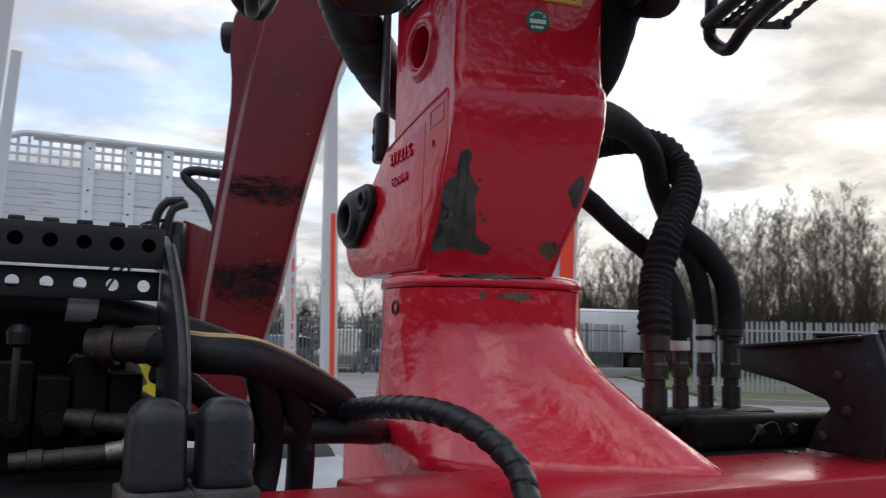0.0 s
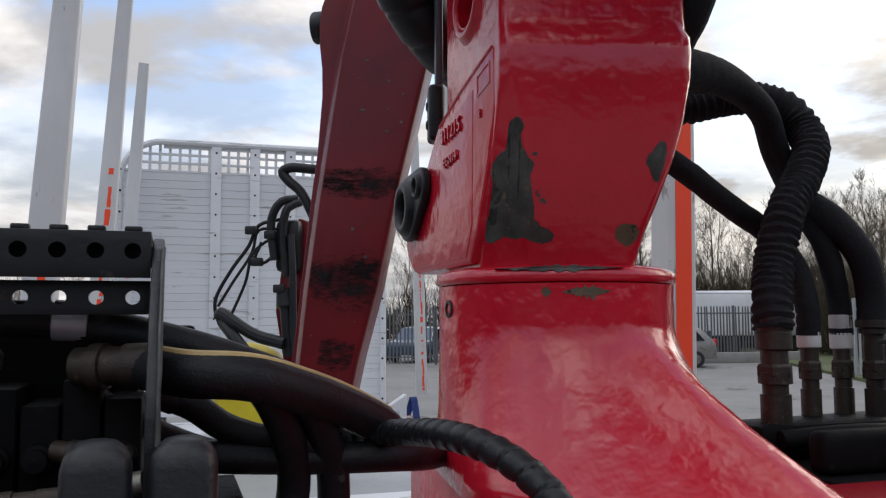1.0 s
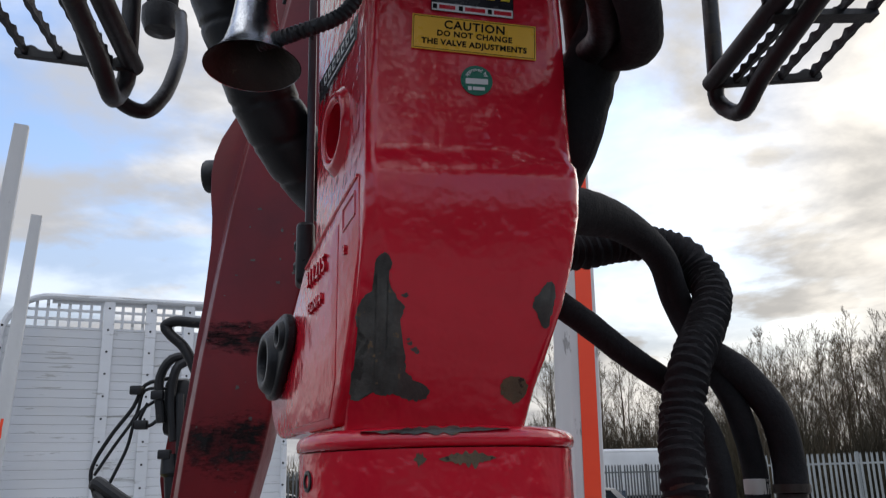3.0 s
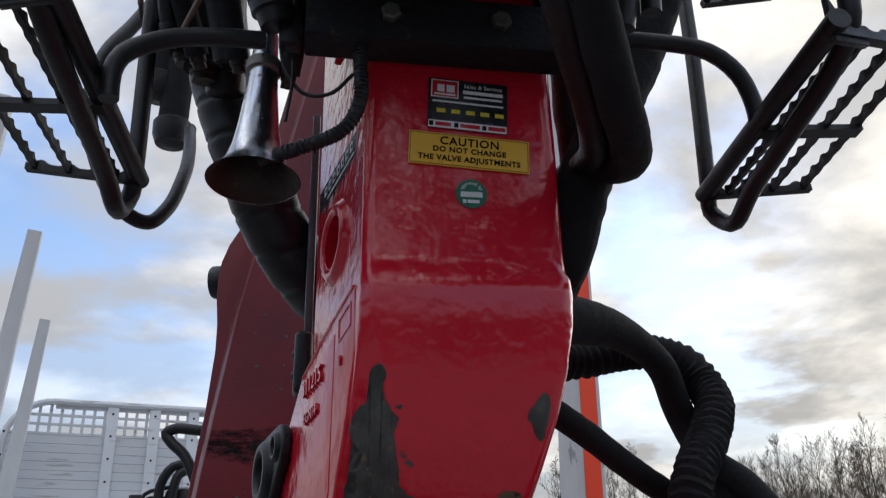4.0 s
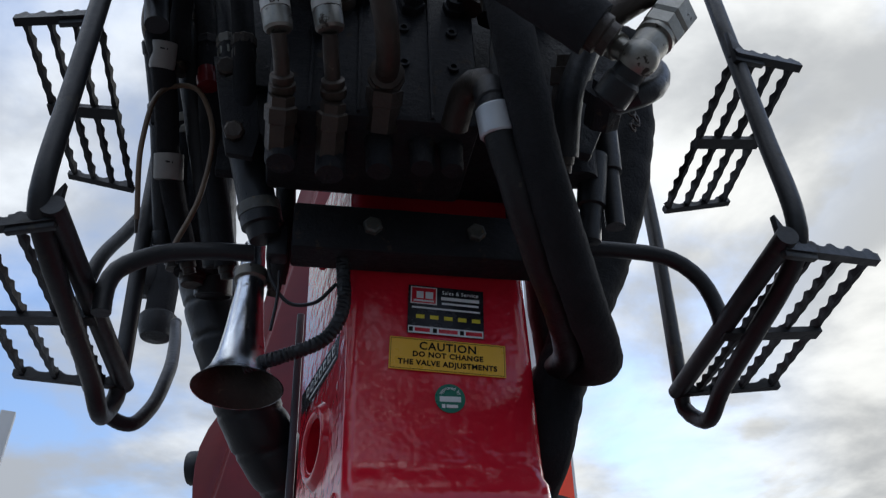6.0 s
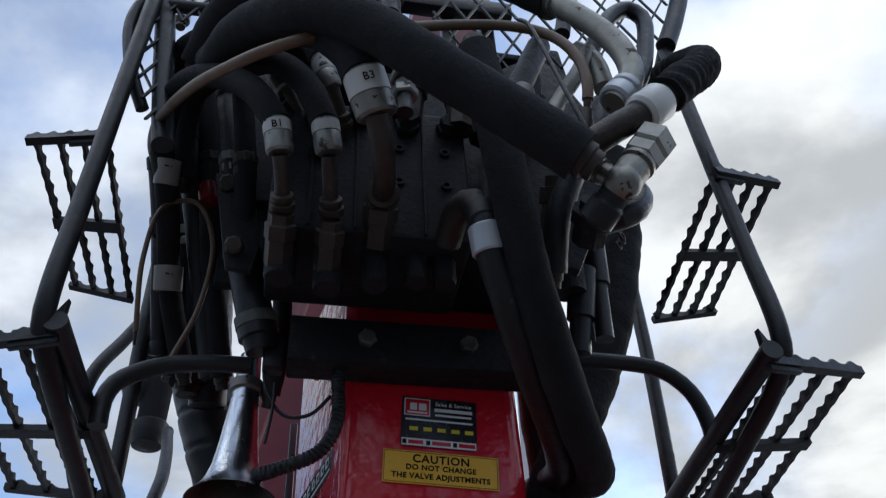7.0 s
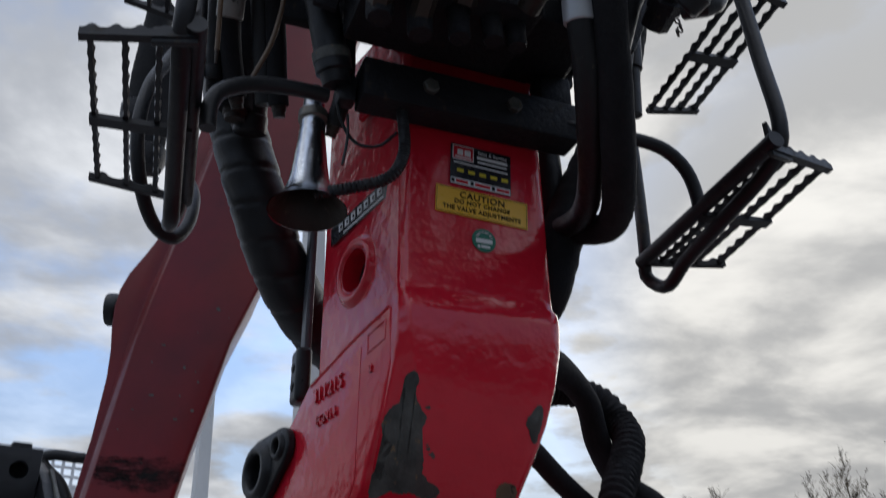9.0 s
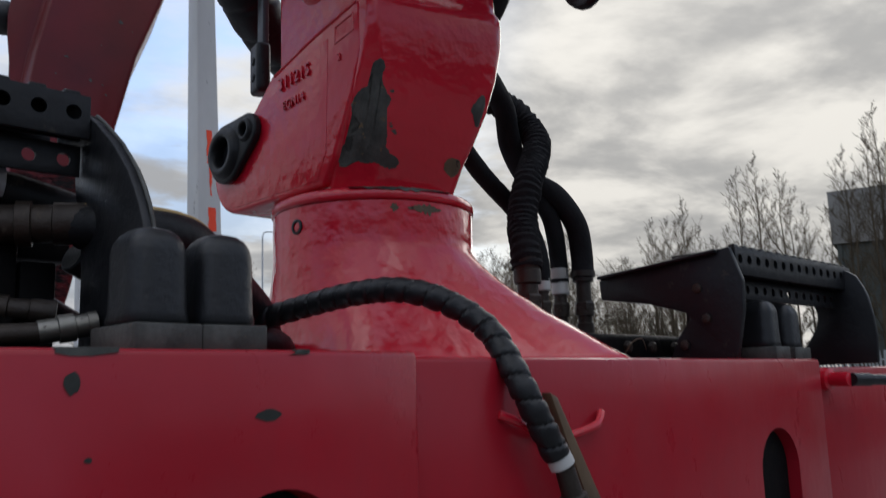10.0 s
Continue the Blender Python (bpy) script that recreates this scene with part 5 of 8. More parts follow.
def hose(m, pts, r, mat=RUBBER, label="black rubber hydraulic hose", step=0.008, sides=16, group=HOSES, name="hydraulic_hose", crimp=True):
    h = thing(name, label, "hose", group, m=m)
    line = spline(pts, step)
    part("hose_body", sweep(line, r, sides), mat, h)
    if crimp and mat is RUBBER:
        r0 = r(0.0, 0.0) if callable(r) else r
        for p, q in ((line[0], line[min(4, len(line) - 1)]), (line[-1], line[-min(5, len(line))])):
            e = p + (q - p).normalized() * min(0.03, r0 * 1.6)
            part("end_collar", lathe(p, e, [(0, r0 * 0.95), (0.002, r0 * 1.1), ((e - p).length - 0.002, r0 * 1.1), ((e - p).length, r0)], 16), BLACK, h)
    else:
        for p, q in ((line[0], line[1]), (line[-1], line[-2])):
            out = (p - q).normalized()
            r0 = r(0.0, 0.0) if callable(r) else r
            part("end_fitting", lathe(p - out * 0.004, p + out, [(0, r0 * 0.72), (0.012, r0 * 0.72), (0.014, r0 * 0.6), (0.022, r0 * 0.6)], 12), RUST, h)
    return h


# front spiral-wrapped hose over the crossbeam
h = hose(TRUCK, [(-0.40, 0.03, 1.60), (-0.345, -0.01, 1.620), (-0.300, -0.06, 1.634), (-0.275, -0.12, 1.643), (-0.262, -0.19, 1.652), (-0.253, -0.265, 1.658), (-0.240, -0.330, 1.657), (-0.222, -0.372, 1.646), (-0.204, -0.408, 1.625), (-0.194, -0.437, 1.600), (-0.198, -0.462, 1.572), (-0.202, -0.485, 1.541), (-0.193, -0.498, 1.506), (-0.170, -0.503, 1.465)], spiral_wrap(0.0152), PLASTIC, "black hose in a spiral guard, running over the red crossbeam", step=0.002, sides=22)
part("tag", lathe((-0.172, -0.502, 1.472), (-0.162, -0.506, 1.45), [(0, 0.0142), (0.02, 0.0142), (0.022, 0.010)], 18), WHITE_TAG, h, "white tag band")
part("end_fitting", lathe((-0.161, -0.505, 1.452), (-0.14, -0.508, 1.39), [(0, 0.011), (0.03, 0.012), (0.032, 0.016), (0.05, 0.016), (0.052, 0.012), (0.1, 0.012)], 14), RUST, h)
bar = tagged(part("hose_stay", prism([(-0.162, 1.532), (-0.149, 1.526), (-0.074, 1.402), (-0.098, 1.396)], "y", -0.492, -0.478, 0.002), BROWN_HOSE, None), "brown metal stay behind the front hose", "stay")
bar.matrix_world = TRUCK
for s, pts in ((0, [(-0.214, -0.474, 1.510), (-0.190, -0.486, 1.499), (-0.160, -0.478, 1.487)]), (1, [(-0.090, -0.474, 1.481), (-0.055, -0.486, 1.492), (-0.032, -0.476, 1.505)])):
    part("weld_lug", tube([(a, b + 0.012, z) for a, b, z in pts], 0.005, 8), RED, base, "small welded hook")
# beam chips and plug
for x, z, w, hh in ((-0.508, 1.522, 0.011, 0.005), (-0.668, 1.551, 0.006, 0.008), (-0.655, 1.497, 0.003, 0.002)):
    bm = bmesh.new()
    bm.faces.new([bm.verts.new((x + w * (1 + 0.35 * noise.noise(Vector((k, x * 9, 0)))) * math.cos(k * 0.42), -0.4728, z + hh * (1 + 0.5 * noise.noise(Vector((k * 1.7, z * 9, 2)))) * math.sin(k * 0.42))) for k in range(15)])
    part("paint_chip", bm, CHIP_DARK, base, "dark chip in the paint", smooth=False)
for x0, x1, zz in ((-0.680, -0.635, 0.005), (-0.480, -0.466, 0.003)):
    part("paint_chip", prism([(x0, DECK - zz * 0.6), (x0 + 0.01, DECK - zz), (x1 - 0.02, DECK - zz), (x1, DECK - 0.002), (x1, DECK + 0.0015), (x0, DECK + 0.0015)], "y", -0.4728, -0.45), BARE, base, "worn edge of the deck")
part("plug", lathe((0.70, -0.44, 1.535), (0.69, -0.50, 1.533), [(0, 0.022), (0.012, 0.020), (0.014, 0.013), (0.05, 0.013), (0.052, 0.010)], 14), RED, base, "red plug with a hose stub")
part("plug_stub", lathe((0.69, -0.492, 1.533), (0.80, -0.52, 1.53), [(0, 0.012), (0.05, 0.012), (0.05, 0.010), (0.12, 0.010)], 12), PLASTIC, base)


# ---- left valve corner ----
def guard_cap(m):
    """A thick plastic cap on a steel foot plate."""
    g = thing("guard_cap", "dark grey plastic cap on a steel foot plate", "cap", "caps over the beam ends", m=m)
    rings = []
    for z, s in ((0.022, -0.001), (0.027, 0.002), (0.034, 0.0005), (0.085, -0.0005), (0.094, -0.0025), (0.101, -0.0065), (0.1055, -0.012), (0.1075, -0.019)):
        h = 0.0268 + s
        rings.append([Vector((p[0] + 0.0012 * noise.noise(Vector((p[0] * 60, p[1] * 60, z * 40))), p[1], z)) for p in rounded([(-h, -h - 0.003), (h, -h - 0.003), (h, h + 0.003), (-h, h + 0.003)], [max(0.019 + s * 0.6, 0.004)] * 4, 8)])
    part("cap", loft(rings), GREY_BLACK, g, sharp=60)
    part("foot_plate", box_bm(-0.0305, 0.0305, -0.040, 0.040, 0.0, 0.0235, 0.002), BARE, g, "grey steel foot plate")
    return g


cap_one = guard_cap(TRUCK @ pose(-0.577, -0.392, DECK + 0.001, 0, 0, 3))
copy_thing(cap_one, TRUCK @ pose(-0.512, -0.393, DECK + 0.001, 0, 0, -4))
copy_thing(cap_one, TRUCK @ pose(0.575, -0.385, DECK - 0.004, 0, 0, 2))
copy_thing(cap_one, TRUCK @ pose(0.690, -0.372, DECK - 0.004, 0, 0, -3))


def tread(m, x0, x1, label, depth=0.12):
    """A perforated step of folded sheet, with teeth along the top."""
    s = thing("step_tread", label, "step", "black steps of the crane base", m=m)
    w = x1 - x0
    part("top_plate", box_bm(x0, x1, 0.0, depth, -0.006, 0.0, 0.0015), BLACK, s)
    lip = part("front_lip", box_bm(x0, x1, -0.005, 0.0, -0.048, 0.001, 0.001), BLACK, s)
    strip = part("lower_strip", box_bm(x0, x1, 0.02, 0.024, -0.086, -0.050, 0.001), BLACK, s, "perforated lower strip")
    n = max(3, int(w / 0.034))
    holes, holes2 = None, None
    for i in range(n):
        x = x0 + w * (i + 0.5) / n
        part("tooth", box_bm(x - 0.009, x + 0.009, 0.0005, 0.012, 0.0, 0.007, 0.002), BLACK, s)
        holes = lathe((x, -0.05, -0.020), (x, 0.05, -0.020), [(0, 0.0085), (0.1, 0.0085)], 16, holes)
        holes2 = lathe((x, -0.05, -0.068), (x, 0.06, -0.068), [(0, 0.0075), (0.11, 0.0075)], 16, holes2)
    cut(lip, holes)
    cut(strip, holes2)
    part("rear_lip", box_bm(x0, x1, depth - 0.004, depth, -0.03, -0.006, 0.001), BLACK, s)
    return s


tl = tread(TRUCK @ pose(0, -0.17, 1.870), -1.02, -0.546, "black perforated steel step over the valve corner")
plate_arc = [(0.045, -0.001), (0.009, -0.016), (-0.016, -0.031), (-0.038, -0.047), (-0.061, -0.064), (-0.082, -0.083), (-0.101, -0.102), (-0.116, -0.122), (-0.128, -0.141), (-0.138, -0.161), (-0.143, -0.180), (-0.146, -0.205)]
part("side_plate", prism(plate_arc + [(-0.147, -0.294), (0.012, -0.294), (0.012, -0.193), (0.016, -0.163), (0.026, -0.139), (0.036, -0.098), (0.045, -0.050), (0.10, -0.040), (0.10, -0.008)], "x", -0.545, -0.533, 0.003), GREY_BLACK, tl, "curved black side plate")
part("worn_edge", sweep([Vector((-0.5335, y - 0.0005, z + 0.0005)) for y, z in plate_arc[1:]], lambda s, a: 0.0022 + 0.0010 * noise.noise(Vector((s * 60, a * 3, 1.0))), 8), BARE, tl, "bare steel edge where the paint has worn off")
# Dark sheet added so the hollow behind the holes looks shaded.
part("inner_face", box_bm(-1.01, -0.55, 0.012, 0.016, -0.047, -0.007, 0.001), BANK_BLACK, tl, "dark sheet standing in for shade behind the holes")
part("outer_plate", prism([(-0.005, 0.0), (0.10, -0.02), (0.10, -0.29), (-0.05, -0.29), (-0.10, -0.2), (-0.078, -0.07)], "x", -1.02, -1.01, 0.003), BLACK, tl)
tr = tread(TRUCK @ pose(0, -0.392, 1.768), 0.484, 1.000, "black perforated steel step on a side plate")
part("side_plate", prism([(0.0, 0.0), (0.13, -0.012), (0.268, -0.022), (0.274, -0.035), (0.271, -0.068), (0.165, -0.086), (0.092, -0.108), (0.084, -0.120), (0.110, -0.150), (0.13, -0.19), (0.0, -0.192), (-0.018, -0.11), (-0.020, -0.06)], "x", 0.470, 0.483, 0.003), BLACK, tr, "black side plate with a long arm")
arm_plate = tr.children[-1]
small_holes = None
for b, z in ((0.175, -0.060), (0.155, -0.065), (0.135, -0.070), (0.114, -0.076), (0.096, -0.082)):
    small_holes = lathe((0.44, b, z), (0.50, b, z), [(0, 0.0046), (0.06, 0.0046)], 12, small_holes)
cut(arm_plate, small_holes)
part("arm_flange", prism([(0.02, -0.003), (0.13, -0.013), (0.268, -0.023), (0.268, -0.029), (0.13, -0.019), (0.02, -0.009)], "x", 0.455, 0.470, 0.002), BLACK, tr)
for b, z in ((0.064, -0.067), (0.05, -0.122), (0.096, -0.165)):
    part("bolt", lathe((0.471, b, z), (0.4, b, z), [(0, 0.009), (0.006, 0.009), (0.007, 0.007)], 6), RUST, tr)
part("outer_plate", prism([(0.02, 0.001), (0.0, -0.002), (-0.027, -0.020), (-0.040, -0.045), (-0.047, -0.066), (-0.054, -0.105), (-0.057, -0.147), (-0.054, -0.204), (0.10, -0.204), (0.096, -0.172), (0.083, -0.150), (0.065, -0.124), (0.060, -0.108), (0.060, -0.092), (0.066, -0.076), (0.082, -0.062), (0.12, -0.050), (0.12, -0.012)], "x", 0.965, 0.978, 0.003), BLACK, tr, "curved black end plate")
part("rear_plate", box_bm(0.50, 0.90, 0.10, 0.108, -0.195, -0.02, 0.001), BLACK, tr)
# Same added dark sheet, for shade under the right step.
part("inner_face", box_bm(0.49, 0.96, 0.012, 0.016, -0.047, -0.007, 0.001), BANK_BLACK, tr, "dark sheet standing in for shade behind the holes")


def valve_bank(m):
    """The spool valves in the corner: stacked slices, caps, a lever."""
    v = thing("valve_bank", "grimy black bank of spool valves with steel fittings", "valve bank", m=m)
    rnd = random.Random(3)
    for i in range(5):
        x = -0.76 + i * 0.042
        part("valve_slice", box_bm(x, x + 0.039, -0.115 + rnd.uniform(0, 0.01), 0.0, DECK + 0.001, 1.70 + rnd.uniform(-0.015, 0.02), 0.004), BANK_BLACK, v)
        part("spool_cap", lathe((x + 0.02, -0.10, 1.632), (x + 0.02, -0.15, 1.632), [(0, 0.016), (0.025, 0.016), (0.027, 0.012), (0.04, 0.012), (0.042, 0)], 14), BANK_BLACK, v)
    part("lever", tube([(-0.699, -0.14, 1.64), (-0.70, -0.15, 1.68), (-0.699, -0.15, 1.735)], 0.0045, 8), RUST, v, "thin rusty lever")
    part("lever_knob", lathe((-0.699, -0.15, 1.725), (-0.699, -0.15, 1.76), [(0, 0.006), (0.004, 0.012), (0.018, 0.013), (0.026, 0.008), (0.028, 0)], 14), PLASTIC, v)
    for a, b, z, a2, b2, z2, r, mat in ((-0.62, -0.121, 1.728, -0.535, -0.16, 1.731, 0.021, RUST), (-0.64, -0.12, 1.64, -0.565, -0.15, 1.632, 0.012, RUST), (-0.60, -0.20, 1.607, -0.555, -0.21, 1.615, 0.012, ZINC), (-0.70, -0.19, 1.60, -0.60, -0.20, 1.606, 0.010, RUST)):
        part("union", lathe((a, b, z), (a2, b2, z2), [(0, r), (0.018, r), (0.019, r * 1.2), (0.034, r * 1.2), (0.035, r), (0.055, r), (0.056, r * 1.12), ((Vector((a2, b2, z2)) - Vector((a, b, z))).length, r * 1.12)], 16), mat, v)
    part("housing", box_bm(-0.80, -0.56, 0.0, 0.05, DECK + 0.001, 1.775, 0.006), BANK_BLACK, v)
    part("port_block", box_bm(-0.561, -0.495, 0.004, 0.046, 1.712, 1.772, 0.006), BANK_BLACK, v)
    return v


valve_bank(TRUCK)
h = hose(TRUCK, [(-0.85, -0.11, 1.777), (-0.72, -0.10, 1.781), (-0.636, -0.095, 1.777), (-0.538, -0.10, 1.757), (-0.45, -0.10, 1.730), (-0.36, -0.09, 1.692), (-0.31, -0.06, 1.655)], 0.0205, RUBBER, "black rubber hose with a silver collar", crimp=False)
part("collar", lathe((-0.648, -0.096, 1.779), (-0.615, -0.096, 1.777), [(0, 0.020), (0.001, 0.0225), (0.036, 0.0225), (0.037, 0.020)], 20), GALV, h, "silver collar")
stripe_pts = [(-0.545, -0.155, 1.727), (-0.504, -0.205, 1.722), (-0.45, -0.205, 1.718), (-0.393, -0.17, 1.701), (-0.33, -0.12, 1.676), (-0.275, -0.082, 1.647), (-0.25, -0.06, 1.62)]
h = hose(TRUCK, stripe_pts, 0.0245, RUBBER, "thick black hose with a tan stripe along its top", crimp=False)
stripe_line = spline(stripe_pts[:-1], 0.006)
raised = []
for k, p in enumerate(stripe_line):
    d = (stripe_line[min(k + 1, len(stripe_line) - 1)] - stripe_line[max(k - 1, 0)]).normalized()
    over = Vector((-0.05, -0.30, 1.0))
    raised.append(p + (over - d * over.dot(d)).normalized() * 0.0196)
part("stripe", sweep(raised, 0.0070, 10), TAN, h, "tan printed stripe")
hose(TRUCK, [(-0.54, -0.12, 1.700), (-0.50, -0.11, 1.682), (-0.462, -0.10, 1.655), (-0.411, -0.10, 1.638), (-0.36, -0.10, 1.63)], 0.0165, RUBBER, "black hose with a rubber gland")
hose(TRUCK, [(-0.62, -0.06, 1.70), (-0.56, -0.05, 1.66), (-0.50, -0.04, 1.63), (-0.44, -0.03, 1.61)], 0.014, RUBBER, crimp=False)
hose(TRUCK, [(-0.50, -0.09, 1.624), (-0.468, -0.10, 1.622), (-0.36, -0.10, 1.615), (-0.262, -0.09, 1.611), (-0.2, -0.03, 1.60), (-0.14, 0.08, 1.59), (-0.10, 0.2, 1.585)], 0.019, RUBBER, crimp=False)
hose(TRUCK, [(-0.435, -0.195, 1.712), (-0.418, -0.165, 1.69), (-0.392, -0.12, 1.635), (-0.384, -0.10, 1.585), (-0.40, -0.10, 1.50), (-0.42, -0.05, 1.40)], 0.0195, RUBBER, crimp=False)
hose(TRUCK, [(-0.385, -0.16, 1.695), (-0.362, -0.125, 1.665), (-0.340, -0.10, 1.61), (-0.335, -0.09, 1.56), (-0.33, -0.05, 1.45)], 0.0195, RUBBER, crimp=False)

# ---- right hose stack ----
manifold = thing("hose_manifold", "black steel manifold block with rusty unions", "manifold", m=TRUCK)
part("block", prism([(0.28, -0.085), (0.62, -0.07), (0.62, 0.045), (0.28, 0.0)], "z", DECK - 0.003, 1.624, 0.010), BANK_BLACK, manifold)
part("arm", box_bm(0.285, 0.90, -0.205, -0.165, DECK - 0.003, 1.628, 0.012, 3), BANK_BLACK, manifold)
part("pipe", tube([(0.30, -0.10, 1.605), (0.40, -0.12, 1.612), (0.52, -0.125, 1.61), (0.66, -0.12, 1.605)], 0.014, 12), BANK_BLACK, manifold)
for x, y in ((0.42, -0.208), (0.50, -0.208), (0.58, -0.208)):
    part("bolt", lathe((x, y + 0.004, 1.604), (x, y - 0.02, 1.604), [(0, 0.011), (0.008, 0.011), (0.010, 0.008), (0.010, 0)], 6), RUST, manifold, smooth=False)
part("dead_stalk", tube([(0.40, -0.21, 1.585), (0.415, -0.222, 1.612), (0.44, -0.226, 1.618), (0.455, -0.224, 1.598)], 0.0008, 6, step=0.004), BROWN_HOSE, manifold, "dry stalk caught on the arm")
STACK = [(0.33, -0.055, 1.775, 0.0235, RUST), (0.448, 0.008, 1.775, 0.0165, WHITE_TAG), (0.519, 0.015, 1.772, 0.0165, WHITE_TAG), (0.546, -0.025, 1.80, 0.0185, RUST)]
for a, b, z, r, mat in STACK:
    part("riser", lathe((a, b, 1.62), (a, b, 2), [(0, r * 0.95), (0.045, r * 0.95), (0.046, r * 0.8), (0.06, r * 0.8), (0.061, r * 1.05), (0.078, r * 1.05), (0.079, r * 0.85), (z - 1.62 - 0.035, r * 0.85)], 16), RUST, manifold)
    part("union_nut", lathe((a, b, 1.69), (a, b, 2), [(0, r * 1.02), (0.004, r * 1.14), (0.016, r * 1.14), (0.02, r * 1.02)], 6), RUST, manifold, smooth=False)
PD = [(0.33, -0.055, 1.76), (0.335, -0.05, 1.80), (0.365, -0.02, 1.869), (0.402, -0.01, 1.95), (0.460, 0.02, 2.008), (0.497, 0.04, 2.060), (0.510, 0.075, 2.107), (0.492, 0.095, 2.143), (0.428, 0.115, 2.164), (0.315, 0.12, 2.142), (0.18, 0.11, 2.115), (0.1, 0.10, 2.08)]
PA = [(0.08, -0.05, 2.12), (0.16, -0.03, 2.145), (0.24, -0.005, 2.160), (0.335, 0.03, 2.158), (0.424, 0.065, 2.124), (0.472, 0.095, 2.060), (0.489, 0.065, 1.986), (0.50, 0.0, 1.935), (0.532, -0.025, 1.872), (0.546, -0.025, 1.806), (0.546, -0.025, 1.77)]


def slack_sleeve(s, a):
    """Wide loose sleeve by the column that narrows to the bare hose."""
    k = max(0.0, min(1.0, (0.36 - s) / 0.26))
    r = 0.0235 + 0.0125 * k * k * (3 - 2 * k)
    return r * (1 + 0.05 * k * noise.noise(Vector((s * 55, math.cos(6.283 * a) * 1.3, math.sin(6.283 * a) * 1.3))) + 0.02 * noise.noise(Vector((s * 20, math.cos(6.283 * a), math.sin(6.283 * a)))))


PL = [(0.12, 0.0, 2.06), (0.245, 0.03, 2.009), (0.335, 0.052, 1.964), (0.42, 0.06, 1.917), (0.447, 0.03, 1.86), (0.448, 0.008, 1.79), (0.448, 0.008, 1.75)]
PB = [(0.44, 0.07, 2.11), (0.478, 0.085, 2.04), (0.482, 0.05, 1.96), (0.492, 0.01, 1.888), (0.519, 0.015, 1.79), (0.519, 0.015, 1.75)]
for pts, r, mat, lab, (a, b, z, rr, cm) in ((PD, gathered(0.0295), SLEEVE, "thick hose in a gathered black fabric sleeve", STACK[0]), (PL, soft(0.019, 3), SLEEVE, "black hydraulic hose in a woven sleeve with a white tag", STACK[1]), (PB, soft(0.0185, 5), SLEEVE, "black hydraulic hose in a woven sleeve with a white tag", STACK[2]), (PA, slack_sleeve, SLEEVE, "thick black hydraulic hose with a rusty collar", STACK[3])):
    h = hose(TRUCK, pts, r, mat, lab, step=0.004, sides=20, crimp=False)
    ferrule((a, b, z - 0.045), (a, b, z + 0.012), rr * 1.12, cm, h, "tag_collar" if cm is WHITE_TAG else "ferrule", "white tag collar" if cm is WHITE_TAG else "rusty crimped collar")


# ---- operator's platform: ladders, rails ----
def serrated(p, q, up, side, thick=0.0070, deep=0.010, wave=0.0022, pitch=0.024):
    """A flat bar on edge from p to q with a wavy upper edge."""
    p, q, up, side = Vector(p), Vector(q), Vector(up).normalized(), Vector(side).normalized() * thick / 2
    n = max(6, int((q - p).length / pitch * 5))
    rings = []
    for i in range(n + 1):
        c = p.lerp(q, i / n)
        h = wave * math.sin(6.283 * (c - p).length / pitch)
        lean = side * (1 + 0.25 * math.sin(6.283 * (c - p).length / pitch + 0.8))
        rings.append([c - lean * 0.8 - up * deep, c + lean * 0.8 - up * deep, c + lean + up * h, c - lean + up * h])
    return loft(rings)


def knobbed(p, q, up, side, count=5, thick=0.012, deep=0.014):
    """The end bar of a step, with round teeth along its top."""
    p, q, up, side = Vector(p), Vector(q), Vector(up).normalized(), Vector(side).normalized() * thick / 2
    n = count * 8
    rings = []
    for i in range(n + 1):
        c = p.lerp(q, i / n)
        h = 0.0045 * max(-0.3, math.cos(6.283 * (i / 8.0 - 0.5) * (count - 0.0) / count))
        rings.append([c - side - up * deep, c + side - up * deep, c + side + up * (h - 0.002), c + side * 0.6 + up * h, c - side * 0.6 + up * h, c - side + up * (h - 0.002)])
    return loft(rings)


def open_step(parent, inner_front, inner_back, outer_front, outer_back, heavy):
    """A serrated step between four corners."""
    a, b, c, d = (Vector(v) for v in (inner_front, inner_back, outer_front, outer_back))
    along, across = (b - a + d - c).normalized(), (c - a + d - b).normalized()
    up = across.cross(along)
    up = up if up.z > 0 else -up
    st = part("step", knobbed(a, c + (c - a).normalized() * 0.006, up, along), BLACK, parent, "serrated open step")
    part("end_bar", knobbed(b, d + (d - b).normalized() * 0.006, up, along, 4, 0.010, 0.012), BLACK, st)
    mid = 0.52
    m0, m1 = a.lerp(b, mid) - up * 0.011, c.lerp(d, mid) - up * 0.011
    part("cross_bar", loft([[p - along * 0.009 - up * 0.004, p + along * 0.009 - up * 0.004, p + along * 0.009 + up * 0.004, p - along * 0.009 + up * 0.004] for p in (m0, m1)]), BLACK, st)
    for k in range(4):
        s = 0.05 + 0.91 * k / 3
        if heavy and k == 0:
            part("tube_edge", tube([a - along * 0.012 + across * 0.004, b + along * 0.012 + across * 0.004], 0.0125, 16), BLACK, st, "round tube along the inner edge")
            s = 0.22
        part("serrated_bar", serrated(a.lerp(c, s) + along * 0.004, b.lerp(d, s) - along * 0.004, up, across), BLACK, st, sharp=50)
    return st


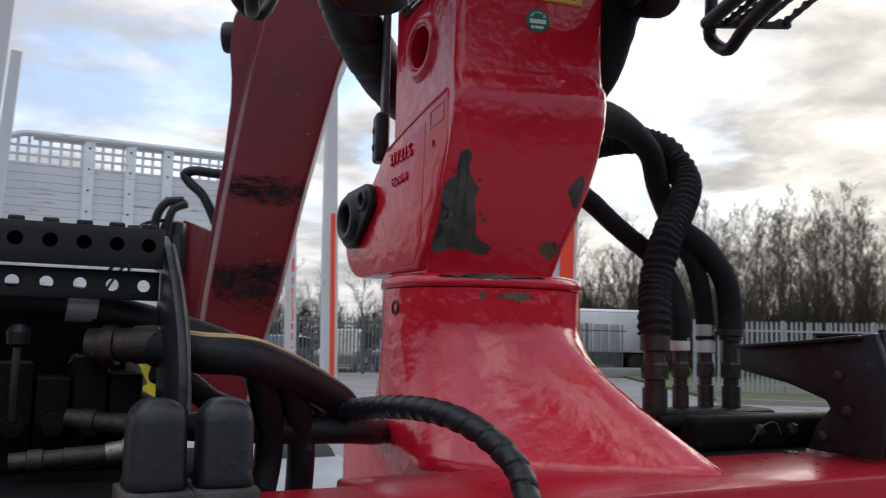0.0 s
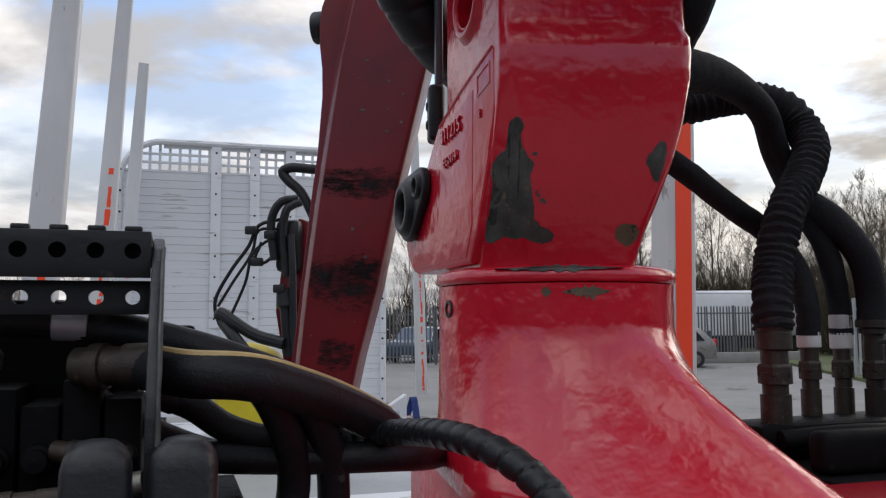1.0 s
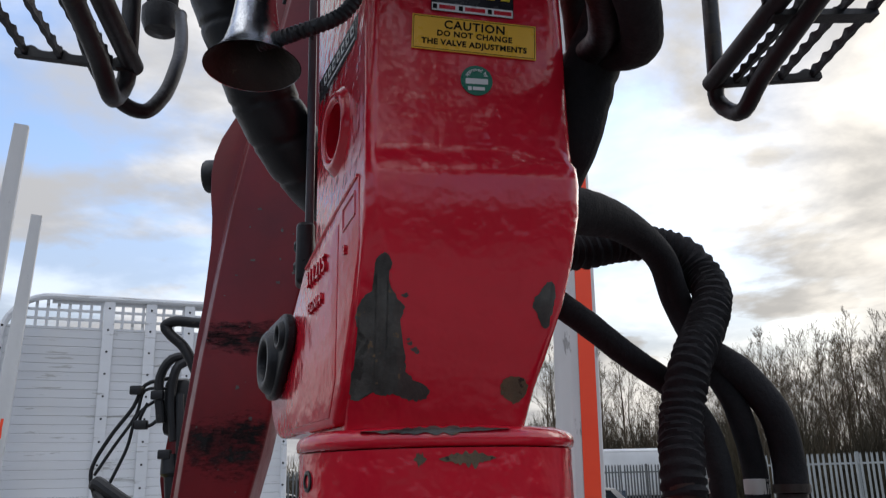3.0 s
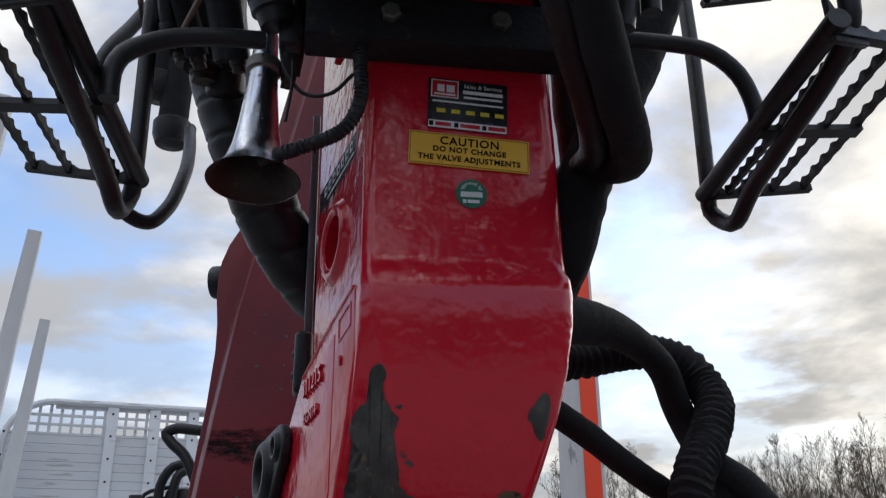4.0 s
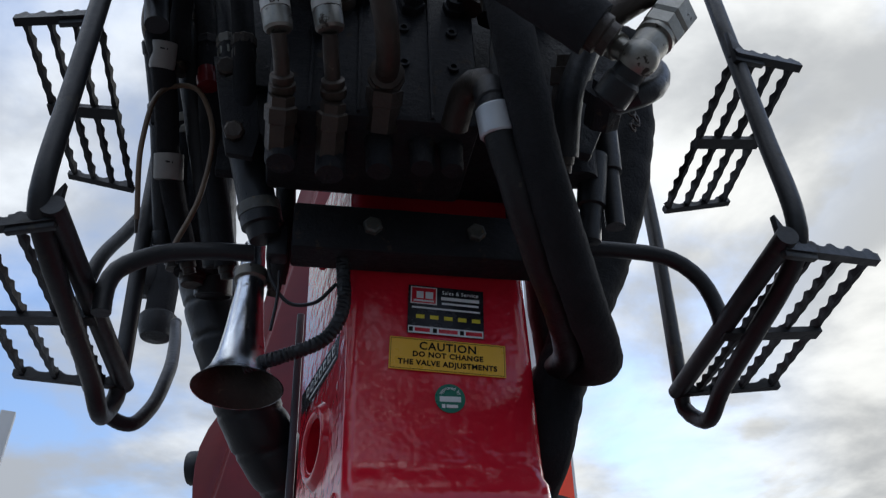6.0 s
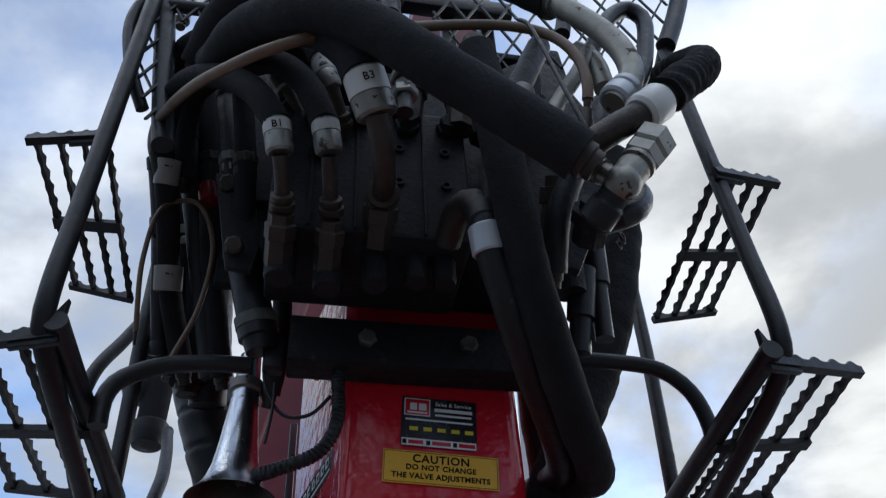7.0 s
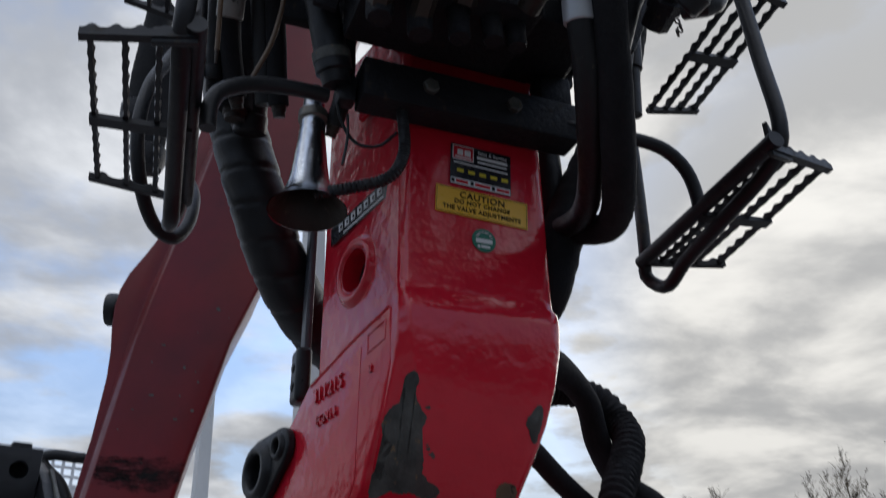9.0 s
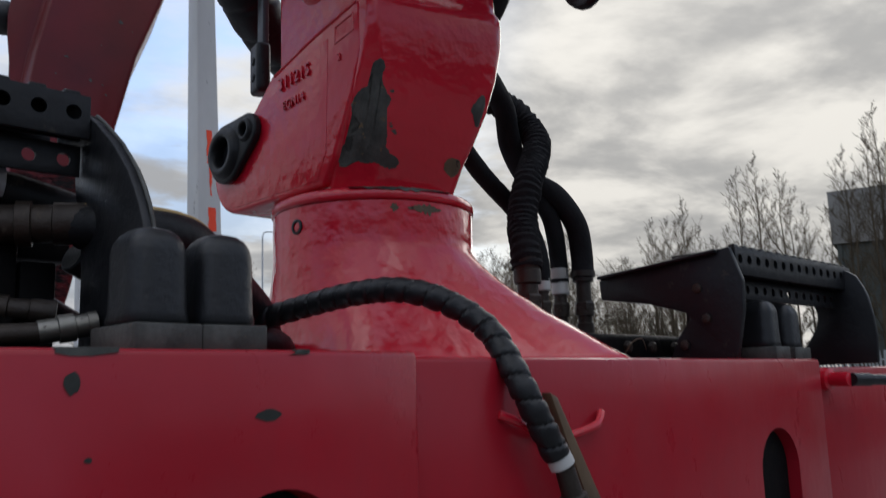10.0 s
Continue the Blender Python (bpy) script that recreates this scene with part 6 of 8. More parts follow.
def ladder(front_top, front_low, rear_low, rear_top, loop_low, lower, upper, stay):
    """A bent tube frame that carries two serrated steps, with a stay to the column."""
    l = thing("ladder", "black tubular ladder frame with two serrated steps", "ladder", "ladders beside the crane column", m=CRANE)
    ft, fl, rl, rt, lo = (Vector(v) for v in (front_top, front_low, rear_low, rear_top, loop_low))
    run = (lo - fl)
    pts = [ft, ft.lerp(fl, 0.5), ft.lerp(fl, 0.8), fl, fl + Vector((0, 0.010, -0.034)), fl + run * 0.16 + Vector((0, 0, -0.035)), fl + run * 0.5 + Vector((0, 0, -0.018)), fl + run * 0.84, lo, lo + Vector((0, 0.030, 0.012)), rl.lerp(lo, 0.3) + Vector((0, 0.030, 0.0)), rl + Vector((0, 0.012, 0.02)), rl.lerp(rt, 0.5), rt]
    part("side_rail", tube(pts, 0.0115, 16), BLACK, l, "bent round tube")
    part("stay", tube(stay, 0.0108, 14), BLACK, l, "curved stay to the column")
    for corners, heavy in ((lower, True), (upper, False)):
        st = open_step(l, *corners, heavy)
        a, c = Vector(corners[0]), Vector(corners[2])
        out = (c - a).normalized()
        gus = part("gusset", prism([(0, -0.020), (0.050, -0.020), (0.050, 0.002), (0.020, 0.004), (0.0, 0.036)], "y", -0.004, 0.004, 0.001), BLACK, st)
        gus.data.transform(Matrix.Translation(a) @ Matrix((out, Vector((-out.y, out.x, 0)).normalized(), Vector((0, 0, 1)))).transposed().to_4x4())
    return l


ladder((0.413, -0.366, 3.02), (0.384, -0.437, 2.365), (0.386, -0.100, 2.30), (0.425, -0.034, 2.78), (0.400, -0.122, 2.250),
       ((0.352, -0.440, 2.323), (0.377, -0.092, 2.308), (0.495, -0.402, 2.344), (0.494, -0.145, 2.300)),
       ((0.384, -0.420, 2.650), (0.385, -0.150, 2.590), (0.490, -0.398, 2.665), (0.492, -0.150, 2.615)),
       [(0.088, -0.245, 2.425), (0.238, -0.262, 2.422), (0.313, -0.270, 2.408), (0.348, -0.270, 2.378), (0.363, -0.267, 2.340), (0.365, -0.266, 2.318)])
ladder((-0.422, -0.370, 3.06), (-0.427, -0.400, 2.365), (-0.388, -0.068, 2.30), (-0.400, -0.030, 2.78), (-0.399, -0.082, 2.244),
       ((-0.408, -0.388, 2.331), (-0.380, -0.055, 2.302), (-0.527, -0.362, 2.321), (-0.508, -0.069, 2.306)),
       ((-0.438, -0.330, 2.690), (-0.416, -0.070, 2.612), (-0.534, -0.322, 2.676), (-0.508, -0.060, 2.636)),
       [(-0.224, -0.235, 2.397), (-0.269, -0.245, 2.390), (-0.318, -0.250, 2.381), (-0.351, -0.260, 2.361), (-0.371, -0.265, 2.342), (-0.379, -0.265, 2.319), (-0.378, -0.265, 2.286)])


def in_outline(p, outline):
    inside = False
    for (x0, z0), (x1, z1) in zip(outline, outline[1:] + outline[:1]):
        if (z0 > p[1]) != (z1 > p[1]) and p[0] < (x1 - x0) * (p[1] - z0) / (z1 - z0) + x0:
            inside = not inside
    return inside


def mesh_guard(tubes, outline, y, cell, tall):
    """Bent tubes round a panel of expanded diamond mesh, above the valves."""
    g = thing("mesh_guard", "black tube guard filled with diamond mesh", "guard", "mesh guards of the platform", m=CRANE)
    for pts, r in tubes:
        part("guard_tube", tube(pts, r, 16), BLACK, g)
    own = bmesh.new()
    xs, zs = [p[0] for p in outline], [p[1] for p in outline]
    step = cell / 8
    for d in (-1, 1):
        for k in range(int((max(xs) - min(xs)) / cell + (max(zs) - min(zs)) / tall) + 3):
            prev = None
            for i in range(int((max(zs) - min(zs)) / (tall / 8)) + 1):
                z = min(zs) + i * tall / 8
                x = (min(xs) + k * cell - (z - min(zs)) * cell / tall) if d > 0 else (max(xs) - k * cell + (z - min(zs)) * cell / tall)
                if in_outline((x, z), outline):
                    if prev:
                        for p, q in ((prev, (x, z)),):
                            w, th = 0.0020, 0.0018
                            ring = [[own.verts.new((e[0] + sx * w, y + 0.0015 * d + sy * th, e[1])) for sx, sy in ((-1, -1), (1, -1), (1, 1), (-1, 1))] for e in (p, q)]
                            for j in range(4):
                                own.faces.new((ring[0][j], ring[0][(j + 1) % 4], ring[1][(j + 1) % 4], ring[1][j]))
                    prev = (x, z)
                else:
                    prev = None
    part("diamond_mesh", own, BLACK, g, smooth=False)
    return g


mesh_guard([([(-0.433, -0.370, 2.955), (-0.443, -0.370, 2.925), (-0.446, -0.370, 2.879), (-0.437, -0.370, 2.824), (-0.420, -0.366, 2.762), (-0.402, -0.350, 2.722)], 0.0090),
            ([(-0.438, -0.360, 3.122), (-0.405, -0.360, 2.928), (-0.383, -0.360, 2.777), (-0.362, -0.360, 2.646)], 0.0150),
            ([(-0.402, -0.365, 2.947), (-0.346, -0.365, 2.948), (-0.283, -0.365, 2.951)], 0.0110)],
           [(-0.449, 2.900), (-0.424, 2.779), (-0.386, 2.664), (-0.363, 2.663), (-0.402, 2.884), (-0.301, 2.945), (-0.304, 3.115), (-0.429, 3.072), (-0.434, 2.952)], -0.37, 0.032, 0.066)
mesh_guard([([(0.235, -0.380, 3.233), (0.325, -0.380, 3.255), (0.411, -0.380, 3.272), (0.459, -0.380, 3.271), (0.480, -0.380, 3.241), (0.475, -0.380, 3.175), (0.445, -0.380, 3.083), (0.409, -0.380, 2.995)], 0.0165),
            ([(0.294, -0.380, 3.286), (0.256, -0.380, 3.136), (0.223, -0.380, 2.987)], 0.0135),
            ([(0.419, -0.370, 3.020), (0.438, -0.300, 3.031), (0.458, -0.220, 3.047)], 0.0125)],
           [(0.007, 3.196), (0.417, 3.294), (0.475, 3.251), (0.466, 3.170), (0.410, 3.012), (0.214, 2.897), (0.001, 2.829)], -0.375, 0.050, 0.098)

# ---- valve block below the seat ----
block = thing("main_valve", "black cast valve block with screwed-in unions", "valve block", m=CRANE)
part("block", box_bm(-0.215, 0.03, -0.42, -0.27, 2.47, 2.70, 0.008), VALVE_BLACK, block)
part("block", box_bm(-0.10, 0.16, -0.36, -0.21, 2.52, 2.86, 0.01), VALVE_BLACK, block, "rear section")
for x, r, z0 in ((-0.195, 0.020, 2.42), (-0.14, 0.019, 2.41), (-0.085, 0.017, 2.42), (-0.035, 0.016, 2.43), (0.0, 0.015, 2.43)):
    part("spool_cap", lathe((x, -0.38, 2.48), (x, -0.385, z0), [(0, r), (0.02, r), (0.022, r * 0.92), (2.48 - z0 - 0.006, r * 0.92), (2.48 - z0, r * 0.8)], 18), VALVE_BLACK, block)
for x, b, z, r in ((-0.198, -0.42, 2.468, 0.0165), (-0.142, -0.42, 2.465, 0.0158), (-0.085, -0.43, 2.50, 0.019)):
    part("union_nut", lathe((x, b + 0.03, z - 0.03), (x, b - 0.05, z + 0.02), [(0, r), (0.03, r), (0.031, r * 1.12), (0.048, r * 1.12), (0.05, r * 0.9), (0.06, r * 0.9)], 6), RUST, block, smooth=False)
for x in (-0.06, 0.0):
    for z in (2.62, 2.56):
        part("socket_screw", lathe((x, -0.419, z), (x, -0.43, z), [(0, 0.007), (0.006, 0.007), (0.006, 0.004), (0.002, 0.004)], 12), VALVE_BLACK, block)
seat = thing("seat_base", "black steel seat base and foot plates above the valves", "seat base", m=CRANE)
part("rear_plate", box_bm(-0.29, 0.21, -0.19, -0.17, 2.56, 2.93, 0.004), VALVE_BLACK, seat)
part("kick_plate", prism([(-0.39, 2.80), (-0.405, 3.02), (-0.34, 3.12), (0.0, 3.16), (0.0, 2.70), (-0.25, 2.70)], "y", -0.215, -0.195, 0.004), VALVE_BLACK, seat)
part("side_plate", prism([(-0.40, 2.70), (-0.20, 2.58), (-0.12, 2.62), (-0.12, 2.95), (-0.36, 2.97)], "x", 0.205, 0.22, 0.003), VALVE_BLACK, seat)
part("foot_plate", box_bm(-0.23, 0.20, -0.36, -0.19, 2.93, 2.945, 0.003), VALVE_BLACK, seat)
part("pilot_valve", lathe((0.17, -0.40, 2.72), (0.165, -0.36, 2.45), [(0, 0.024), (0.1, 0.024), (0.101, 0.03), (0.13, 0.03), (0.131, 0.022), (0.27, 0.022)], 14), VALVE_BLACK, seat)
part("pilot_valve", lathe((0.215, -0.36, 2.62), (0.21, -0.34, 2.40), [(0, 0.016), (0.14, 0.016), (0.141, 0.012), (0.22, 0.012)], 14), GREY_BLACK, seat)
for k, (x, y, z) in enumerate(((0.06, -0.40, 2.74), (0.02, -0.43, 2.72), (0.11, -0.44, 2.70), (-0.05, -0.43, 2.73))):
    part("union", lathe((x, y, z - 0.06), (x + 0.01, y - 0.02, z + 0.05), [(0, 0.02), (0.04, 0.02), (0.041, 0.024), (0.07, 0.024), (0.071, 0.016), (0.11, 0.016)], 8), RUST if k % 2 else VALVE_BLACK, seat)

crossbar = thing("mounting_bar", "black steel mounting bar bolted across the column", "bracket", m=CRANE)
part("bar", box_bm(-0.178, 0.165, -0.262, -0.212, 2.395, 2.462, 0.004), VALVE_BLACK, crossbar)
part("upright", box_bm(0.11, 0.165, -0.25, -0.212, 2.463, 2.52, 0.004), VALVE_BLACK, crossbar)
for x, z in ((-0.079, 2.430), (0.054, 2.431)):
    part("bolt", lathe((x, -0.261, z), (x, -0.3, z), [(0, 0.0125), (0.008, 0.0125), (0.010, 0.010), (0.010, 0)], 6), BARE, crossbar, smooth=False)


def tag_text(words, parent, m):
    text_part("tag_text", words, 0.0125, PRINT_BLACK, parent, m)


def labelled_line(pipe, ring, hose_pts, r, words, label):
    """A steel elbow pipe, a white-tagged ferrule and the hose that leaves it."""
    h = hose(CRANE, hose_pts, soft(r * 1.05, r * 90), SLEEVE, label, step=0.006)
    part("pipe", tube(pipe, r * 0.56, 14), RUST, h, "bent steel pipe")
    foot, way = Vector(pipe[0]), (Vector(pipe[1]) - Vector(pipe[0])).normalized()
    part("pipe_nut", lathe(foot - way * 0.004, foot + way, [(0, r * 0.8), (0.004, r * 0.95), (0.011, r * 0.95), (0.012, r * 0.75), (0.015, r * 0.85), (0.021, r * 0.85), (0.023, r * 0.65)], 12), RUST, h, "oily union nut")
    c0, c1 = Vector(ring[0]), Vector(ring[1])
    d = (c1 - c0).normalized()
    part("ferrule", lathe(c0, c1, [(0, r * 0.85), (0.003, r), (0.022, r * 1.02), (0.024, r * 0.96), (0.03, r * 0.96), ((c1 - c0).length, r)], 20), ZINC, h, "silver crimped ferrule")
    part("tag", lathe(c0 + d * 0.024, c1, [(0, r * 1.03), ((c1 - c0).length - 0.026, r * 1.03)], 20), WHITE_TAG, h, "white printed tag")
    if words:
        mid = c0.lerp(c1, 0.72)
        out = Vector((0.0, -1.0, -0.55))
        out = (out - d * out.dot(d)).normalized()
        side = d.cross(out)
        m = Matrix.Translation(mid + out * r * 1.06) @ Matrix((side * -1, d, out)).transposed().to_4x4()
        if (side * -1).x < 0:
            m = Matrix.Translation(mid + out * r * 1.06) @ Matrix((side, d, side.cross(d))).transposed().to_4x4()
        tag_text(words, h, m)
    return h


b1_line = labelled_line([(-0.198, -0.44, 2.48), (-0.201, -0.475, 2.494), (-0.205, -0.494, 2.509)], [(-0.205, -0.494, 2.512), (-0.213, -0.508, 2.549)], [(-0.212, -0.507, 2.546), (-0.224, -0.508, 2.570), (-0.245, -0.500, 2.609), (-0.276, -0.475, 2.656), (-0.320, -0.430, 2.709), (-0.359, -0.370, 2.744), (-0.376, -0.320, 2.736), (-0.377, -0.280, 2.706), (-0.368, -0.265, 2.675), (-0.364, -0.200, 2.645), (-0.359, -0.130, 2.598), (-0.343, -0.080, 2.546), (-0.327, -0.050, 2.496)], 0.0158, "B1", "black hose with a white tag reading B1")
labelled_line([(-0.142, -0.44, 2.48), (-0.148, -0.480, 2.497), (-0.151, -0.500, 2.510)], [(-0.151, -0.503, 2.511), (-0.159, -0.518, 2.546)], [(-0.159, -0.517, 2.543), (-0.170, -0.515, 2.580), (-0.190, -0.490, 2.652), (-0.223, -0.460, 2.716), (-0.263, -0.420, 2.757), (-0.310, -0.370, 2.790), (-0.345, -0.320, 2.796), (-0.355, -0.280, 2.761), (-0.350, -0.250, 2.694)], 0.0158, "", "black hose with a torn white tag")
labelled_line([(-0.085, -0.45, 2.505), (-0.091, -0.520, 2.468), (-0.099, -0.560, 2.476), (-0.107, -0.580, 2.494)], [(-0.106, -0.578, 2.494), (-0.125, -0.600, 2.537)], [(-0.124, -0.600, 2.533), (-0.136, -0.605, 2.561), (-0.157, -0.600, 2.594), (-0.188, -0.575, 2.642), (-0.230, -0.530, 2.694), (-0.276, -0.470, 2.741), (-0.317, -0.400, 2.776)], 0.0228, "B3", "thick black hose with a white tag reading B3")
labelled_line([(-0.182, -0.400, 2.663), (-0.196, -0.420, 2.684), (-0.209, -0.430, 2.705)], [(-0.209, -0.430, 2.700), (-0.238, -0.440, 2.748)], [(-0.235, -0.440, 2.744), (-0.257, -0.445, 2.773), (-0.295, -0.425, 2.816), (-0.338, -0.385, 2.852), (-0.374, -0.340, 2.866), (-0.384, -0.300, 2.845), (-0.378, -0.270, 2.793), (-0.361, -0.240, 2.714)], 0.0150, "", "black hose behind the front row")
labelled_line([(-0.132, -0.430, 2.641), (-0.142, -0.455, 2.652), (-0.152, -0.475, 2.667)], [(-0.152, -0.475, 2.660), (-0.172, -0.490, 2.703)], [(-0.170, -0.490, 2.696), (-0.183, -0.490, 2.727), (-0.207, -0.470, 2.765), (-0.244, -0.440, 2.786), (-0.284, -0.400, 2.805)], 0.0140, "", "black hose behind the front row")

for c, d, r in (((-0.366, -0.283, 2.697), (-0.368, -0.262, 2.668), 0.0172), ((-0.360, -0.150, 2.612), (-0.358, -0.128, 2.577), 0.0208)):
    part("tag_collar", lathe(c, d, [(0, r), (0.034, r), (0.036, r * 0.94)], 20), TAG_SHADED, b1_line, "spotted white printed tag, darkened for shade")
    mid = Vector(c).lerp(Vector(d), 0.5)
    tag_text("B1", b1_line, Matrix.Translation(mid + Vector((0.004, -r - 0.001, -0.004))) @ pose(0, 0, 0, 60, 0, 8))

# big sleeved hoses
hose(CRANE, [(-0.302, -0.440, 2.721), (-0.277, -0.500, 2.700), (-0.246, -0.550, 2.673), (-0.207, -0.600, 2.629), (-0.161, -0.630, 2.593), (-0.112, -0.645, 2.549), (-0.064, -0.650, 2.503), (-0.015, -0.650, 2.463), (0.035, -0.650, 2.423), (0.080, -0.645, 2.391)], soft(0.0265, 11), SLEEVE, "thick black sleeved hose arching across the valves", step=0.006, sides=20)
hose(CRANE, [(-0.387, -0.240, 2.715), (-0.392, -0.285, 2.715), (-0.382, -0.340, 2.699), (-0.354, -0.410, 2.664), (-0.312, -0.490, 2.618), (-0.271, -0.545, 2.588), (-0.232, -0.585, 2.571), (-0.196, -0.600, 2.578), (-0.166, -0.595, 2.601), (-0.109, -0.575, 2.655), (-0.056, -0.560, 2.692), (0.007, -0.555, 2.717), (0.060, -0.560, 2.719), (0.100, -0.570, 2.700), (0.124, -0.580, 2.664), (0.137, -0.583, 2.623), (0.139, -0.580, 2.586), (0.138, -0.575, 2.570)], 0.0067, BROWN_HOSE, "thin brown rubber hose curving over the front", sides=14)
hose(CRANE, [(-0.219, -0.420, 3.097), (-0.135, -0.450, 3.049), (-0.037, -0.480, 2.993), (0.036, -0.510, 2.926), (0.095, -0.535, 2.867), (0.138, -0.550, 2.811)], soft(0.030, 13), SLEEVE, "thick black sleeved hose along the top", step=0.008)
hose(CRANE, [(-0.338, -0.360, 2.816), (-0.308, -0.420, 2.855), (-0.258, -0.460, 2.900), (-0.196, -0.480, 2.943), (-0.109, -0.470, 3.024)], soft(0.030, 17), SLEEVE, "thick black sleeved hose bundle", step=0.008)
hose(CRANE, [(-0.408, -0.250, 3.071), (-0.407, -0.250, 3.125), (-0.376, -0.250, 3.176), (-0.326, -0.250, 3.188)], 0.014, GALV, "pale grey hose bend behind the mesh", step=0.008, crimp=False)

# right-hand union cluster
cluster = thing("pipe_union_cluster", "large zinc-plated elbow and nuts on the valve outlet", "pipe fitting", m=CRANE)
ball = bmesh.new()
bmesh.ops.create_uvsphere(ball, u_segments=24, v_segments=16, radius=0.027, matrix=Matrix.Translation((0.122, -0.635, 2.372)))
part("elbow", ball, ZINC, cluster, "cast elbow")
part("elbow_leg", lathe((0.122, -0.635, 2.372), (0.085, -0.56, 2.335), [(0, 0.022), (0.03, 0.022), (0.035, 0.026), (0.065, 0.026), (0.07, 0.02)], 22), BLACK, cluster)
part("elbow_leg", lathe((0.122, -0.635, 2.372), (0.175, -0.645, 2.445), [(0, 0.024), (0.035, 0.025), (0.036, 0.022), (0.042, 0.022), (0.043, 0.027), (0.05, 0.027)], 22), ZINC, cluster)
hex_nut((0.150, -0.640, 2.412), (0.166, -0.643, 2.434), 0.031, ZINC, cluster)
hex_nut((0.166, -0.643, 2.434), (0.188, -0.646, 2.464), 0.033, ZINC, cluster)
part("side_port", lathe((0.118, -0.632, 2.378), (0.088, -0.615, 2.425), [(0, 0.016), (0.03, 0.016), (0.031, 0.02), (0.045, 0.02), (0.046, 0.015), (0.06, 0.015)], 16), ZINC, cluster)
shrink = Matrix.Translation((0.122, -0.635, 2.372)) @ Matrix.Scale(0.68, 4) @ Matrix.Translation((-0.122, 0.635, -2.372))
for piece in cluster.children:
    piece.data.transform(shrink)
bent = hose(CRANE, [(0.187, -0.650, 2.494), (0.208, -0.650, 2.519), (0.243, -0.635, 2.562), (0.285, -0.600, 2.629), (0.316, -0.560, 2.697), (0.327, -0.520, 2.747), (0.323, -0.480, 2.777), (0.317, -0.440, 2.793), (0.305, -0.400, 2.789)], gathered(0.0205, 4), SLEEVE, "black hose in a ribbed sleeve with a white band", step=0.003, sides=20)
part("pipe", tube([(0.095, -0.620, 2.428), (0.112, -0.633, 2.437), (0.134, -0.643, 2.450), (0.161, -0.648, 2.467)], 0.0148, 16), RUST, bent, "brown bent steel pipe")
part("band", lathe((0.153, -0.646, 2.462), (0.192, -0.650, 2.499), [(0, 0.0175), (0.004, 0.0212), (0.012, 0.0218), (0.013, 0.0205), (0.034, 0.0212), (0.038, 0.0190)], 22), WHITE_TAG, bent, "white band")
pipes = thing("steel_pipe", "zinc-plated bent hydraulic pipe with a union", "pipe", m=CRANE)
part("pipe", tube([(0.133, -0.550, 2.815), (0.148, -0.570, 2.755), (0.173, -0.585, 2.698), (0.187, -0.595, 2.646), (0.188, -0.600, 2.598), (0.174, -0.600, 2.560), (0.156, -0.597, 2.538)], 0.0150, 18), ZINC_PALE, pipes)
part("collar", lathe((0.127, -0.548, 2.830), (0.160, -0.572, 2.729), [(0, 0.0190), (0.003, 0.0215), (0.034, 0.0215), (0.036, 0.0195), (0.042, 0.0195), (0.044, 0.0165), (0.062, 0.0165)], 22), ZINC_PALE, pipes, "crimped collar")
part("union_nut", lathe((0.180, -0.600, 2.572), (0.143, -0.595, 2.524), [(0, 0.0150), (0.004, 0.0195), (0.012, 0.0200), (0.014, 0.0180), (0.020, 0.0205), (0.034, 0.0205), (0.037, 0.017)], 20), GALV, pipes)
pipes = thing("steel_pipe", "black bent hydraulic pipe", "pipe", m=CRANE)
part("pipe", tube([(0.177, -0.520, 2.719), (0.203, -0.530, 2.778), (0.227, -0.530, 2.822), (0.256, -0.530, 2.846), (0.274, -0.530, 2.830), (0.266, -0.530, 2.762), (0.245, -0.530, 2.692), (0.211, -0.530, 2.625)], 0.0118, 16), GREY_BLACK, pipes)
pipes = thing("steel_pipe", "short zinc-plated pipe stub with a union nut", "pipe", m=CRANE)
part("pipe", lathe((0.053, -0.530, 2.570), (0.088, -0.552, 2.639), [(0, 0.0105), (0.030, 0.0105), (0.031, 0.0140), (0.050, 0.0145), (0.054, 0.0120), (0.058, 0.0)], 16), ZINC_PALE, pipes)
pipes = thing("steel_pipe", "pale zinc-plated pipe leaning behind the brown hose", "pipe", m=CRANE)
part("pipe", tube([(0.168, -0.550, 2.703), (0.151, -0.550, 2.662), (0.121, -0.550, 2.606), (0.097, -0.550, 2.558)], 0.0105, 14), ZINC, pipes)
part("elbow", tube([(0.155, -0.540, 2.715), (0.169, -0.545, 2.697), (0.176, -0.550, 2.662), (0.177, -0.550, 2.628)], 0.0130, 14), ZINC_PALE, pipes)
pipes = thing("steel_pipe", "rusty pipe with a brass-coloured union", "pipe", m=CRANE)
part("pipe", lathe((0.123, -0.560, 2.485), (0.138, -0.578, 2.577), [(0, 0.012), (0.018, 0.012), (0.019, 0.0150), (0.032, 0.0150), (0.033, 0.0100), (0.052, 0.0100), (0.053, 0.0085), (0.068, 0.0085)], 16), RUST, pipes)
pipes = thing("steel_pipe", "dull pipe bend with a rounded end below the zinc elbow", "pipe", m=CRANE)
part("pipe", tube([(0.120, -0.580, 2.370), (0.133, -0.600, 2.362), (0.149, -0.600, 2.373), (0.163, -0.590, 2.400), (0.171, -0.570, 2.434)], 0.0125, 14), GREY_BLACK, pipes)
cap = thing("capped_rod", "hanging black rod with a grey sleeve", "rod", m=CRANE)
part("rod", lathe((0.188, -0.360, 2.494), (0.172, -0.330, 2.351), [(0, 0.018), (0.070, 0.018), (0.072, 0.014), (0.118, 0.014), (0.120, 0.0)], 16), GREY_BLACK, cap)
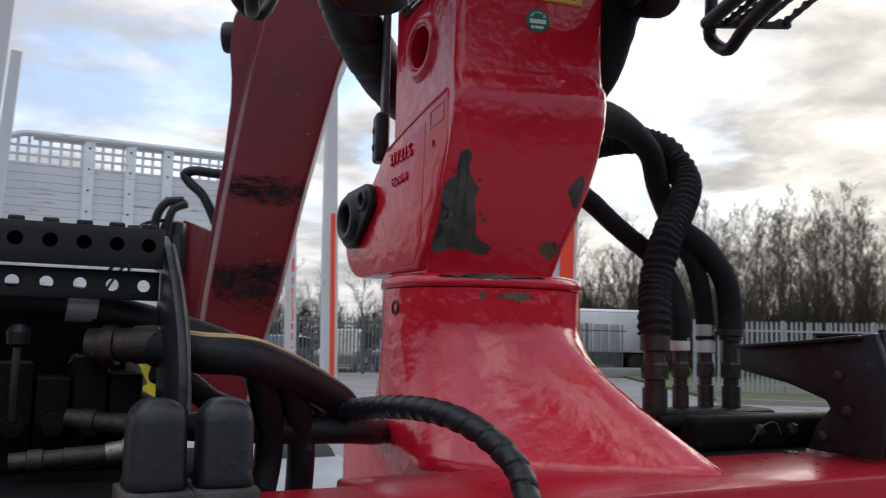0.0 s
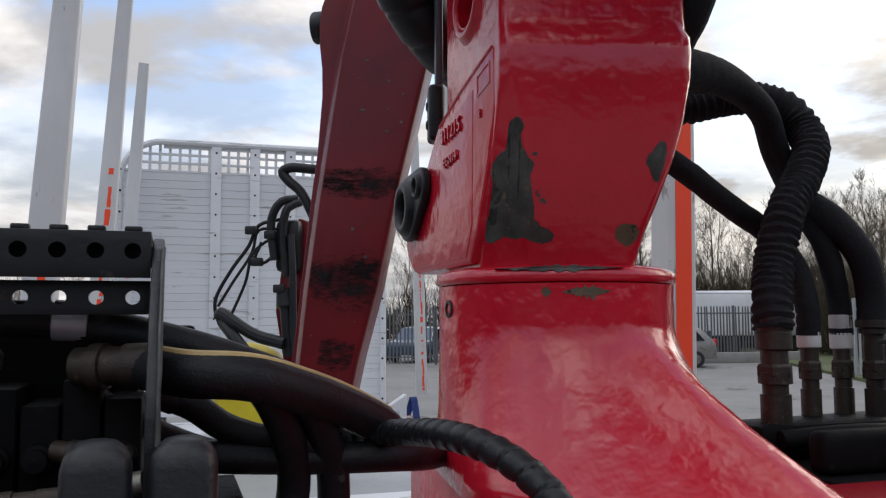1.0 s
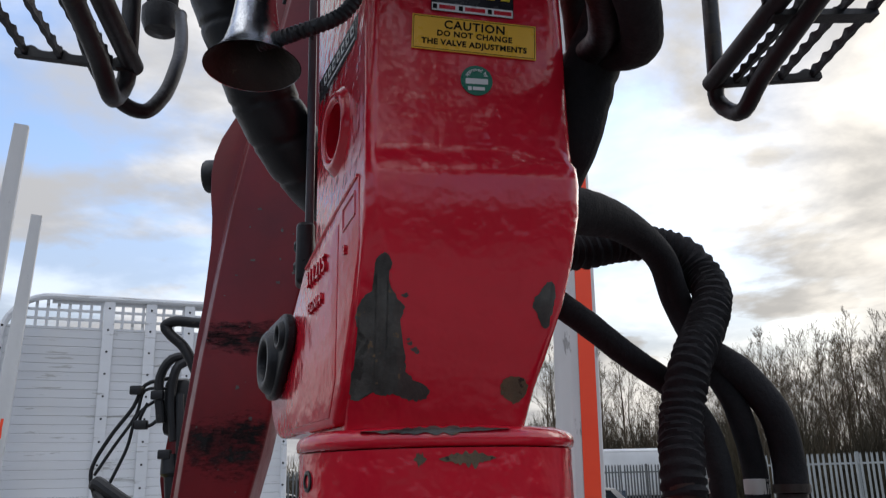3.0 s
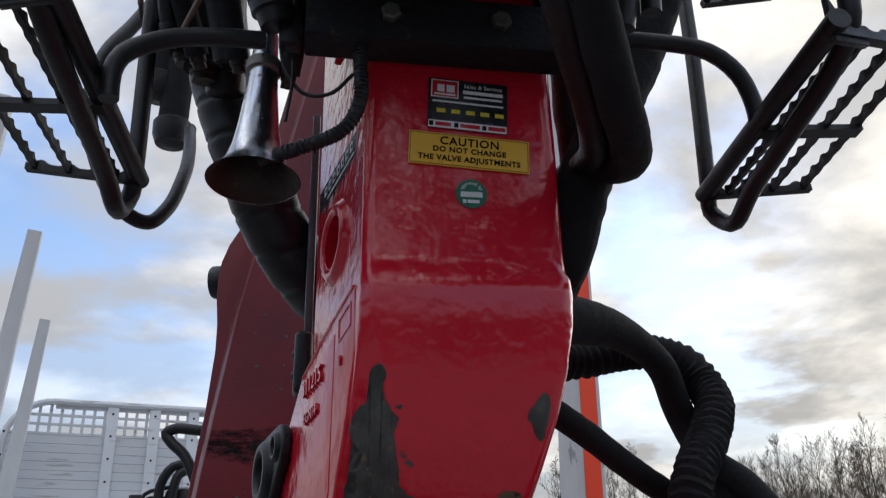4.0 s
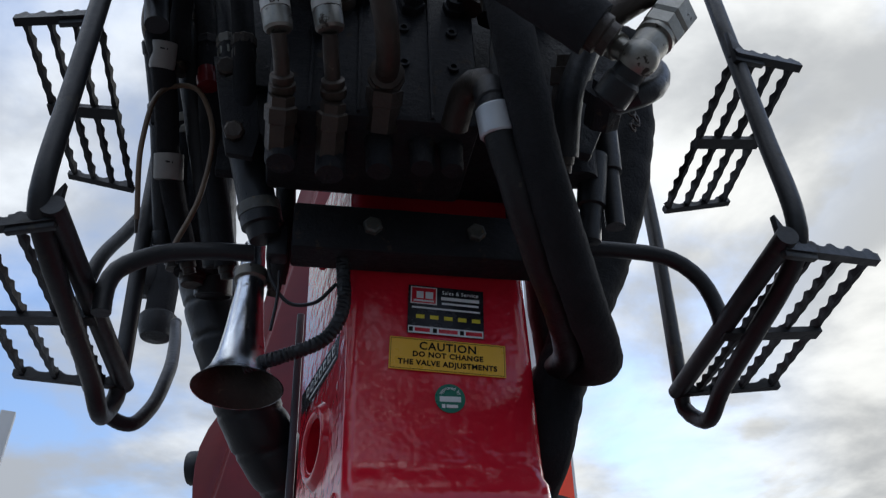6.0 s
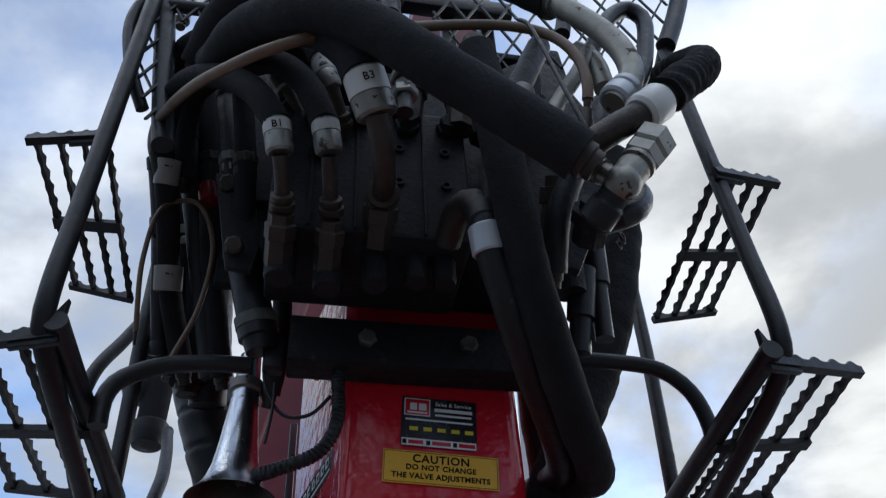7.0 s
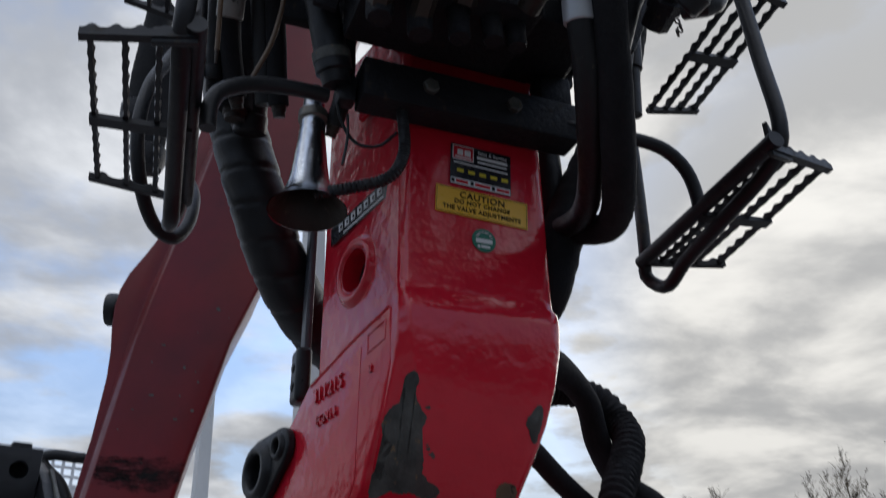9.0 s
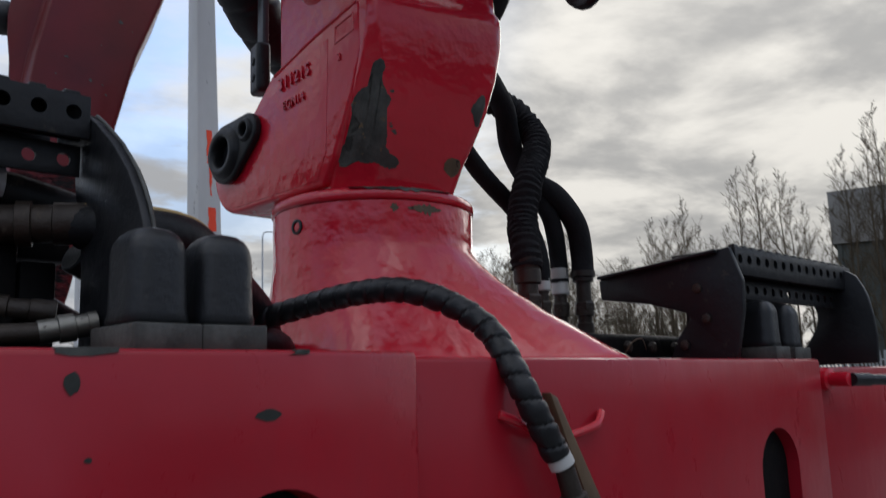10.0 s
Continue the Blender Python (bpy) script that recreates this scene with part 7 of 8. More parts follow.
for k, (a, b, r) in enumerate((((0.115, -0.500, 2.515), (0.116, -0.460, 2.466), 0.020), ((0.127, -0.520, 2.517), (0.128, -0.480, 2.469), 0.016), ((0.133, -0.550, 2.433), (0.139, -0.500, 2.417), 0.024))):
    u = thing("pipe_union", "greasy dark union under the zinc elbow", "pipe fitting", "unions above the valve block", m=CRANE)
    a, b = Vector(a), Vector(b)
    n = (b - a).length
    part("body", lathe(a, b, [(0, r * 0.7), (n * 0.2, r * 0.7), (n * 0.22, r), (n * 0.5, r), (n * 0.52, r * 0.8), (n * 0.7, r * 0.85), (n, r * 0.8)], 8), RUST if k < 2 else VALVE_BLACK, u, smooth=False)
chain = thing("bead_chain", "short dark chain hanging from the valve cap", "chain", m=CRANE)
for k in range(4):
    c = Vector((0.177, -0.500, 2.437)) + Vector((0.004 * math.sin(k * 1.3), 0, -0.007 * k))
    part("link", sweep([c + Vector((0.004 * math.cos(a), 0.003 * math.cos(a) * (k % 2), 0.0045 * math.sin(a))) for a in (i * 0.6283 for i in range(11))], 0.0013, 6), RUST, chain)

# two hoses hanging in loops on the right of the column
h = hose(CRANE @ pose(0, 0, 0.008), [(0.020, -0.505, 2.440), (0.022, -0.508, 2.397), (0.044, -0.478, 2.338), (0.085, -0.410, 2.292), (0.127, -0.335, 2.269), (0.156, -0.268, 2.264), (0.172, -0.200, 2.276), (0.17, -0.12, 2.295), (0.17, 0.0, 2.32)], soft(0.0182, 21), RUBBER, "black hose hanging in a loop below the valve block", step=0.006, sides=18)
part("tag_collar", lathe((0.0205, -0.511, 2.407), (0.0275, -0.4995, 2.372), [(0, 0.0195), (0.002, 0.0214), (0.030, 0.0214), (0.032, 0.0198)], 20), GALV, h, "dull silver collar")
part("elbow", tube([(-0.005, -0.43, 2.45), (0.0, -0.475, 2.463), (0.012, -0.50, 2.452), (0.021, -0.507, 2.41)], 0.0160, 16), RUST, h, "dark steel elbow")
hose(CRANE @ pose(0, 0, 0.010), [(0.010, -0.575, 2.627), (0.023, -0.568, 2.536), (0.039, -0.548, 2.437), (0.064, -0.505, 2.348), (0.099, -0.450, 2.288), (0.138, -0.385, 2.248), (0.175, -0.320, 2.238), (0.201, -0.250, 2.249), (0.192, -0.16, 2.285), (0.19, -0.05, 2.32)], soft(0.0228, 23), SLEEVE, "thick black sleeved hose hanging in a loop beside the column", step=0.006, sides=18)
hose(CRANE, [(0.375, -0.16, 2.95), (0.362, -0.16, 2.76), (0.325, -0.155, 2.61), (0.28, -0.15, 2.49), (0.220, -0.15, 2.37), (0.176, -0.15, 2.27), (0.152, -0.14, 2.19), (0.14, -0.09, 2.15)], lambda s, a: soft(0.036, 27)(s, a) * (1.0 if s > 0.5 else 0.9 + 0.1 * s / 0.5) + 0.0022 * noise.noise(Vector((s * 38, math.cos(6.283 * a) * 1.6, math.sin(6.283 * a) * 1.6))), SLEEVE, "thick black sleeve hanging close behind the column", step=0.006)
hose(CRANE, [(0.185, -0.130, 2.568), (0.180, -0.130, 2.482), (0.180, -0.130, 2.406), (0.186, -0.120, 2.358), (0.193, -0.100, 2.316)], soft(0.024, 73), RUBBER, "black hose running down beside the column", step=0.008, crimp=False)

# dark bracket and hoses between the valve block and the zinc pipes
bracket = thing("pipe_bracket", "black steel bracket behind the zinc pipes", "bracket", m=CRANE)
part("plate", prism([(0.072, 2.780), (0.149, 2.841), (0.206, 2.721), (0.206, 2.549), (0.150, 2.425), (0.066, 2.447)], "y", -0.44, -0.425, 0.003), VALVE_BLACK, bracket)
hose(CRANE, [(0.123, -0.500, 2.769), (0.091, -0.510, 2.685), (0.058, -0.520, 2.596), (0.038, -0.520, 2.519), (0.035, -0.500, 2.443)], soft(0.0165, 41), RUBBER, "black hose passing behind the arching hose", step=0.006, crimp=False)
hose(CRANE, [(0.197, -0.500, 2.662), (0.156, -0.520, 2.564), (0.125, -0.520, 2.497), (0.108, -0.500, 2.448), (0.109, -0.460, 2.402)], soft(0.0150, 43), RUBBER, "black hose under the brown pipe", step=0.006, crimp=False)

# hoses that crowd the left side of the valves
for k, (pts, r) in enumerate((
        ([(-0.377, -0.260, 2.890), (-0.357, -0.250, 2.794), (-0.339, -0.220, 2.714), (-0.323, -0.170, 2.644), (-0.304, -0.120, 2.565), (-0.282, -0.080, 2.472)], 0.0170),
        ([(-0.338, -0.260, 2.871), (-0.319, -0.240, 2.761), (-0.310, -0.225, 2.690), (-0.303, -0.190, 2.630), (-0.286, -0.140, 2.552), (-0.267, -0.100, 2.461)], 0.0155),
        ([(-0.307, -0.300, 2.844), (-0.285, -0.290, 2.715), (-0.270, -0.270, 2.620), (-0.260, -0.250, 2.553)], 0.0140),
        ([(-0.275, -0.340, 2.789), (-0.259, -0.330, 2.677), (-0.251, -0.300, 2.595), (-0.246, -0.270, 2.549)], 0.0150),
        ([(-0.405, -0.200, 2.785), (-0.390, -0.150, 2.710), (-0.377, -0.100, 2.613), (-0.366, -0.050, 2.522)], 0.0130),
        ([(-0.376, -0.120, 2.848), (-0.362, -0.080, 2.754), (-0.339, -0.020, 2.635), (-0.313, 0.020, 2.511)], 0.0220))):
    h = hose(CRANE, pts, soft(r, 50 + k), SLEEVE if k % 2 else RUBBER, "black hose crowded beside the valve block", step=0.008, sides=14)
    a, b = Vector(pts[1]), Vector(pts[2])
    part("union", lathe(a, b, [(0, r * 0.9), (0.004, r * 1.15), (0.016, r * 1.15), (0.018, r * 0.95), (0.024, r * 1.1), (0.034, r * 1.1), (0.038, r * 0.9)], 8), (RUST, VALVE_BLACK, ZINC)[k % 3], h, smooth=False)
strut = thing("valve_bracket", "dark bracket with bolts beside the valve block", "bracket", m=CRANE)
part("plate", prism([(-0.297, 2.660), (-0.244, 2.654), (-0.226, 2.532), (-0.232, 2.492), (-0.265, 2.496)], "y", -0.305, -0.295, 0.002), VALVE_BLACK, strut)
for p in ((-0.257, -0.310, 2.525), (-0.277, -0.310, 2.634), (-0.254, -0.310, 2.635)):
    part("bolt", lathe(p, Vector(p) + Vector((0, -0.02, -0.006)), [(0, 0.013), (0.008, 0.013), (0.010, 0.010), (0.010, 0)], 8), RUST, strut, smooth=False)
part("red_cap", lathe((-0.312, -0.245, 2.692), (-0.306, -0.242, 2.657), [(0, 0.013), (0.012, 0.013), (0.014, 0.016), (0.030, 0.015), (0.032, 0)], 14), RED_OLD, strut, "small dull red cap")
hose(CRANE, [(-0.192, -0.210, 2.559), (-0.190, -0.205, 2.509), (-0.189, -0.200, 2.465), (-0.191, -0.190, 2.427), (-0.196, -0.170, 2.396)], soft(0.0135, 71), RUBBER, "black hose between the horn and the column", step=0.008, crimp=False)
# horn on the left
horn = thing("air_horn", "chrome trumpet horn with a flared bell on the column", "horn", m=CRANE)
h0, h1 = Vector((-0.226, -0.165, 2.455)), Vector((-0.229, -0.180, 2.243))
part("trumpet", lathe(h0, h1, [(0, 0.014), (0.04, 0.0165), (0.09, 0.0195), (0.14, 0.0245), (0.17, 0.029), (0.19, 0.0355), (0.203, 0.043), (0.211, 0.051), (0.2145, 0.0545)], 36, caps=False), HORN_CHROME, horn)
part("bell_inside", lathe(h0, h1, [(0.2148, 0.0535), (0.208, 0.046), (0.20, 0.039), (0.185, 0.029), (0.15, 0.019), (0.10, 0.010), (0.098, 0)], 36, caps=False), RUST, horn, "dark brown inside of the bell")
part("collar", lathe(h0.lerp(h1, 0.20), h1, [(0, 0.018), (0.002, 0.0215), (0.016, 0.0215), (0.018, 0.018)], 24), ZINC, horn, "clamp ring")
part("motor", lathe((-0.249, -0.262, 2.558), (-0.217, -0.240, 2.443), [(0, 0.02), (0.003, 0.024), (0.10, 0.024), (0.102, 0.0265), (0.128, 0.0265), (0.13, 0.022), (0.147, 0.02)], 24), GREY_BLACK, horn, "dark grey compressor body")
part("clamp", lathe((-0.2235, -0.2445, 2.466), (-0.217, -0.240, 2.443), [(0, 0.0250), (0.001, 0.0275), (0.016, 0.0275), (0.017, 0.024), (0.026, 0.021)], 24), BARE, horn, "steel hose clamp")
part("tube", tube([(-0.222, -0.19, 2.265), (-0.18, -0.215, 2.268), (-0.13, -0.235, 2.285), (-0.112, -0.24, 2.32), (-0.112, -0.24, 2.37), (-0.115, -0.235, 2.41)], spiral_wrap(0.0085, 0.006, 0.0010), 12, step=0.0015), PLASTIC, horn, "corrugated cable tube")
for pts, r, mat in (([(-0.205, -0.215, 2.45), (-0.20, -0.225, 2.44), (-0.205, -0.225, 2.42), (-0.20, -0.225, 2.37), (-0.175, -0.225, 2.335), (-0.145, -0.23, 2.335), (-0.12, -0.235, 2.36)], 0.0024, BLACK), ([(-0.208, -0.22, 2.455), (-0.198, -0.228, 2.445), (-0.206, -0.228, 2.425)], 0.0022, RED_WIRE), ([(-0.19, -0.225, 2.38), (-0.19, -0.23, 2.34), (-0.195, -0.228, 2.295)], 0.002, BLACK)):
    part("wire", tube(pts, r, 8, step=0.004), mat, horn)
part("connector", box_bm(-0.208, -0.182, -0.24, -0.215, 2.395, 2.44, 0.004), PLASTIC, horn)

# left hanging cylinders and hoses
for pts, r, mat, lab in (([(-0.345, -0.08, 2.90), (-0.33, -0.06, 2.75), (-0.325, -0.03, 2.62), (-0.322, -0.01, 2.50)], 0.028, SLEEVE, "black sleeved hose hanging beside the column"), ([(-0.315, -0.10, 2.90), (-0.30, -0.06, 2.74), (-0.297, -0.02, 2.60), (-0.292, 0.02, 2.48)], 0.026, RUBBER, "black hose hanging beside the column"), ([(-0.39, -0.08, 2.92), (-0.375, -0.06, 2.78), (-0.362, -0.04, 2.64), (-0.35, -0.02, 2.52)], 0.022, SLEEVE, "black sleeved hose hanging beside the column")):
    hose(CRANE, pts, soft(r, r * 300), mat, lab, step=0.006)
hose(CRANE, [(-0.36, 0.10, 3.05), (-0.335, 0.10, 2.75), (-0.318, 0.10, 2.60), (-0.292, 0.10, 2.505), (-0.252, 0.11, 2.40), (-0.215, 0.135, 2.325), (-0.168, 0.17, 2.265), (-0.11, 0.21, 2.22), (-0.05, 0.24, 2.19)], spiral_wrap(0.050, 0.06, 0.0022), PLASTIC, "thick black hose bundle in a spiral guard behind the horn", step=0.003, sides=28, crimp=False)
RING = [(-0.40, 0.06, 2.70), (-0.435, 0.03, 2.60), (-0.458, -0.02, 2.50), (-0.462, -0.03, 2.41), (-0.445, 0.0, 2.335), (-0.415, 0.045, 2.295), (-0.388, 0.064, 2.29), (-0.368, 0.09, 2.325), (-0.358, 0.140, 2.404), (-0.369, 0.240, 2.503), (-0.397, 0.400, 2.638)]
for x, z in ((-0.478, 2.765), (-0.443, 2.660)):
    h = hose(CRANE, [(x + 0.012, 0.45, z + 0.30), (x + 0.004, 0.46, z + 0.16), (x, 0.47, z)], soft(0.030, x * 70), SLEEVE, "black hose with a rubber boot hanging behind the column")
    part("boot", lathe((x, 0.47, z + 0.03), (x, 0.47, z - 0.04), [(0, 0.034), (0.004, 0.038), (0.03, 0.037), (0.05, 0.030), (0.056, 0.0)], 18), RUBBER, h, "rounded rubber boot")
hose(CRANE, RING, 0.0105, RUBBER, "thin black hose hanging in a ring behind the ladder", step=0.006)
hose(CRANE, [(-0.375, -0.20, 2.46), (-0.38, -0.235, 2.56), (-0.365, -0.245, 2.645), (-0.325, -0.24, 2.66), (-0.295, -0.23, 2.60), (-0.30, -0.21, 2.50), (-0.325, -0.20, 2.42)], 0.0035, BROWN_HOSE, "thin olive cable looped beside the hoses", name="cable")

# flat bar with a bolt on the column's rear edge
rod = thing("flat_bar", "grey steel flat bar with black bolt ends", "bar", m=CRANE)
part("bar", box_bm(-0.164, -0.152, 0.088, 0.118, 2.135, 2.50, 0.003), BLUE_GREY, rod)
part("foot", box_bm(-0.176, -0.150, 0.081, 0.125, 2.055, 2.145, 0.008, 3), GREY_BLACK, rod)
for z in (2.112, 2.082):
    part("bolt", lathe((-0.169, 0.101, z), (-0.2, 0.101, z), [(0, 0.008), (0.008, 0.008), (0.01, 0.005)], 6), BLACK, rod)

# side sticker
side = thing("side_sticker", "black side sticker with pale slanted lettering bars", "sticker", m=CRANE)


def on_side(y, z, turn):
    return TO_CRANE @ pose(-0.1435, y, z, 90, 0, -90) @ pose(0, 0, 0, 0, 0, turn)


SIDE = on_side(-0.052, 2.308, 4)
bm = box_bm(-0.090, 0.090, -0.016, 0.016, 0, 0.0012)
bm.transform(SIDE)
part("backing", bm, STICK_BLACK, side, smooth=False)
for i in range(7):
    strip(side, SIDE @ pose(0, 0, 0.0014), -0.058 + 0.0195 * i, 0.004, 0.0125, 0.013, PRINT_WHITE, "pale_bar")
    strip(side, SIDE @ pose(0, 0, 0.0018), -0.056 + 0.0195 * i, 0.003, 0.0055, 0.006, STICK_BLACK, "dark_gap")
strip(side, SIDE @ pose(0, 0, 0.0014), 0.01, -0.0105, 0.12, 0.003, PRINT_WHITE, "pale_bar")

# ---- grapple and cables behind the boom ----
grap = thing("grapple_head", "yellow grapple rotator with black hoses hanging from a red jib", "grapple")
part("jib_end", prism([(-1.66, 1.40), (-1.50, 1.40), (-1.42, 2.35), (-1.60, 2.42), (-1.70, 2.15), (-1.74, 1.85)], "y", 5.12, 5.3, 0.02), RED_OLD, grap, "red jib end")
part("rotator", lathe((-1.95, 5.2, 1.66), (-1.95, 5.2, 1.2), [(0, 0.04), (0.02, 0.12), (0.06, 0.20), (0.12, 0.235), (0.26, 0.24), (0.28, 0.20), (0.40, 0.19)], 28), YELLOW, grap, "yellow rotator housing")
part("ear", lathe((-2.10, 4.98, 1.52), (-2.10, 4.92, 1.52), [(0, 0.07), (0.05, 0.07), (0.055, 0.06), (0.055, 0.035), (0.03, 0.03)], 22, caps=False), YELLOW, grap, "yellow pivot ear")
part("ear", lathe((-1.99, 4.96, 1.50), (-1.99, 4.9, 1.50), [(0, 0.085), (0.05, 0.085), (0.055, 0.075), (0.055, 0)], 22), YELLOW, grap, "yellow pivot ear")
part("claw", prism([(-2.06, 1.46), (-1.95, 1.56), (-1.76, 1.54), (-1.68, 1.35), (-1.75, 1.10), (-2.05, 1.10)], "y", 5.0, 5.28, 0.03), YELLOW, grap, "yellow grapple arm")
for x, z, r in ((-2.10, 1.52, 0.03), (-1.99, 1.50, 0.022), (-1.80, 1.47, 0.03)):
    part("pin", lathe((x, 5.0, z), (x, 4.9, z), [(0, r), (0.06, r), (0.062, 0)], 12), BLACK, grap)
part("swivel", box_bm(-1.72, -1.56, 5.04, 5.14, 2.08, 2.40, 0.04), BLACK, grap)
part("swivel", lathe((-1.64, 5.02, 1.98), (-1.60, 5.02, 1.55), [(0, 0.05), (0.1, 0.06), (0.12, 0.04), (0.4, 0.04)], 14), BLACK, grap)
for pts, r in (([(-1.68, 5.05, 2.40), (-1.80, 5.0, 2.36), (-1.86, 5.0, 2.24), (-1.98, 5.0, 2.08), (-2.07, 5.0, 1.90), (-2.03, 5.0, 1.76), (-1.95, 5.0, 1.68)], 0.011), ([(-1.68, 5.05, 2.34), (-1.80, 5.0, 2.33), (-1.84, 5.0, 2.20), (-1.96, 5.0, 2.02), (-2.05, 5.0, 1.88)], 0.009), ([(-1.72, 5.05, 2.30), (-1.83, 5.0, 2.20), (-1.88, 5.0, 2.02), (-1.96, 5.0, 1.84)], 0.009), ([(-1.70, 5.05, 2.20), (-1.78, 5.0, 2.13), (-1.82, 5.0, 2.16), (-1.78, 5.0, 2.26)], 0.010), ([(-2.04, 5.0, 1.82), (-2.02, 4.98, 1.84), (-1.95, 4.96, 1.80), (-1.80, 4.96, 1.71), (-1.62, 4.96, 1.66)], 0.036), ([(-2.02, 5.0, 1.79), (-1.92, 4.94, 1.70), (-1.80, 4.92, 1.56), (-1.72, 4.92, 1.42)], 0.036), ([(-1.58, 5.05, 2.52), (-1.66, 5.0, 2.50), (-1.72, 5.0, 2.40), (-1.70, 5.0, 2.15)], 0.026), ([(-1.56, 5.05, 2.50), (-1.62, 5.0, 2.46), (-1.65, 5.0, 2.30), (-1.62, 5.0, 2.05)], 0.026), ([(-1.60, 5.0, 2.30), (-1.58, 4.98, 2.1), (-1.57, 4.98, 1.6)], 0.022)):
    part("hose", tube(pts, r, 10, step=0.03), RUBBER, grap)
for x, y, z in ((-1.84, 4.98, 2.33), (-1.80, 4.98, 2.14), (-1.72, 4.98, 2.30), (-1.66, 4.98, 1.98)):
    part("clip", box_bm(x - 0.035, x + 0.035, y - 0.02, y + 0.02, z - 0.025, z + 0.025, 0.008), BLACK, grap)
hook = hose(Matrix.Identity(4), [(-0.80, 3.32, 2.36), (-0.907, 3.3, 2.363), (-1.0, 3.3, 2.372), (-1.032, 3.3, 2.358), (-1.01, 3.3, 2.325), (-0.96, 3.3, 2.28), (-0.915, 3.3, 2.20), (-0.88, 3.32, 2.1)], 0.019, RUBBER, "black rubber hose bent back beside the boom", step=0.01)
part("clamp", lathe((-0.855, 3.30, 2.0), (-0.853, 3.30, 1.8), [(0, 0.03), (0.06, 0.032), (0.2, 0.018)], 12), BLACK, hook)


# ---- small things above and between the valves ----
hose(CRANE, [(-0.212, -0.500, 2.92), (-0.208, -0.505, 2.86), (-0.203, -0.52, 2.802), (-0.200, -0.55, 2.76)], 0.0030, WHITE_TAG, "thin white cable hanging over the sleeved hoses", step=0.006, sides=10, name="cable", crimp=False)
hose(CRANE, [(-0.156, -0.500, 2.93), (-0.155, -0.505, 2.88), (-0.155, -0.520, 2.832), (-0.151, -0.54, 2.79), (-0.143, -0.552, 2.758), (-0.130, -0.570, 2.721), (-0.115, -0.58, 2.69)], 0.0062, RED_WIRE, "pinkish red cable bent over the sleeved hose", step=0.004, sides=10, name="cable", crimp=False)
hose(CRANE, [(0.066, -0.590, 2.690), (0.070, -0.600, 2.670), (0.077, -0.612, 2.612), (0.088, -0.622, 2.528), (0.098, -0.628, 2.467), (0.103, -0.628, 2.438)], 0.0026, RUBBER, "thin black wire across the brown hose", step=0.006, sides=8, name="cable", crimp=False)


def union_post(x, y, z0, z1, r, label):
    """A standing pipe union: hexagon, neck, hexagon."""
    u = thing("pipe_union", label, "pipe fitting", "unions above the valve block", m=CRANE)
    h = z1 - z0
    part("pipe", lathe((x, y, z0), (x, y, z1), [(0, r * 0.62), (h * 0.3, r * 0.62), (h * 0.31, r * 0.8), (h * 0.5, r * 0.8), (h * 0.51, r * 0.66), (h, r * 0.66)], 16), BLACK, u)
    for k, s in ((0.28, 1.0), (0.58, 1.08), (0.84, 0.95)):
        hex_nut((x, y, z0 + h * k), (x, y, z0 + h * (k + 0.14)), r * s, ZINC, u)
    return u


union_post(-0.075, -0.566, 2.520, 2.612, 0.0155, "dull zinc pipe union with three hexagon nuts")
union_post(-0.085, -0.52, 2.765, 2.92, 0.024, "dark zinc pipe union above the arching hose")

# rail and posts seen through the guard above
head = thing("foot_rail", "black steel cross rail on two grey posts above the valves", "rail", m=CRANE)
part("rail", box_bm(-0.10, 0.17, -0.315, -0.285, 3.125, 3.165, 0.006), BLACK, head, "black cross rail")
for x in (0.055, 0.128):
    part("post", box_bm(x - 0.013, x + 0.013, -0.283, -0.262, 2.90, 3.25, 0.004), GREY_BLACK, head)

# greasy clutter on the face of the valve block
for x, z, r, d in ((-0.05, 2.66, 0.017, 0.03), (0.005, 2.665, 0.015, 0.022), (-0.16, 2.60, 0.014, 0.02), (-0.115, 2.665, 0.016, 0.03), (0.01, 2.52, 0.013, 0.018), (-0.17, 2.665, 0.013, 0.02)):
    part("plug", lathe((x, -0.419, z), (x, -0.419 - d, z), [(0, r), (d * 0.45, r), (d * 0.5, r * 0.8), (d, r * 0.78)], 6), VALVE_BLACK, block, smooth=False)
for x in (-0.168, -0.113, -0.028):
    part("slice_edge", box_bm(x - 0.002, x + 0.002, -0.4235, -0.4195, 2.475, 2.695, 0.0008), VALVE_BLACK, block)

# litter and dirt on the right tray
rnd = random.Random(44)
for k, (x, y, s, mat, lab) in enumerate(((0.50, -0.262, 0.020, WHITE_TAG, "crumpled white scrap lying on the red deck"), (0.56, -0.250, 0.014, RUST, "brown dead leaf lying on the red deck"), (0.60, -0.27, 0.016, WHITE_TAG, "crumpled pale scrap lying on the red deck"), (0.44, -0.255, 0.012, RUST, "brown dead leaf lying on the red deck"))):
    bm = bmesh.new()
    bmesh.ops.create_icosphere(bm, subdivisions=2, radius=s)
    for v in bm.verts:
        v.co *= 1 + 0.5 * noise.noise(v.co * 90 + Vector((k, 0, 0)))
        v.co.z = abs(v.co.z) * 0.45
    ob = tagged(part("litter", bm, mat, None, smooth=False), lab, "litter")
    ob.matrix_world = TRUCK @ pose(x, y, DECK - 0.004, 0, 0, 40 * k)

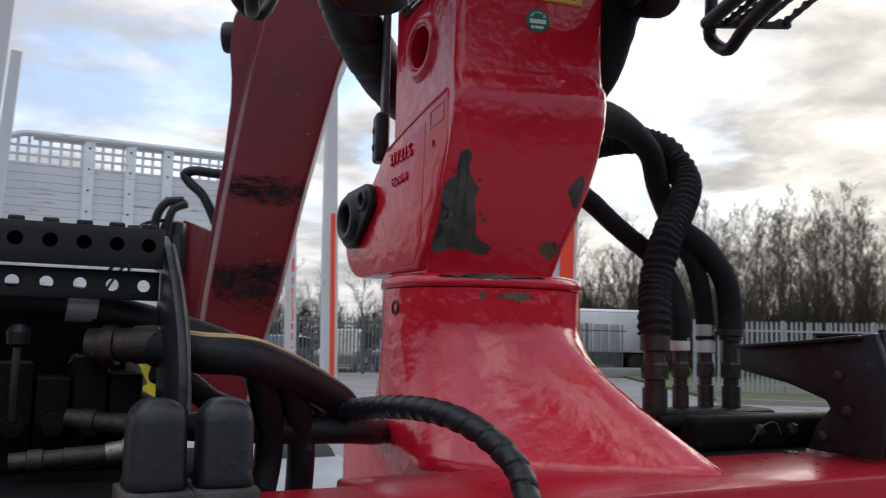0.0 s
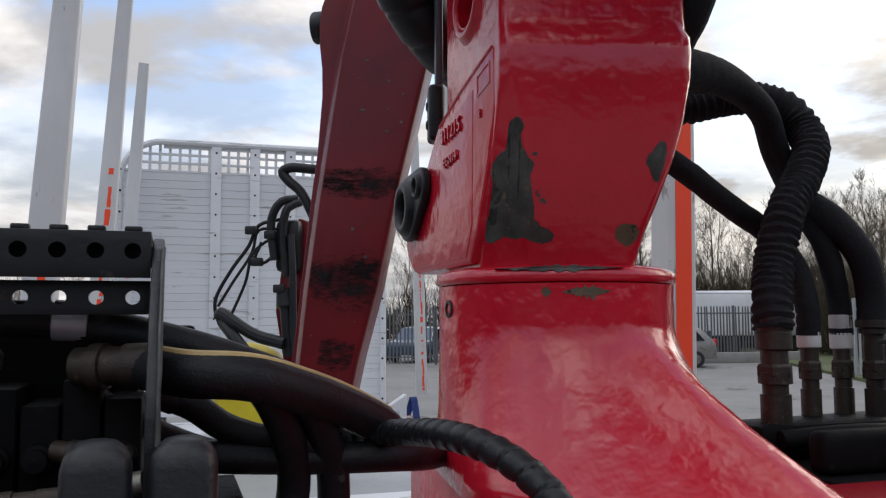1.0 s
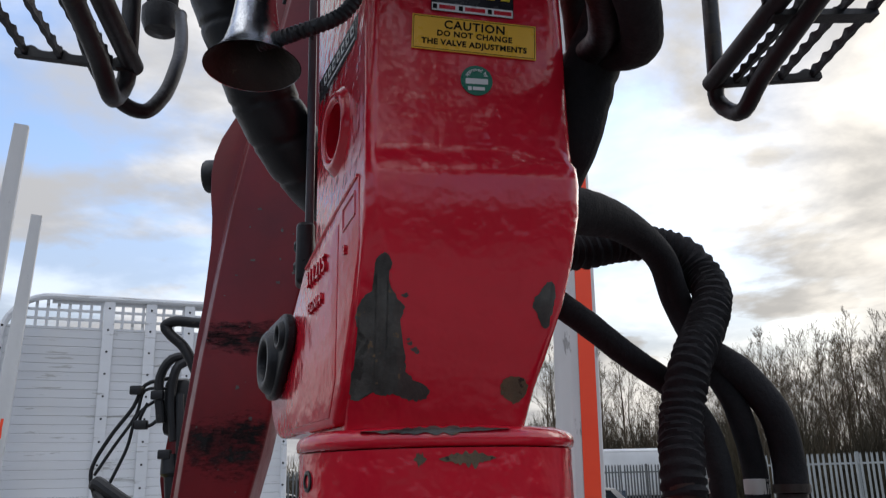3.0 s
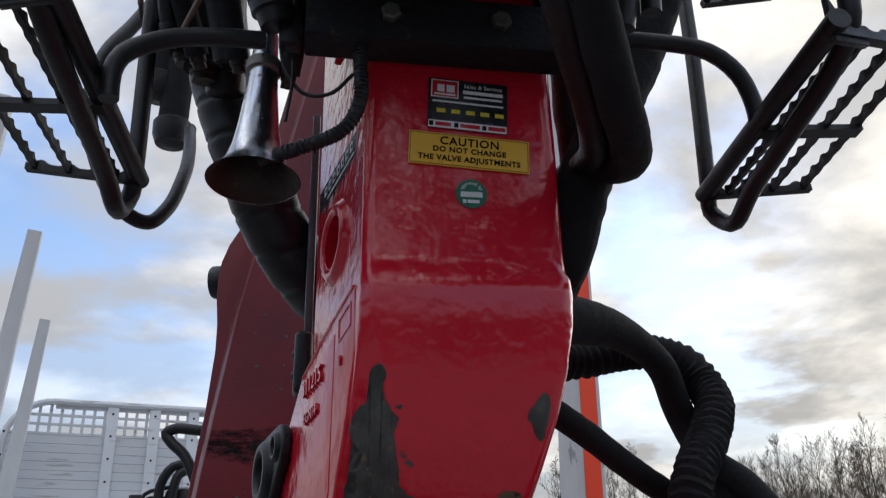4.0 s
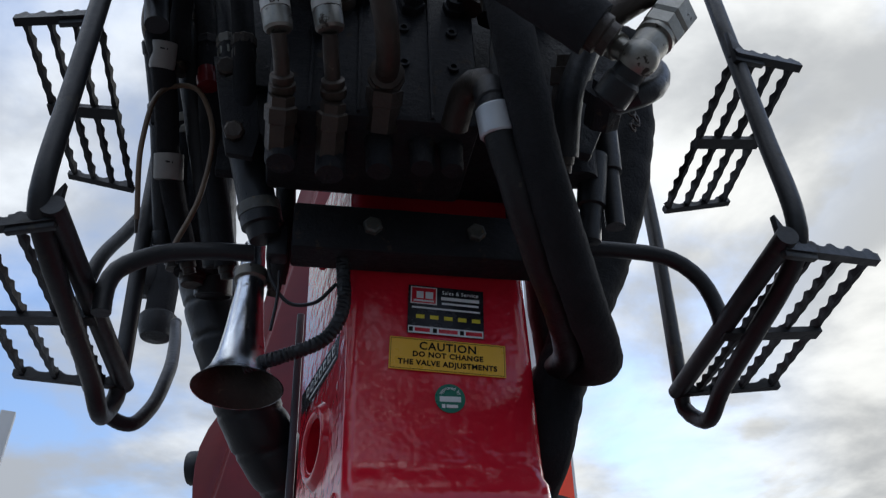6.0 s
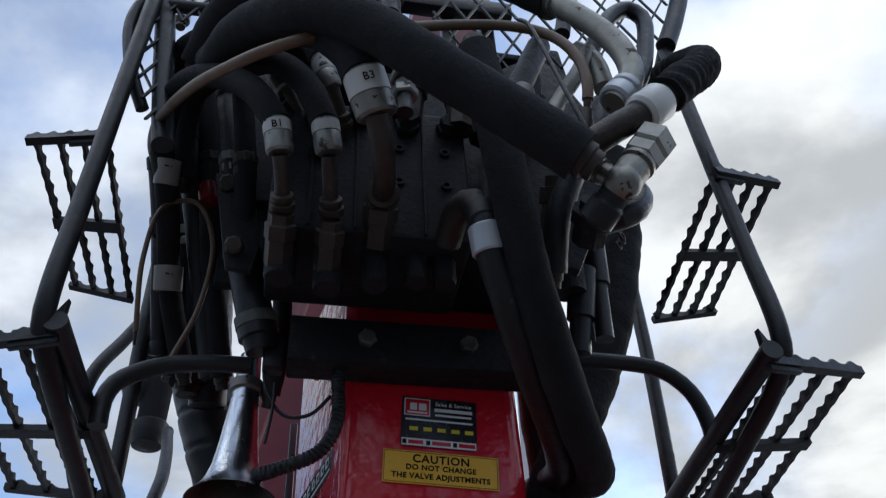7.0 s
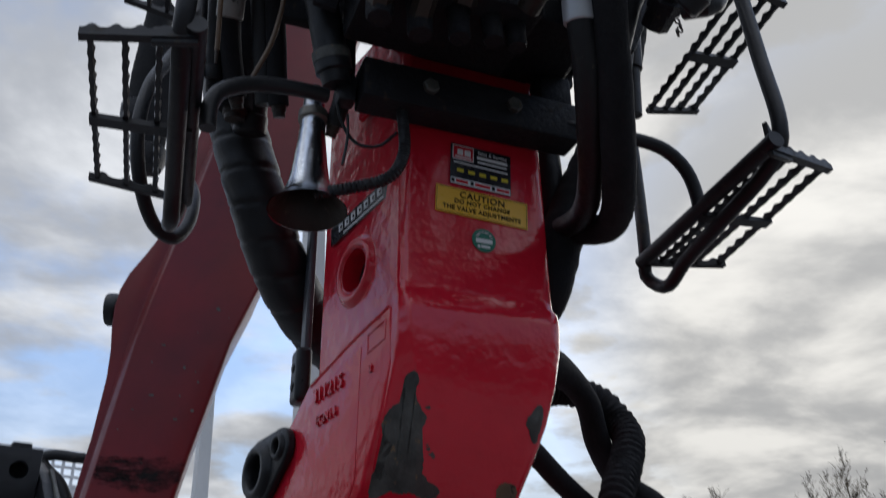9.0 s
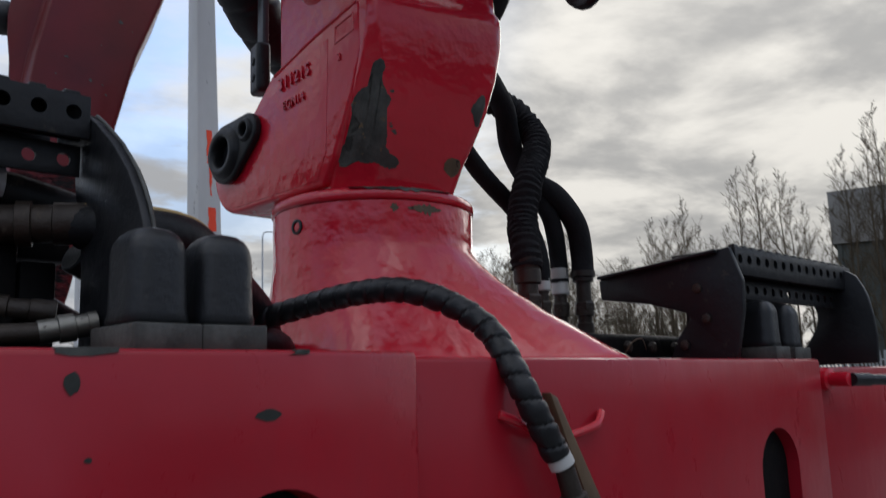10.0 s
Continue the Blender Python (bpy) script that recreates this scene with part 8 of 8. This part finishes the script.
# lug on the column's side, behind the horn
bm = prism([(-0.118, 2.466), (-0.062, 2.466), (-0.050, 2.50), (-0.068, 2.535), (-0.100, 2.54), (-0.118, 2.52)], "x", -0.158, -0.148, 0.003)
bm.transform(TO_CRANE)
ear = part("side_lug", bm, RED, column, "small red lug with a hole")
cut(ear, lathe(cr(-0.2, -0.083, 2.505), cr(-0.1, -0.083, 2.505), [(0, 0.010), (0.1, 0.010)], 20))


def ratchet_strap(m, label):
    """A heap of orange webbing with a blue tail over the bunk's edge."""
    s = thing("ratchet_strap", label, "strap", "straps lying on the load bed", m=m)
    fold = [(-0.16, 0.0, 0.012), (-0.08, 0.01, 0.03), (0.0, -0.01, 0.016), (0.07, 0.01, 0.045), (0.13, 0.0, 0.02), (0.17, -0.01, 0.012)]
    for k, (dx, dz) in enumerate(((0.0, 0.0), (0.03, 0.022), (-0.02, 0.04))):
        line = spline([(x + dx, y + 0.02 * k, z + dz) for x, y, z in fold], 0.02)
        part("webbing", loft([[p + Vector((0, -0.025, 0)), p + Vector((0, 0.025, 0)), p + Vector((0, 0.025, 0.004)), p + Vector((0, -0.025, 0.004))] for p in line]), ORANGE, s)
    tail = spline([(0.12, 0.0, 0.05), (0.15, -0.01, 0.14), (0.16, -0.03, 0.20), (0.17, -0.06, 0.08), (0.17, -0.07, 0.0)], 0.02)
    part("tail", loft([[p + Vector((-0.03, 0, 0)), p + Vector((0.03, 0, 0)), p + Vector((0.03, 0.004, 0.002)), p + Vector((-0.03, 0.004, 0.002))] for p in tail]), STRAP_BLUE, s, "blue webbing tail")
    part("ratchet", box_bm(-0.04, 0.03, -0.045, 0.005, 0.062, 0.10, 0.008), GALV, s, "steel ratchet")
    return s


BUNK_TOP = Vector((0.0, 0.0, 0.972))
ratchet_strap(BED @ pose(1.02, -1.02, BUNK_TOP.z, 0, 0, 12), "orange and blue ratchet strap heaped on the white bunk")
ratchet_strap(BED @ pose(-1.02, -1.0, BUNK_TOP.z, 0, 0, 168), "orange and blue ratchet strap beside a stake foot")
